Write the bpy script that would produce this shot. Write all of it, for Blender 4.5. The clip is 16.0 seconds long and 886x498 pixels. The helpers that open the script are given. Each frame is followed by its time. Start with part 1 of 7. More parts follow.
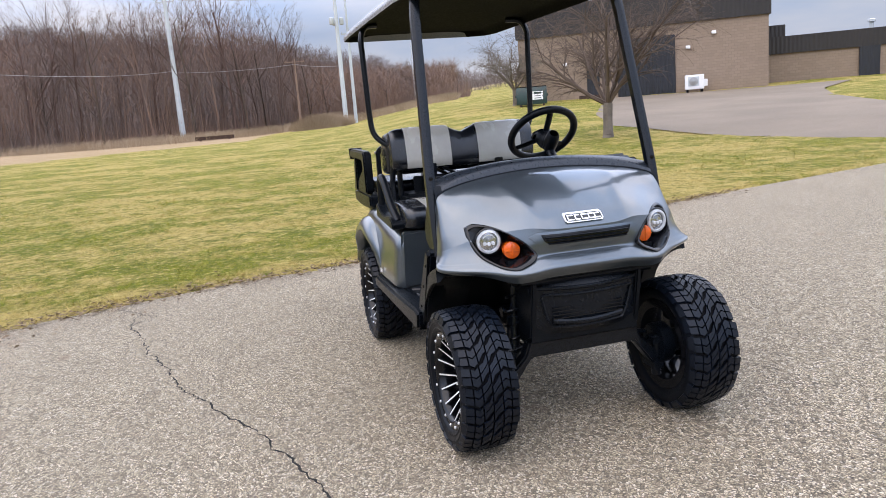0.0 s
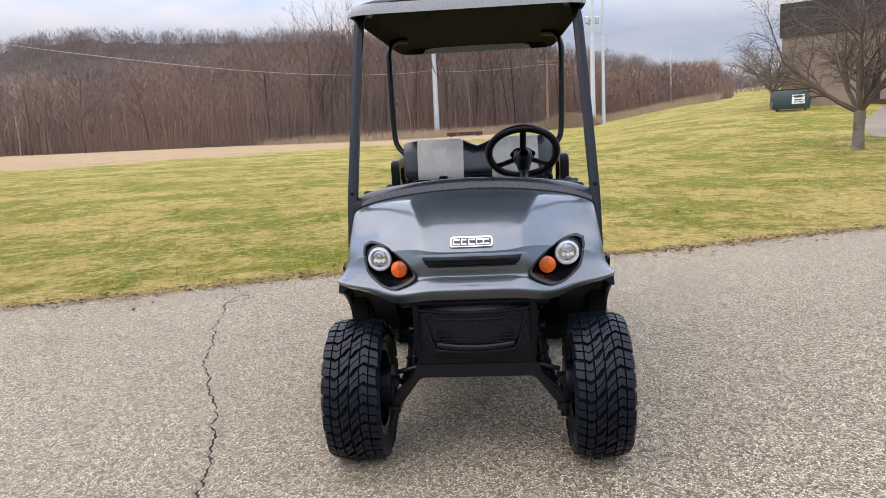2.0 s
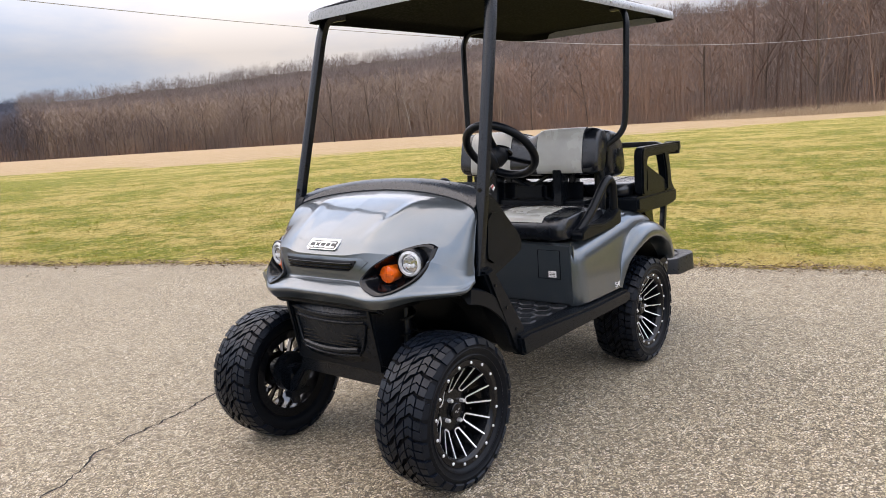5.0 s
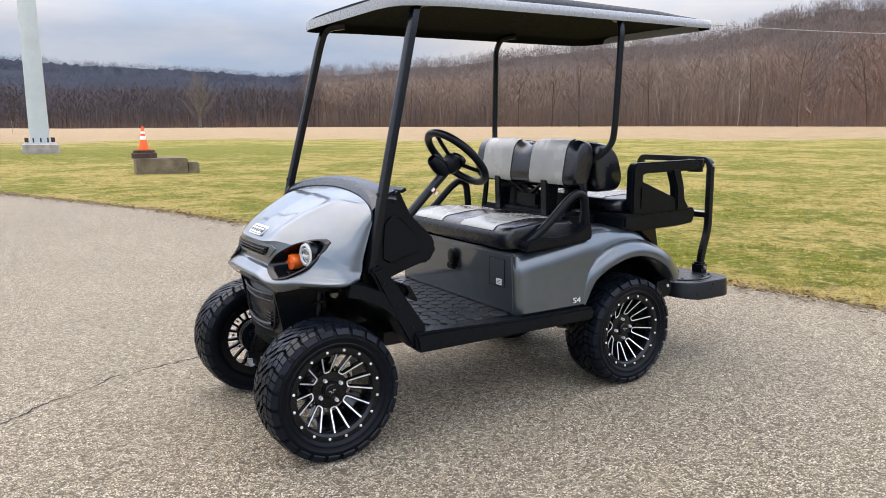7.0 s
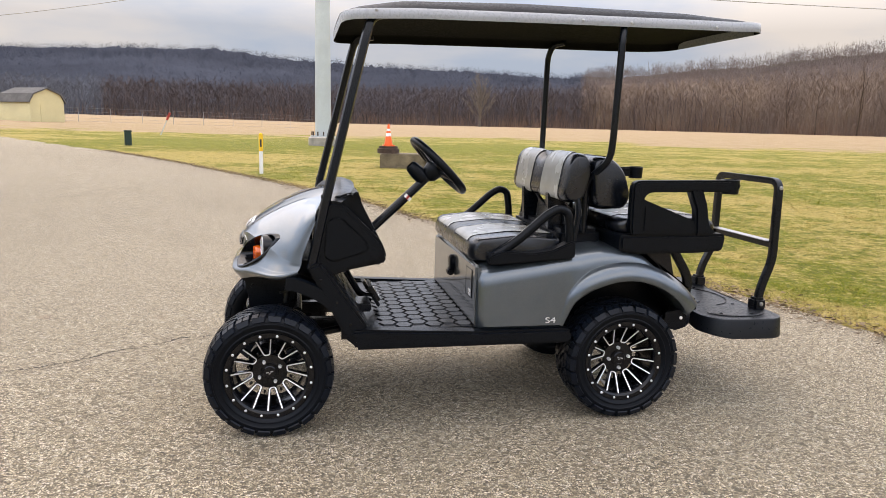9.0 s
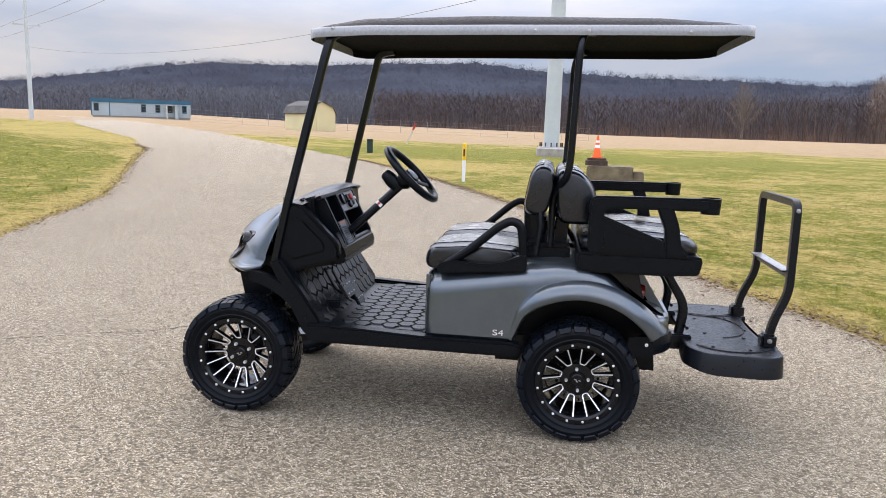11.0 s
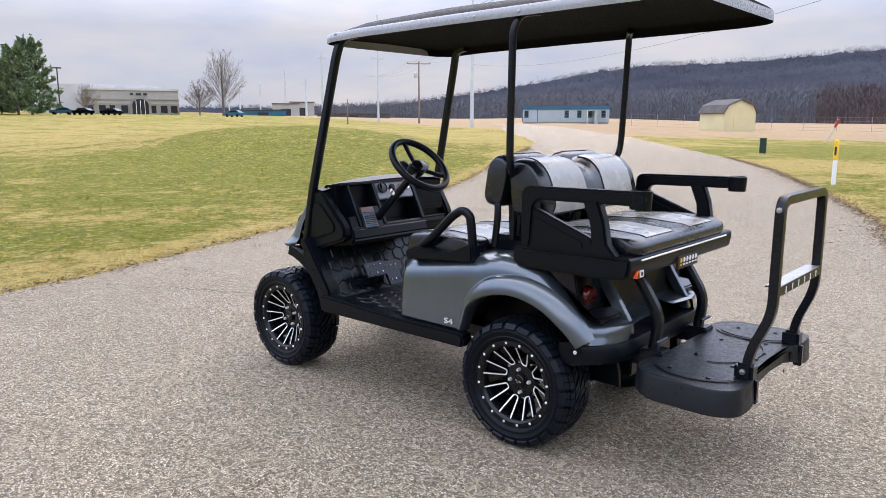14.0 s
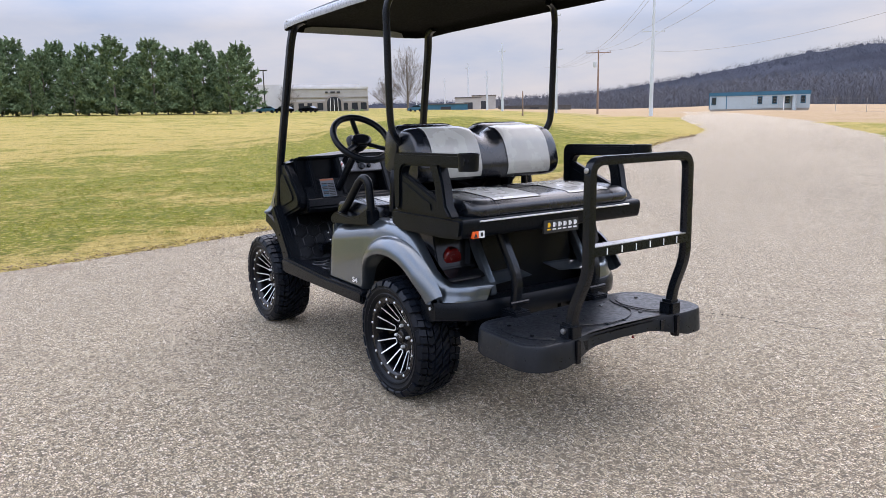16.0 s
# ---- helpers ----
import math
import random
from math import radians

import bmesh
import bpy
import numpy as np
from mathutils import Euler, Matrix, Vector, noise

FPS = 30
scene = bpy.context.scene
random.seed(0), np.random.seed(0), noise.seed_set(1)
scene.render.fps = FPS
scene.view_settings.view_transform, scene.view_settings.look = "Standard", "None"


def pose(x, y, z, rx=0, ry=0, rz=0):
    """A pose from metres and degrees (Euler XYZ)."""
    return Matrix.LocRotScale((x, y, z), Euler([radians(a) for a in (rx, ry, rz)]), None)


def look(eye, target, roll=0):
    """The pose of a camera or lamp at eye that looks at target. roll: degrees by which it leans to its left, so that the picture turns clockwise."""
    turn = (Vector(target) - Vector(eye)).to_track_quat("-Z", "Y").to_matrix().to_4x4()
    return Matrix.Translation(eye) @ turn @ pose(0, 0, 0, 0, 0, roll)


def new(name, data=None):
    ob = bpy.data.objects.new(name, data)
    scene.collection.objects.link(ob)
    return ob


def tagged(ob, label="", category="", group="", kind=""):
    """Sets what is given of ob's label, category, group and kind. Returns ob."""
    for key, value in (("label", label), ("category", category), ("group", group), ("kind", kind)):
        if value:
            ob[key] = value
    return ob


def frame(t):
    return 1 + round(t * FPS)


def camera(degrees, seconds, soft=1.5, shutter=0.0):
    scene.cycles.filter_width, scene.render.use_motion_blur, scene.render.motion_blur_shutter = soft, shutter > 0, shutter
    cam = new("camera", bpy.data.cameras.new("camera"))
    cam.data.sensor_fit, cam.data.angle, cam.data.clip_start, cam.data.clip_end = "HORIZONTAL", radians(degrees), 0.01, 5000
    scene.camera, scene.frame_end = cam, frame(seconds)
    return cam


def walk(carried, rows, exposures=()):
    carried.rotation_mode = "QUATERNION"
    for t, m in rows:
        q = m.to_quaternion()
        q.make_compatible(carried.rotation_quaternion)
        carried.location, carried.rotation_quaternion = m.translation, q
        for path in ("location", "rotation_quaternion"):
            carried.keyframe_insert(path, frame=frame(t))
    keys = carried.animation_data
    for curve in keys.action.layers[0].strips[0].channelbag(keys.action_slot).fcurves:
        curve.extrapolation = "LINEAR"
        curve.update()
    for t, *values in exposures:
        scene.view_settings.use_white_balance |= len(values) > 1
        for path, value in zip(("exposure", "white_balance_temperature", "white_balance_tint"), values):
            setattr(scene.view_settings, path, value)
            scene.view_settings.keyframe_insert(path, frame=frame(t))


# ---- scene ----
cam = camera(63.1, 16.0, soft=0.5)
PATH = [
    (0, (3.439, -1.243, 1.296), (1.538, -0.733, 0.939), -4.5),
    (0.5, (3.56, -0.913, 1.294), (1.624, -0.559, 0.942), -3.4),
    (1, (3.576, -0.594, 1.276), (1.615, -0.404, 0.933), -2.5),
    (1.5, (3.573, -0.267, 1.295), (1.599, -0.251, 0.97), -2.5),
    (2, (3.612, 0.104, 1.291), (1.644, -0.051, 0.974), -2.8),
    (2.5, (3.52, 0.439, 1.271), (1.573, 0.111, 0.955), -3.0),
    (3, (3.411, 0.782, 1.291), (1.503, 0.271, 0.977), -3.3),
    (3.5, (3.346, 1.161, 1.295), (1.503, 0.454, 0.975), -3.4),
    (4, (3.197, 1.44, 1.24), (1.428, 0.558, 0.936), -3.5),
    (4.2, (3.105, 1.566, 1.263), (1.377, 0.608, 0.954), -3.5),
    (6.3, (2.283, 2.776, 1.277), (1.053, 1.233, 0.952), -2.1),
    (6.5, (2.198, 2.877, 1.303), (1.013, 1.301, 0.968), -1.5),
    (7, (1.925, 3.086, 1.327), (0.866, 1.423, 0.99), -0.3),
    (7.5, (1.633, 3.281, 1.353), (0.731, 1.525, 1.029), 0.4),
    (8, (1.326, 3.493, 1.375), (0.601, 1.658, 1.047), 0.9),
    (8.5, (0.999, 3.577, 1.358), (0.446, 1.684, 1.024), 1.2),
    (9, (0.682, 3.64, 1.37), (0.295, 1.707, 1.031), 1.3),
    (9.2, (0.487, 3.708, 1.347), (0.204, 1.754, 1.025), 0.8),
    (11.3, (-0.872, 3.771, 1.422), (-0.461, 1.842, 1.09), 1.8),
    (11.5, (-1.041, 3.724, 1.435), (-0.53, 1.822, 1.086), 1.6),
    (12, (-1.362, 3.606, 1.448), (-0.666, 1.764, 1.098), 1.4),
    (12.5, (-1.694, 3.5, 1.438), (-0.82, 1.734, 1.096), 0.9),
    (13, (-1.975, 3.367, 1.422), (-0.946, 1.687, 1.081), 0.4),
    (13.5, (-2.246, 3.17, 1.407), (-1.074, 1.586, 1.065), 0.2),
    (14, (-2.556, 3.009, 1.383), (-1.258, 1.525, 1.044), 0.1),
    (14.5, (-2.832, 2.834, 1.367), (-1.434, 1.444, 1.025), -0.2),
    (15, (-3.084, 2.623, 1.341), (-1.604, 1.322, 0.999), -0.7),
    (15.5, (-3.387, 2.424, 1.314), (-1.835, 1.211, 0.968), -1.1),
    (16, (-3.626, 2.189, 1.278), (-2.000, 1.080, 0.923), -1.1),
]
LOOK = [(0, -0.03, 6700, 15), (1.2, -0.03, 6800, 15), (2.0, -0.03, 6980, 15), (3.4, -0.03, 7630, 16), (4.2, -0.03, 7680, 16), (6.3, 0.06, 7080, 13), (7.2, 0.0, 7080, 13), (7.8, -0.03, 7630, 14), (8.5, -0.03, 7730, 14),
        (9.2, -0.03, 7730, 14), (11.3, -0.03, 6840, 15), (12.0, -0.03, 6710, 16.5), (16.0, -0.03, 6680, 16.5)]
walk(cam, [(t, look(eye, target, roll)) for t, eye, target, roll in PATH], LOOK)

# ---- light ----
SUN_AZ, SUN_EL = radians(-60), radians(64)
world = bpy.data.worlds.new("overcast_sky")
scene.world = world
world.use_nodes = True
wn, wl = world.node_tree.nodes, world.node_tree.links
back = wn["Background"]
sky = wn.new("ShaderNodeTexSky")
sky.sky_type, sky.sun_disc = "NISHITA", False
sky.sun_elevation, sky.sun_rotation = SUN_EL, radians(90) - SUN_AZ
sky.air_density, sky.dust_density = 1.0, 2.0
coord = wn.new("ShaderNodeTexCoord")
stretch = wn.new("ShaderNodeMapping")
stretch.inputs["Scale"].default_value = (1.0, 1.0, 3.6)
wl.new(coord.outputs["Generated"], stretch.inputs["Vector"])
cloud = wn.new("ShaderNodeTexNoise")
cloud.inputs["Scale"].default_value, cloud.inputs["Detail"].default_value, cloud.inputs["Roughness"].default_value = 2.1, 7, 0.55
wl.new(stretch.outputs[0], cloud.inputs["Vector"])
ramp = wn.new("ShaderNodeValToRGB")
ramp.color_ramp.elements[0].position, ramp.color_ramp.elements[0].color = 0.38, (3.9, 5.15, 7.5, 1)
ramp.color_ramp.elements[1].position, ramp.color_ramp.elements[1].color = 0.70, (8.15, 8.0, 8.25, 1)
wl.new(cloud.outputs["Fac"], ramp.inputs[0])
veil = wn.new("ShaderNodeMix")
veil.data_type = "RGBA"
veil.inputs["Factor"].default_value = 0.8
wl.new(sky.outputs[0], veil.inputs[6])
wl.new(ramp.outputs[0], veil.inputs[7])
up = wn.new("ShaderNodeSeparateXYZ")
wl.new(coord.outputs["Generated"], up.inputs[0])
lift = wn.new("ShaderNodeMapRange")
for key, x in (("From Min", 0.12), ("From Max", 0.45), ("To Min", 0.92), ("To Max", 3.80)):
    lift.inputs[key].default_value = x
wl.new(up.outputs["Z"], lift.inputs["Value"])
zenith = wn.new("ShaderNodeVectorMath")
zenith.operation = "SCALE"
wl.new(veil.outputs[2], zenith.inputs[0])
wl.new(lift.outputs[0], zenith.inputs["Scale"])
wl.new(zenith.outputs[0], back.inputs["Color"])
back.inputs["Strength"].default_value = 0.111
sun = new("sun", bpy.data.lights.new("sun", "SUN"))
sun.data.energy, sun.data.angle, sun.data.color = 1.5, radians(80), (1.0, 0.85, 0.68)
sun_at = Vector((math.cos(SUN_EL) * math.cos(SUN_AZ), math.cos(SUN_EL) * math.sin(SUN_AZ), math.sin(SUN_EL)))
sun.matrix_world = look(sun_at * 60, (0, 0, 0))


# ---- materials ----
def shader(name):
    m = bpy.data.materials.new(name)
    m.use_nodes = True
    t = m.node_tree
    return m, t.nodes, t.links, t.nodes["Principled BSDF"]


def tex_noise(n, l, vec, scale, detail=4.0, rough=0.55):
    t = n.new("ShaderNodeTexNoise")
    t.inputs["Scale"].default_value, t.inputs["Detail"].default_value, t.inputs["Roughness"].default_value = scale, detail, rough
    l.new(vec, t.inputs["Vector"])
    return t.outputs["Fac"]


def span(n, l, value, lo, hi, a=0.3, b=0.7):
    r = n.new("ShaderNodeMapRange")
    l.new(value, r.inputs["Value"])
    for key, x in (("From Min", a), ("From Max", b), ("To Min", lo), ("To Max", hi)):
        r.inputs[key].default_value = x
    return r.outputs["Result"]


def blend(n, l, fac, a, b, kind="MIX"):
    x = n.new("ShaderNodeMix")
    x.data_type, x.blend_type = "RGBA", kind
    for slot, v in ((0, fac), (6, a), (7, b)):
        if isinstance(v, (int, float)):
            x.inputs[slot].default_value = v
        elif isinstance(v, tuple):
            x.inputs[slot].default_value = (*v, 1)
        else:
            l.new(v, x.inputs[slot])
    return x.outputs[2]


def where(n):
    return n.new("ShaderNodeTexCoord").outputs["Object"]


def bumped(n, l, p, height, strength, distance):
    b = n.new("ShaderNodeBump")
    b.inputs["Strength"].default_value, b.inputs["Distance"].default_value = strength, distance
    l.new(height, b.inputs["Height"])
    l.new(b.outputs[0], p.inputs["Normal"])


def plain(name, col, rough, metal=0.0, big=3.0, fine=90.0, var=0.18, bump=0.15, depth=0.001, coat=0.0, rvar=0.12, spec=0.5):
    """A surface of one colour with wear at two scales and a fine relief."""
    m, n, l, p = shader(name)
    v = where(n)
    a, b = tex_noise(n, l, v, big), tex_noise(n, l, v, fine, 3)
    c = blend(n, l, span(n, l, a, 0, 1), tuple(x * (1 - var) for x in col), tuple(min(1, x * (1 + var)) for x in col))
    c = blend(n, l, span(n, l, b, 0, 0.35), c, tuple(x * (1 - 1.6 * var) for x in col))
    l.new(c, p.inputs["Base Color"])
    l.new(span(n, l, b, max(0.02, rough - rvar), min(1, rough + rvar)), p.inputs["Roughness"])
    p.inputs["Metallic"].default_value, p.inputs["Coat Weight"].default_value, p.inputs["Coat Roughness"].default_value = metal, coat, 0.04
    p.inputs["Specular IOR Level"].default_value = spec
    bumped(n, l, p, b, bump, depth)
    return m


def metallic_paint(name, col):
    m, n, l, p = shader(name)
    v = where(n)
    flake = n.new("ShaderNodeTexVoronoi")
    flake.inputs["Scale"].default_value = 900
    l.new(v, flake.inputs["Vector"])
    dust = tex_noise(n, l, v, 14, 5)
    c = blend(n, l, span(n, l, flake.outputs["Distance"], 0, 1, 0.1, 0.6), tuple(x * 1.25 for x in col), tuple(x * 0.8 for x in col))
    c = blend(n, l, span(n, l, dust, 0, 0.06), c, (0.32, 0.30, 0.27))
    l.new(c, p.inputs["Base Color"])
    l.new(span(n, l, dust, 0.29, 0.33), p.inputs["Roughness"])
    p.inputs["Metallic"].default_value, p.inputs["Coat Weight"].default_value, p.inputs["Coat Roughness"].default_value = 0.72, 1.0, 0.045
    bumped(n, l, p, tex_noise(n, l, v, 5, 2), 0.02, 0.004)
    return m


def leather(name, col, coat):
    m, n, l, p = shader(name)
    v = where(n)
    pore = n.new("ShaderNodeTexVoronoi")
    pore.feature = "DISTANCE_TO_EDGE"
    pore.inputs["Scale"].default_value = 330
    l.new(v, pore.inputs["Vector"])
    soft = tex_noise(n, l, v, 7, 4)
    c = blend(n, l, span(n, l, soft, 0, 1), tuple(x * 0.88 for x in col), tuple(x * 1.1 for x in col))
    l.new(c, p.inputs["Base Color"])
    l.new(span(n, l, soft, 0.20, 0.32), p.inputs["Roughness"])
    p.inputs["Specular IOR Level"].default_value = 0.5
    p.inputs["Coat Weight"].default_value, p.inputs["Coat Roughness"].default_value = coat, 0.16
    bumped(n, l, p, span(n, l, pore.outputs["Distance"], 0, 1, 0, 0.25), 0.12, 0.0006)
    return m


def asphalt_mat():
    """Weathered road: rounded tan and grey stones of about a centimetre set in dark binder."""
    m, n, l, p = shader("weathered_asphalt")
    v = where(n)
    warp = n.new("ShaderNodeTexNoise")
    warp.inputs["Scale"].default_value = 40
    l.new(v, warp.inputs["Vector"])
    mixv = blend(n, l, 0.012, v, warp.outputs["Color"])
    vor = n.new("ShaderNodeTexVoronoi")
    vor.inputs["Scale"].default_value = 96
    l.new(mixv, vor.inputs["Vector"])
    edge = n.new("ShaderNodeTexVoronoi")
    edge.feature = "DISTANCE_TO_EDGE"
    edge.inputs["Scale"].default_value = 96
    l.new(mixv, edge.inputs["Vector"])
    small = n.new("ShaderNodeTexVoronoi")
    small.inputs["Scale"].default_value = 210
    l.new(v, small.inputs["Vector"])
    sep = n.new("ShaderNodeSeparateColor")
    l.new(vor.outputs["Color"], sep.inputs[0])
    stones = n.new("ShaderNodeValToRGB")
    e = stones.color_ramp.elements
    e[0].position, e[0].color = 0.0, (0.14, 0.113, 0.082, 1)
    e[1].position, e[1].color = 1.0, (0.95, 0.85, 0.69, 1)
    for at, col in ((0.18, (0.350, 0.278, 0.180)), (0.42, (0.580, 0.474, 0.312)), (0.66, (0.735, 0.614, 0.420)), (0.86, (0.92, 0.80, 0.595))):
        x = e.new(at)
        x.color = (*col, 1)
    l.new(sep.outputs[0], stones.inputs[0])
    sep2 = n.new("ShaderNodeSeparateColor")
    l.new(small.outputs["Color"], sep2.inputs[0])
    c = blend(n, l, span(n, l, sep2.outputs[1], 0, 0.65, 0.45, 0.95), stones.outputs[0], (0.13, 0.108, 0.088))
    gap = span(n, l, edge.outputs["Distance"], 1, 0, 0.02, 0.15)
    c = blend(n, l, gap, c, (0.036, 0.029, 0.021))
    patches, broad = tex_noise(n, l, v, 1.1, 6, 0.6), tex_noise(n, l, v, 0.17, 4)
    c = blend(n, l, span(n, l, patches, 0.0, 0.26), c, (0.20, 0.162, 0.113))
    c = blend(n, l, span(n, l, broad, 0.0, 0.22), c, (0.48, 0.405, 0.295))
    rust = tex_noise(n, l, v, 2.3, 2, 0.4)
    c = blend(n, l, span(n, l, rust, 0.0, 0.4, 0.71, 0.78), c, (0.17, 0.085, 0.05))
    l.new(c, p.inputs["Base Color"])
    p.inputs["Roughness"].default_value, p.inputs["Specular IOR Level"].default_value = 0.85, 0.35
    h = n.new("ShaderNodeMath")
    h.operation = "ADD"
    l.new(span(n, l, edge.outputs["Distance"], 0, 1, 0.0, 0.22), h.inputs[0])
    l.new(span(n, l, sep2.outputs[1], 0, 0.5, 0, 1), h.inputs[1])
    bumped(n, l, p, h.outputs[0], 1.0, 0.006)
    return m


def turf_mat():
    """Lawn in early spring: green, straw and bare soil; mown stubble field further off."""
    m, n, l, p = shader("spring_turf")
    v = where(n)
    big, mid, fine = tex_noise(n, l, v, 0.34, 7, 0.68), tex_noise(n, l, v, 2.1, 8, 0.76), tex_noise(n, l, v, 26, 6, 0.7)
    green = blend(n, l, span(n, l, mid, 0, 1), (0.084, 0.102, 0.0028), (0.222, 0.220, 0.012))
    straw = blend(n, l, span(n, l, fine, 0, 1), (0.315, 0.236, 0.060), (0.530, 0.400, 0.130))
    add = n.new("ShaderNodeMath")
    add.operation = "ADD"
    l.new(span(n, l, big, -0.6, 0.6, 0.3, 0.7), add.inputs[0])
    l.new(span(n, l, mid, -0.05, 1.0, 0.3, 0.7), add.inputs[1])
    rich = n.new("ShaderNodeAttribute")
    rich.attribute_name = "lush"
    less = n.new("ShaderNodeMath")
    less.operation = "SUBTRACT"
    l.new(add.outputs[0], less.inputs[0])
    l.new(rich.outputs["Fac"], less.inputs[1])
    near = blend(n, l, span(n, l, less.outputs[0], 0, 1, 0.30, 0.68), green, straw)
    near = blend(n, l, span(n, l, fine, 0, 0.85, 0.46, 0.64), near, (0.075, 0.074, 0.020))
    tuft = tex_noise(n, l, v, 5.5, 8, 0.78)
    near = blend(n, l, span(n, l, tuft, 0, 0.70, 0.50, 0.62), near, (0.088, 0.098, 0.008))
    near = blend(n, l, span(n, l, tex_noise(n, l, v, 11, 8, 0.8), 0.75, 0, 0.37, 0.48), near, (0.50, 0.39, 0.14))
    near = blend(n, l, span(n, l, tuft, 0.55, 0, 0.34, 0.46), near, (0.47, 0.365, 0.125))
    far = blend(n, l, span(n, l, mid, 0, 1), (0.330, 0.232, 0.138), (0.46, 0.335, 0.205))
    far = blend(n, l, span(n, l, big, 0, 0.7), far, (0.27, 0.205, 0.095))
    far = blend(n, l, span(n, l, tex_noise(n, l, v, 0.9, 7, 0.75), 0, 0.55, 0.42, 0.62), far, (0.24, 0.155, 0.09))
    mask = n.new("ShaderNodeAttribute")
    mask.attribute_name = "stubble"
    edge = n.new("ShaderNodeMath")
    edge.operation = "ADD"
    l.new(mask.outputs["Fac"], edge.inputs[0])
    l.new(span(n, l, tex_noise(n, l, v, 0.12, 5, 0.65), -0.32, 0.32, 0.3, 0.7), edge.inputs[1])
    c = blend(n, l, span(n, l, edge.outputs[0], 0, 1, 0.42, 0.58), near, far)
    l.new(c, p.inputs["Base Color"])
    p.inputs["Roughness"].default_value, p.inputs["Specular IOR Level"].default_value = 0.95, 0.2
    rough = n.new("ShaderNodeMath")
    rough.operation = "ADD"
    l.new(fine, rough.inputs[0])
    l.new(tuft, rough.inputs[1])
    bumped(n, l, p, rough.outputs[0], 0.9, 0.06)
    return m


def leafy(name, a, b, scale=0.35, other=None):
    """Blades, twigs and needles: each piece a little different, with patches."""
    m, n, l, p = shader(name)
    g = n.new("ShaderNodeNewGeometry")
    v = where(n)
    c = blend(n, l, g.outputs["Random Per Island"], a, b)
    if other:
        c = blend(n, l, span(n, l, tex_noise(n, l, v, 0.075, 4, 0.6), 0, 0.8, 0.42, 0.60), c, other)
    c = blend(n, l, span(n, l, tex_noise(n, l, v, scale, 5, 0.6), 0, 0.5), c, tuple(x * 0.6 for x in a))
    l.new(c, p.inputs["Base Color"])
    p.inputs["Roughness"].default_value, p.inputs["Specular IOR Level"].default_value = 0.85, 0.25
    return m


def blade_mat():
    m, n, l, p = shader("grass_blade")
    g = n.new("ShaderNodeNewGeometry")
    v = where(n)
    big, mid = tex_noise(n, l, v, 0.34, 7, 0.68), tex_noise(n, l, v, 2.1, 8, 0.76)
    add = n.new("ShaderNodeMath")
    add.operation = "ADD"
    l.new(span(n, l, big, -0.6, 0.6, 0.3, 0.7), add.inputs[0])
    l.new(span(n, l, mid, -0.05, 1.0, 0.3, 0.7), add.inputs[1])
    add2 = n.new("ShaderNodeMath")
    add2.operation = "ADD"
    rich = n.new("ShaderNodeAttribute")
    rich.attribute_name = "lush"
    less = n.new("ShaderNodeMath")
    less.operation = "SUBTRACT"
    l.new(add.outputs[0], less.inputs[0])
    l.new(rich.outputs["Fac"], less.inputs[1])
    l.new(less.outputs[0], add2.inputs[0])
    l.new(span(n, l, g.outputs["Random Per Island"], -0.16, 0.16, 0, 1), add2.inputs[1])
    green = blend(n, l, g.outputs["Random Per Island"], (0.105, 0.135, 0.006), (0.285, 0.285, 0.026))
    straw = blend(n, l, g.outputs["Random Per Island"], (0.58, 0.450, 0.165), (0.34, 0.252, 0.075))
    l.new(blend(n, l, span(n, l, add2.outputs[0], 0, 1, 0.25, 0.64), green, straw), p.inputs["Base Color"])
    p.inputs["Roughness"].default_value, p.inputs["Specular IOR Level"].default_value = 0.8, 0.25
    return m


def ribbed(name, col, pitch, rough=0.5):
    """Upright ribbed sheet metal."""
    m, n, l, p = shader(name)
    v = where(n)
    w = n.new("ShaderNodeTexWave")
    w.inputs["Scale"].default_value, w.inputs["Distortion"].default_value = 0.63 / pitch, 0
    w.bands_direction = "DIAGONAL"
    flat = n.new("ShaderNodeMapping")
    flat.inputs["Scale"].default_value = (1, 1, 0)
    l.new(v, flat.inputs["Vector"])
    l.new(flat.outputs[0], w.inputs["Vector"])
    stain = tex_noise(n, l, v, 0.6, 5)
    l.new(blend(n, l, span(n, l, stain, 0, 1), col, tuple(x * 0.75 for x in col)), p.inputs["Base Color"])
    p.inputs["Roughness"].default_value = rough
    bumped(n, l, p, w.outputs["Fac"], 0.6, 0.05)
    return m


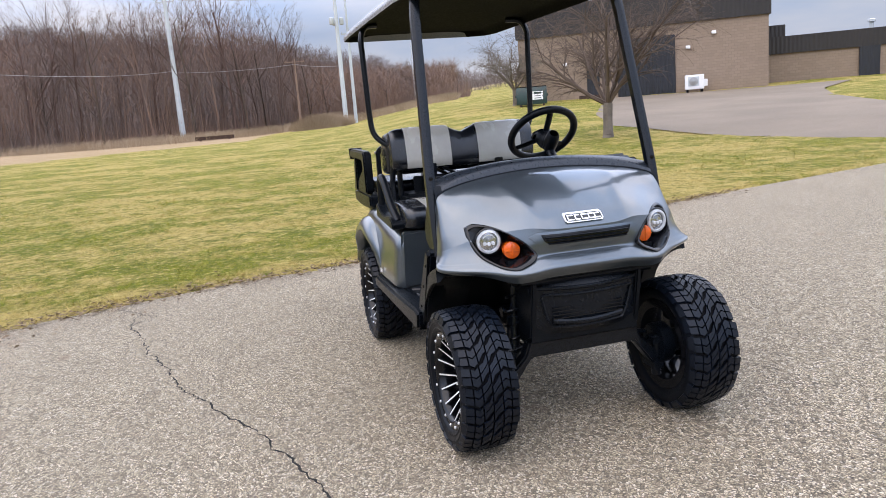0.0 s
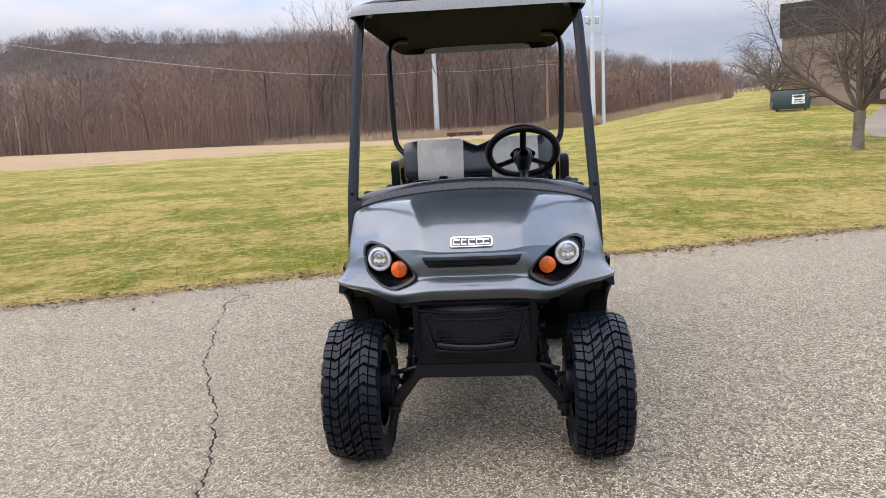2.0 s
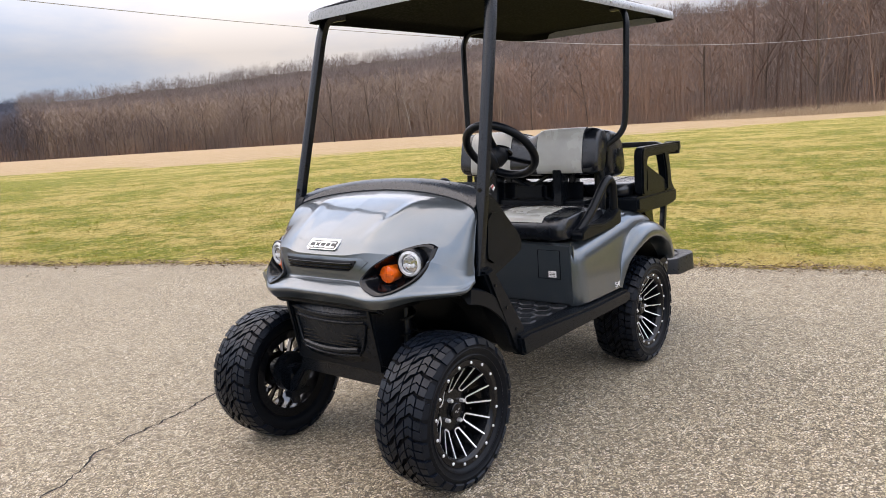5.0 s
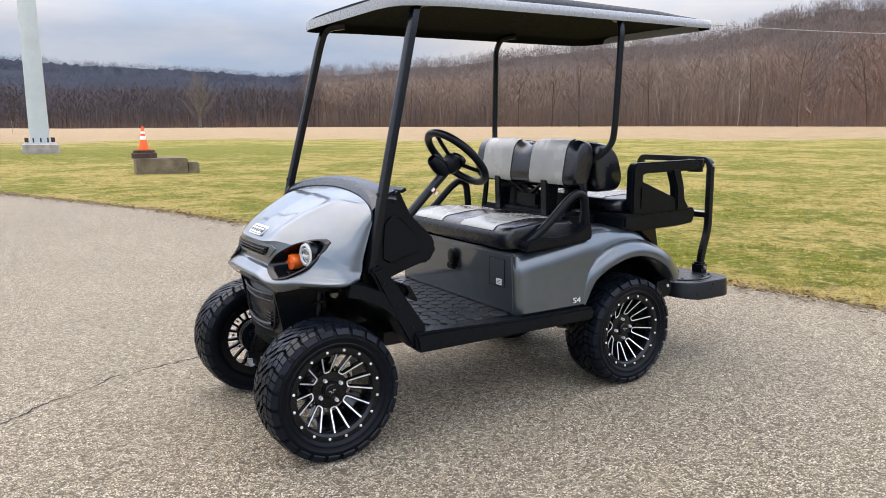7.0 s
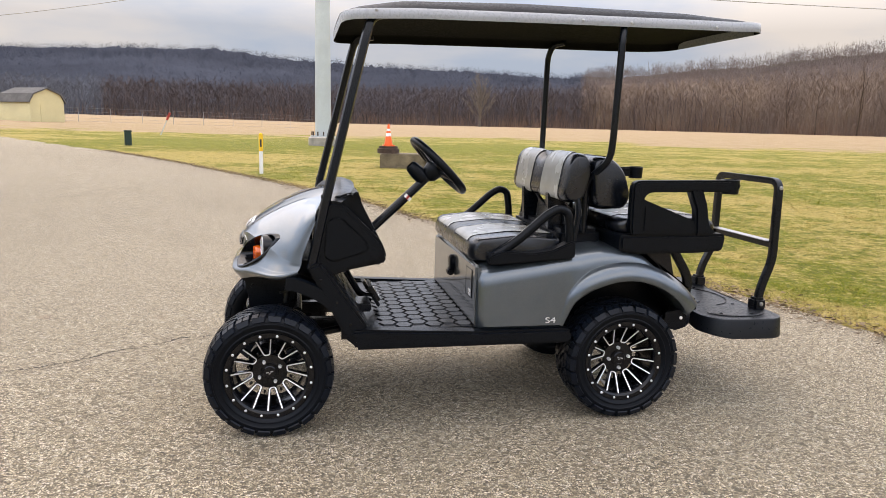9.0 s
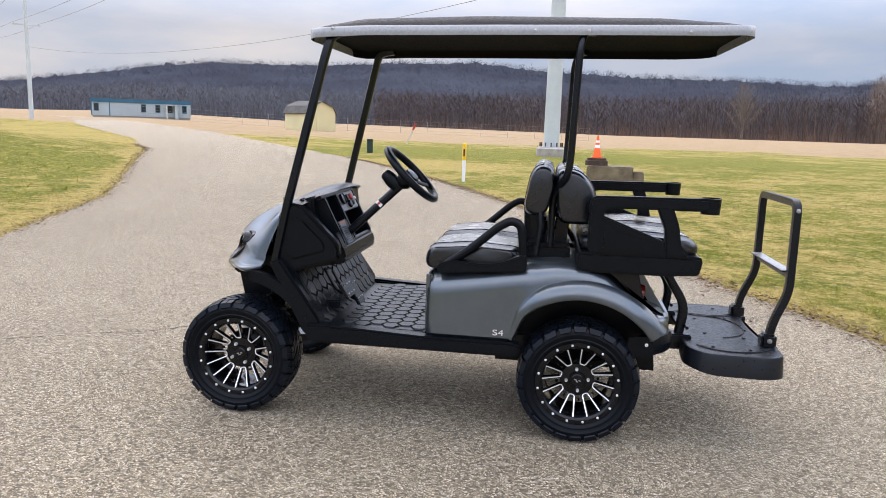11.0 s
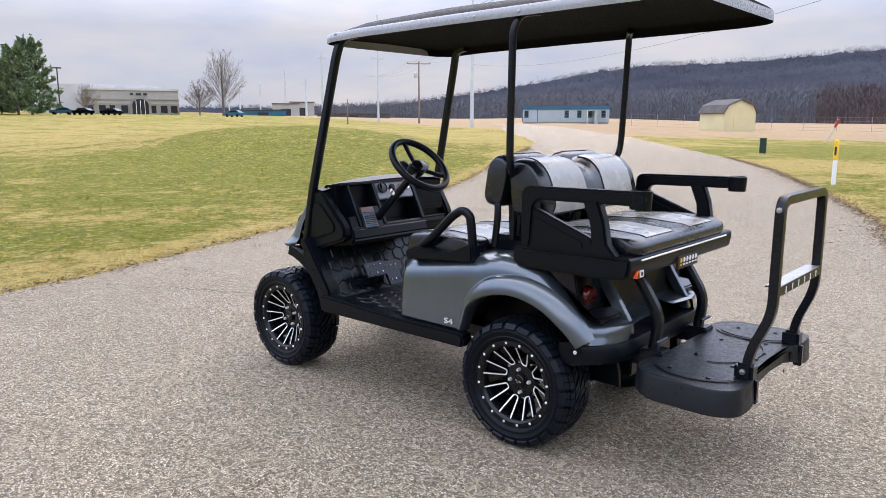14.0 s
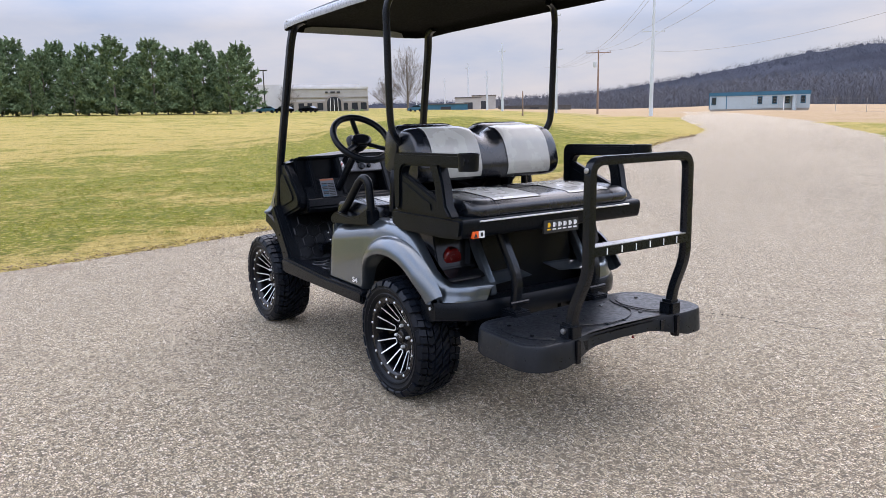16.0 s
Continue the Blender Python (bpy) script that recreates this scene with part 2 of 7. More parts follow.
def block_wall_mat():
    m, n, l, p = shader("buff_block_wall")
    v = where(n)
    b = n.new("ShaderNodeTexBrick")
    sepv, comb = n.new("ShaderNodeSeparateXYZ"), n.new("ShaderNodeCombineXYZ")
    l.new(v, sepv.inputs[0])
    l.new(sepv.outputs[0], comb.inputs[0])
    l.new(sepv.outputs[2], comb.inputs[1])
    l.new(comb.outputs[0], b.inputs["Vector"])
    b.inputs["Scale"].default_value = 1.0
    for key, x in (("Color1", (0.250, 0.186, 0.136, 1)), ("Color2", (0.285, 0.214, 0.157, 1)), ("Mortar", (0.215, 0.165, 0.124, 1))):
        b.inputs[key].default_value = x
    b.inputs["Brick Width"].default_value, b.inputs["Row Height"].default_value, b.inputs["Mortar Size"].default_value = 0.4, 0.2, 0.012
    c = blend(n, l, span(n, l, tex_noise(n, l, v, 0.4, 5), 0, 0.3), b.outputs["Color"], (0.195, 0.145, 0.105))
    l.new(c, p.inputs["Base Color"])
    p.inputs["Roughness"].default_value = 0.9
    bumped(n, l, p, b.outputs["Fac"], 0.3, -0.01)
    return m


ASPHALT, TURF, BLADE = asphalt_mat(), turf_mat(), blade_mat()
PAINT = metallic_paint("charcoal_metallic_paint", (0.088, 0.110, 0.128))
BLACK_PLASTIC = plain("black_moulded_plastic", (0.0022, 0.0036, 0.0058), 0.33, spec=0.17, fine=420, bump=0.25, depth=0.0006, big=4)
COWL_PLASTIC = plain("satin_dark_plastic", (0.012, 0.016, 0.022), 0.3, spec=0.4, bump=0.05, rvar=0.05)
SATIN_BLACK = plain("satin_black_plastic", (0.0045, 0.0064, 0.0095), 0.30, spec=0.24, bump=0.06, rvar=0.06)
GLOSS_BLACK = plain("gloss_black", (0.004, 0.0045, 0.006), 0.14, spec=0.25, coat=0.12, bump=0.02, rvar=0.04)
STEEL_BLACK = plain("black_powder_coat", (0.0026, 0.0042, 0.0068), 0.30, spec=0.2, fine=300, bump=0.12, depth=0.0004, coat=0.2)
RUBBER = plain("tyre_rubber", (0.0035, 0.0060, 0.0110), 0.38, spec=0.21, fine=160, bump=0.3, depth=0.001, big=9, var=0.3)
SIDEWALL = plain("tyre_sidewall_rubber", (0.0022, 0.0036, 0.0062), 0.42, spec=0.15, fine=120, bump=0.25, depth=0.001)
# Darker, dull copy of the tread rubber, so the grooves look shaded.
GROOVE = plain("shaded_groove_rubber", (0.004, 0.0042, 0.005), 0.8, spec=0.05)
CHROME = plain("machined_aluminium", (0.84, 0.84, 0.85), 0.34, metal=0.5, bump=0.03, var=0.06, rvar=0.06)
STEEL = plain("zinc_steel", (0.45, 0.45, 0.45), 0.4, metal=1.0, var=0.2)
SEAT_BLACK = leather("black_vinyl", (0.0036, 0.0050, 0.0078), 0.25)
SEAT_GREY = leather("grey_vinyl", (0.37, 0.362, 0.325), 0.3)
MAT_RUBBER = plain("floor_mat_rubber", (0.0060, 0.0072, 0.0092), 0.36, spec=0.30, fine=140, bump=0.2, big=6, var=0.35)
STEP_PLASTIC = plain("scuffed_grey_plastic", (0.0072, 0.0092, 0.0125), 0.38, spec=0.30, fine=60, bump=0.2, big=7, var=0.4)
ROOF_TOP = plain("roof_black", (0.010, 0.012, 0.015), 0.5, big=5, bump=0.03, spec=0.1)
# Pale grey stands in for sky mirrored along the roof's edge.
ROOF_RIM = plain("roof_edge_sky_sheen", (0.29, 0.30, 0.31), 0.3, coat=0.3, big=6, var=0.05)
ROOF_LINER = plain("roof_underside", (0.008, 0.008, 0.006), 0.7, spec=0.015, big=3)
# Label print darkened to bluish grey: the dash's shadow is in the colour.
LABEL_SHADED = plain("shaded_label_print", (0.13, 0.145, 0.17), 0.5, var=0.08)
DASH_GREY = plain("dash_panel_grey", (0.20, 0.20, 0.21), 0.35, metal=0.2, var=0.1)
PANEL_GREY = plain("brushed_panel", (0.42, 0.42, 0.43), 0.35, metal=0.6)
LAMP_GLASS = plain("lamp_lens", (0.56, 0.58, 0.60), 0.12, coat=1.0, big=60, var=0.2, bump=0.4, fine=260)
LAMP_DARK = plain("lamp_reflector", (0.50, 0.51, 0.53), 0.2, metal=0.9)
AMBER = plain("amber_lens", (0.74, 0.115, 0.008), 0.15, coat=0.8, big=70, bump=0.4, fine=200, var=0.2)
RED_LENS = plain("red_lens", (0.085, 0.003, 0.003), 0.2, coat=0.2, bump=0.2)
WHITE = plain("white_print", (0.80, 0.80, 0.79), 0.45, var=0.05)
BLACK_PRINT = plain("black_print", (0.02, 0.02, 0.02), 0.5, var=0.05)
YELLOW = plain("yellow_paint", (0.85, 0.50, 0.02), 0.5, var=0.08)
ORANGE = plain("orange_plastic", (0.88, 0.13, 0.02), 0.5, var=0.1)
# Orange label print, darkened for the same shadow under the dash.
SHADED_ORANGE = plain("shaded_orange_print", (0.33, 0.10, 0.035), 0.5, var=0.1)
RED_PAINT = plain("red_paint", (0.40, 0.04, 0.03), 0.5)
GREEN_BOX = plain("dark_green_paint", (0.010, 0.034, 0.029), 0.5, big=2, var=0.3)
GALV = plain("galvanised_steel", (0.50, 0.54, 0.55), 0.5, big=0.5, fine=14, var=0.12)
WIRE = plain("weathered_aluminium_wire", (0.34, 0.33, 0.32), 0.6, var=0.1)
FENCE_GREY = plain("weathered_fence_wire", (0.28, 0.28, 0.27), 0.7, var=0.2)
CONCRETE = plain("stained_concrete", (0.36, 0.33, 0.29), 0.9, big=2.5, fine=40, var=0.3, bump=0.5, depth=0.01)
OLD_CONCRETE = plain("mossy_concrete", (0.17, 0.135, 0.085), 0.95, big=3, fine=30, var=0.45, bump=0.6, depth=0.01)
RUST = plain("rusty_iron", (0.060, 0.035, 0.024), 0.85, big=8, fine=60, var=0.4, bump=0.5, depth=0.004)
POLE_WOOD = plain("pole_wood", (0.24, 0.16, 0.115), 0.9, big=1.2, fine=18, var=0.3)
BARK = plain("grey_bark", (0.165, 0.138, 0.112), 0.95, big=2, fine=25, var=0.35, bump=0.6, depth=0.02)
TWIG = leafy("bare_twigs", (0.180, 0.112, 0.080), (0.300, 0.195, 0.140), 0.02, (0.118, 0.104, 0.100))
LIMB_BARK = leafy("dark_limbs", (0.085, 0.062, 0.050), (0.165, 0.122, 0.096), 0.2)
TRUNK_DARK = leafy("wet_trunks", (0.052, 0.037, 0.028), (0.125, 0.090, 0.066), 0.02)
# Tan twigs, also lightened for the stronger light on this side of the woods.
TWIG_TAN_LIT = leafy("lit_tan_twigs", (0.205, 0.150, 0.112), (0.320, 0.240, 0.180), 0.02, (0.150, 0.110, 0.096))
# Hill twigs in tan, raised in tone for the same light.
TWIG_HILL_TAN_LIT = leafy("lit_tan_hill_twigs", (0.165, 0.132, 0.116), (0.250, 0.202, 0.178), 0.006)
TWIG_RED = leafy("reddish_twigs", (0.085, 0.055, 0.045), (0.175, 0.108, 0.088), 0.02)
TWIG_HILL = leafy("hill_woods_twigs", (0.138, 0.108, 0.096), (0.205, 0.162, 0.143), 0.006)
# Aerial haze over the far hill trees is mixed into this blue-grey.
TWIG_FAR_HAZE = leafy("haze_tinted_far_twigs", (0.062, 0.070, 0.094), (0.088, 0.096, 0.122), 0.006)
# Haze in front of the most distant woods, put into the twig colour.
TWIG_HAZE = leafy("haze_tinted_twigs", (0.082, 0.088, 0.106), (0.126, 0.132, 0.152), 0.02)
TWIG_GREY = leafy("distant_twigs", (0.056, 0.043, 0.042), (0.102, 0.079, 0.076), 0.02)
PALE_BARK = plain("pale_bark", (0.33, 0.29, 0.245), 0.9, big=1.0, fine=8, var=0.3)
NEEDLE = leafy("pine_needles", (0.075, 0.130, 0.066), (0.235, 0.305, 0.150), 0.3)
REED = leafy("dry_reed", (0.24, 0.17, 0.105), (0.44, 0.35, 0.24), 0.15)
SHED_WALL = plain("yellow_siding", (0.60, 0.53, 0.30), 0.7, big=0.6, fine=9, var=0.08)
SHED_ROOF = plain("grey_shingle", (0.095, 0.09, 0.085), 0.9, big=1, fine=9, var=0.3)
OFFICE_HALL = plain("white_hall_wall", (0.50, 0.49, 0.475), 0.8, big=0.4, fine=3, var=0.1)
OFFICE_WALL = plain("pale_wall", (0.36, 0.345, 0.315), 0.8, big=0.4, fine=3, var=0.1)
OFFICE_LOW = plain("tan_stone_band", (0.27, 0.24, 0.205), 0.85, big=0.5, fine=4, var=0.15)
TRAILER_WALL = plain("grey_blue_siding", (0.34, 0.40, 0.42), 0.7, big=0.5, fine=5, var=0.1)
TRAILER_BLUE = plain("blue_fascia", (0.018, 0.105, 0.17), 0.5, big=0.5)
GLASS_DARK = plain("dark_glass", (0.02, 0.025, 0.03), 0.08, coat=0.3, bump=0.0, rvar=0.02)
BLOCK_WALL = block_wall_mat()
BROWN_METAL = ribbed("brown_ribbed_metal", (0.022, 0.018, 0.016), 0.3)
DOOR_DARK = ribbed("dark_roller_door", (0.016, 0.018, 0.024), 0.25)
LITTER = leafy("dead_leaves", (0.10, 0.065, 0.038), (0.34, 0.25, 0.15), 0.8)
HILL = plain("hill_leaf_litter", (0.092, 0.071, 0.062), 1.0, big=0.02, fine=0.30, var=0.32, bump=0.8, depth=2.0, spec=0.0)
# Slate-blue version of the hill colour, with distance haze painted in.
FAR_HILL_HAZE = plain("haze_tinted_far_hill", (0.052, 0.057, 0.072), 1.0, big=0.012, fine=0.30, var=0.28, bump=0.8, depth=2.0, spec=0.0)
FORECOURT = plain("grey_forecourt_asphalt", (0.185, 0.148, 0.108), 0.9, big=0.3, fine=22, var=0.16, bump=0.4, depth=0.006, spec=0.3)
CRACK = plain("crack_shadow", (0.018, 0.016, 0.014), 0.95)


# ---- building helpers ----
class Geo:
    """Vertices and faces of one mesh, gathered from simple solids."""

    def __init__(self):
        self.v, self.f = [], []

    def add(self, v, f):
        k = len(self.v)
        self.v += [tuple(p) for p in v]
        self.f += [tuple(k + i for i in q) for q in f]
        return self

    def box(self, a, b):
        (x0, y0, z0), (x1, y1, z1) = a, b
        return self.add([(x, y, z) for z in (z0, z1) for y in (y0, y1) for x in (x0, x1)],
                        [(0, 2, 3, 1), (4, 5, 7, 6), (0, 1, 5, 4), (2, 6, 7, 3), (0, 4, 6, 2), (1, 3, 7, 5)])

    def prism(self, poly, axis, a, b):
        """A polygon of (u, v) in the plane across an axis, drawn out from a to b along it."""
        def at(p, w):
            q = list(p)
            q.insert("xyz".index(axis), w)
            return tuple(q)
        k = len(poly)
        return self.add([at(p, a) for p in poly] + [at(p, b) for p in poly],
                        [tuple(range(k))[::-1], tuple(range(k, 2 * k))] + [(i, (i + 1) % k, k + (i + 1) % k, k + i) for i in range(k)])

    def loft(self, rows, ring=False, caps=False):
        n = len(rows[0])
        v = [p for r in rows for p in r]
        f = [(i * n + j, i * n + (j + 1) % n, (i + 1) * n + (j + 1) % n, (i + 1) * n + j)
             for i in range(len(rows) - 1) for j in range(n if ring else n - 1)]
        if caps:
            f += [tuple(range(n))[::-1], tuple(range((len(rows) - 1) * n, len(rows) * n))]
        return self.add(v, f)

    def lathe(self, profile, n=48, closed=False):
        """(radius, y) pairs turned about the y axis."""
        rows = [[(r * math.cos(t), y, r * math.sin(t)) for t in (2 * math.pi * i / n for i in range(n))] for r, y in profile]
        if closed:
            rows.append(rows[0])
        return self.loft(rows, ring=True)

    def tube(self, path, r, n=10, flat=1.0, square=False, close=False, taper=1.0):
        """A pipe along points; flat: its second half-width over its first; square: rounded-square section."""
        P = [Vector(p) for p in path]
        last, rows, side = len(P) - 1, [], None
        for i, p in enumerate(P):
            d = ((P[(i + 1) % len(P)] if close or i < last else p) - (P[i - 1] if close or i > 0 else p)).normalized()
            if side is None:
                side = d.cross(Vector((0, 0, 1)) if abs(d.z) < 0.9 else Vector((0, 1, 0))).normalized()
            side = (side - d * side.dot(d)).normalized()
            up = side.cross(d)
            row, k = [], r * (1 + (taper - 1) * i / max(1, last))
            for j in range(n):
                t = 2 * math.pi * (j + 0.5) / n
                c, s = math.cos(t), math.sin(t)
                g = k * (1 / max(abs(c), abs(s)) ** 0.8 if square else 1)
                row.append(p + side * c * g + up * s * g * flat)
            rows.append(row)
        if close:
            rows.append(rows[0])
        return self.loft(rows, ring=True, caps=not close)

    def moved(self, m):
        self.v = [tuple(m @ Vector(p)) for p in self.v]
        return self

    def mirrored(self):
        g = Geo()
        g.v, g.f = [(x, -y, z) for x, y, z in self.v], [q[::-1] for q in self.f]
        return g


def bend(points, r=0.05, k=5):
    """The polyline with its inner corners rounded."""
    P, out = [Vector(p) for p in points], [Vector(points[0])]
    for a, b, c in zip(P, P[1:], P[2:]):
        d = min(r, (a - b).length * 0.49, (c - b).length * 0.49)
        s, e = b + (a - b).normalized() * d, b + (c - b).normalized() * d
        out += [(s * (1 - t) + b * t) * (1 - t) + (b * (1 - t) + e * t) * t for t in (i / k for i in range(k + 1))]
    return out + [P[-1]]


def mesh_of(name, geo, material, bevel=0.0, sharp=38, steps=2):
    me = bpy.data.meshes.new(name)
    me.from_pydata(geo.v, [], geo.f)
    if bevel:
        bm = bmesh.new()
        bm.from_mesh(me)
        bmesh.ops.remove_doubles(bm, verts=bm.verts, dist=1e-5)
        bmesh.ops.recalc_face_normals(bm, faces=bm.faces)
        edges = [e for e in bm.edges if len(e.link_faces) == 2 and e.calc_face_angle(0) > radians(30)]
        bmesh.ops.bevel(bm, geom=edges, offset=bevel, segments=steps, affect="EDGES", clamp_overlap=True)
        bm.to_mesh(me)
        bm.free()
    me.polygons.foreach_set("use_smooth", [True] * len(me.polygons))
    me.set_sharp_from_angle(angle=radians(sharp))
    me.materials.append(material)
    me.validate()
    return me


def part(name, geo, material, parent=None, label="", bevel=0.0, sharp=38, at=None):
    ob = new(name, mesh_of(name, geo, material, bevel, sharp))
    if parent:
        ob.parent = parent
    if at is not None:
        ob.matrix_local = at
    if label:
        ob["label"] = label
    return ob


def again(ob, parent, at):
    """Another piece on the same mesh."""
    o = new(ob.name.split(".")[0], ob.data)
    o.parent = parent
    o.matrix_local = at
    return o


def thing(name, label, category, at=None, group="", kind=""):
    ob = new(name)
    ob.empty_display_size = 0.2
    if at is not None:
        ob.matrix_world = at
    return tagged(ob, label, category, group, kind)


def lerp(table, x):
    """Linear reading of a table of (x, y)."""
    return float(np.interp(x, [a for a, _ in table], [b for _, b in table]))


def text_part(name, words, size, material, parent, at, depth=0.002, label=""):
    cu = bpy.data.curves.new(name, "FONT")
    cu.body, cu.size, cu.extrude, cu.align_x, cu.align_y = words, size, depth, "CENTER", "CENTER"
    tmp = bpy.data.objects.new(name, cu)
    me = bpy.data.meshes.new_from_object(tmp)
    bpy.data.objects.remove(tmp)
    me.materials.clear()
    me.materials.append(material)
    ob = new(name, me)
    ob.parent = parent
    ob.matrix_local = at
    if label:
        ob["label"] = label
    return ob


# ---- ground ----
rng = np.random.default_rng(7)
SLOPE = [(-180, .0085), (-165, .008), (-150, .007), (-125, .0045), (-95, .003), (-72, .008), (-58, .016), (-50, .0125), (-46, .014), (-40, .017),
         (-30, .021), (-20, .022), (-5, .023), (30, .02), (90, .02), (120, .035), (134, .044), (142, .045), (158, .050), (165, .037), (172, .015), (180, .0085)]
WEST = [(79, -111), (55, -85), (28, -55), (14.5, -36), (8, -26.5), (4.3, -20), (1.64, -14.2), (-.4, -9.2), (-1.05, -6.8), (-1.65, -5.5), (-2.35, -3.2),
        (-3.0, -1.9), (-3.38, 0), (-3.8, 1.8), (-4.65, 4.0), (-5.05, 5.2), (-6.1, 9), (-8.5, 16), (-13, 26), (-22, 42), (-40, 70)]
EAST = [(92, -118), (66, -90), (45, -61), (22, -33.4), (18.6, -27.8), (13.3, -19.8), (7.25, -8.1), (5.15, -2.1), (4.4, -.4), (3.95, 1.3), (3.6, 3),
        (3.2, 6), (2.6, 10), (1, 16), (-3, 26), (-10, 40), (-26, 68)]
DRIVE_A = [(-7.2, 12.2), (-10.4, 13.6), (-16, 13.0), (-22.5, 13.0), (-30, 16.2), (-47, 26)]
DRIVE_B = [(-9.6, 19.5), (-14, 21.5), (-19.8, 23.6), (-26, 27), (-32, 32), (-38, 40)]


def height(x, y):
    """Height of the land: level round the car, rising slowly with distance, with a low bank inside the bend."""
    x, y = np.asarray(x, float), np.asarray(y, float)
    d, az = np.hypot(x, y), np.degrees(np.arctan2(y, x))
    s = np.interp(az, [a for a, _ in SLOPE], [b for _, b in SLOPE])
    rise = s * np.maximum(0, np.minimum(d, 330) - 16) * np.clip((d - 16) / 8, 0, 1)
    return rise + 1.15 * np.exp(-((x - 21) / 8.5) ** 2 - ((y + 15) / 6.5) ** 2)


def inside(x, y, poly):
    x, y = np.asarray(x, float), np.asarray(y, float)
    r = np.zeros(x.shape, bool)
    for (ax, ay), (bx, by) in zip(poly, poly[1:] + poly[:1]):
        if ay != by:
            r ^= ((ay > y) != (by > y)) & (x < (bx - ax) * (y - ay) / (by - ay) + ax)
    return r


ROAD_POLY, DRIVE_POLY = WEST + EAST[::-1], DRIVE_A + DRIVE_B[::-1]


def smooth_line(points, n):
    """n points spread evenly along a polyline, corners softened."""
    P = np.array(points, float)
    s = np.r_[0, np.cumsum(np.hypot(*np.diff(P, axis=0).T))]
    t = np.linspace(0, s[-1], n)
    return np.c_[np.interp(t, s, P[:, 0]), np.interp(t, s, P[:, 1])]


def paved(name, a, b, lift, rows, cols, label, category, mat_):
    A, B = [], []
    for line, out in ((a, A), (b, B)):
        out += [tuple(p) for p in smooth_line(line, rows)]
    g = Geo()
    g.loft([[(float(x), float(y), float(height(x, y)) + lift) for x, y in
             ((p[0] + (q[0] - p[0]) * k / cols, p[1] + (q[1] - p[1]) * k / cols) for k in range(cols + 1))] for p, q in zip(A, B)])
    return tagged(part(name, g, mat_), label, category, kind="structure")


def edge_gap(x, y, line):
    """Distance to a line of (x, y) points."""
    best = np.full(np.shape(x), 1e9)
    for (ax, ay), (bx, by) in zip(line[:-1], line[1:]):
        t = np.clip(((x - ax) * (bx - ax) + (y - ay) * (by - ay)) / ((bx - ax) ** 2 + (by - ay) ** 2), 0, 1)
        best = np.minimum(best, np.hypot(x - ax - t * (bx - ax), y - ay - t * (by - ay)))
    return best


def lush_at(x, y):
    """Greener (+) in the wet hollow and on the bank, drier (-) on bare rises and along the road's edge."""
    d, az = np.hypot(x, y), np.degrees(np.arctan2(y, x))
    wet = np.exp(-((d - 37) / 6.5) ** 2) * np.clip((az + 116) / 8, 0, 1) * np.clip((-56 - az) / 8, 0, 1)
    dry = np.exp(-((x - 4.5) / 3.5) ** 2 - ((y + 23) / 3.0) ** 2) + np.exp(-((x - 14) / 5) ** 2 - ((y + 37) / 4) ** 2)
    # The bank is greener; this tint also stands in for shading on its flank.
    bank = np.exp(-((x - 16.5) / 6) ** 2 - ((y + 10) / 5) ** 2)
    verge = 0.75 * np.exp(-(edge_gap(x, y, EAST) / 0.5) ** 2) + 0.35 * np.exp(-(edge_gap(x, y, WEST) / 0.35) ** 2)
    east = np.clip((x - np.interp(y, [p[1] for p in EAST], [p[0] for p in EAST])) / 1.6, 0, 1) * np.exp(-(np.maximum(0, d - 12) / 11) ** 2)
    top = np.clip((d - 19) / 8, 0, 1) * np.clip((x - 6) / 8, 0, 1) * np.clip((az + 75) / 15, 0, 1) * np.exp(-np.maximum(0, d - 60) / 40)
    return 0.75 * wet - 0.9 * dry + 0.60 * bank + 0.22 * east - verge - 0.26 * top


def ground_sheet():
    near = np.arange(-26, 26.01, 0.25)
    far = np.r_[np.geomspace(27, 1500, 46)]
    ax = np.r_[-far[::-1], near, far]
    X, Y = np.meshgrid(ax, ax, indexing="ij")
    Z = height(X, Y)
    wob = np.array([noise.noise(Vector((x * 0.9, y * 0.9, 3))) for x, y in zip(X.ravel(), Y.ravel())]).reshape(X.shape)
    paved_here = inside(X, Y, ROAD_POLY) | inside(X, Y, DRIVE_POLY)
    Z = Z + np.where(paved_here, -0.06, 0.022 + 0.016 * wob * (np.hypot(X, Y) < 40))
    n = len(ax)
    me = bpy.data.meshes.new("ground")
    idx = np.arange(n * n).reshape(n, n)
    f = np.stack([idx[:-1, :-1], idx[1:, :-1], idx[1:, 1:], idx[:-1, 1:]], -1).reshape(-1, 4)
    me.from_pydata(np.stack([X, Y, Z], -1).reshape(-1, 3).tolist(), [], f.tolist())
    d, az = np.hypot(X, Y), np.degrees(np.arctan2(Y, X))
    start = np.interp(az, [-180, -165, -150, -125, -105, -85, -75, -60, -48, -30, 0, 150, 165, 180], [72, 60, 52, 52, 66, 56, 58, 62, 100, 300, 400, 400, 200, 78])
    at = me.attributes.new("stubble", "FLOAT", "POINT")
    at.data.foreach_set("value", np.clip(0.5 + (d - start) / 26, 0, 1).ravel().astype(np.float32))
    at = me.attributes.new("lush", "FLOAT", "POINT")
    at.data.foreach_set("value", lush_at(X, Y).ravel().astype(np.float32))
    me.polygons.foreach_set("use_smooth", [True] * len(me.polygons))
    me.materials.append(TURF)
    return tagged(new("ground", me), "patchy green and straw lawn running into a stubble field", "ground", kind="structure")


ground = ground_sheet()
road = paved("road", WEST, EAST, 0.0, 150, 14, "weathered tan-grey asphalt road with exposed stones", "road", ASPHALT)
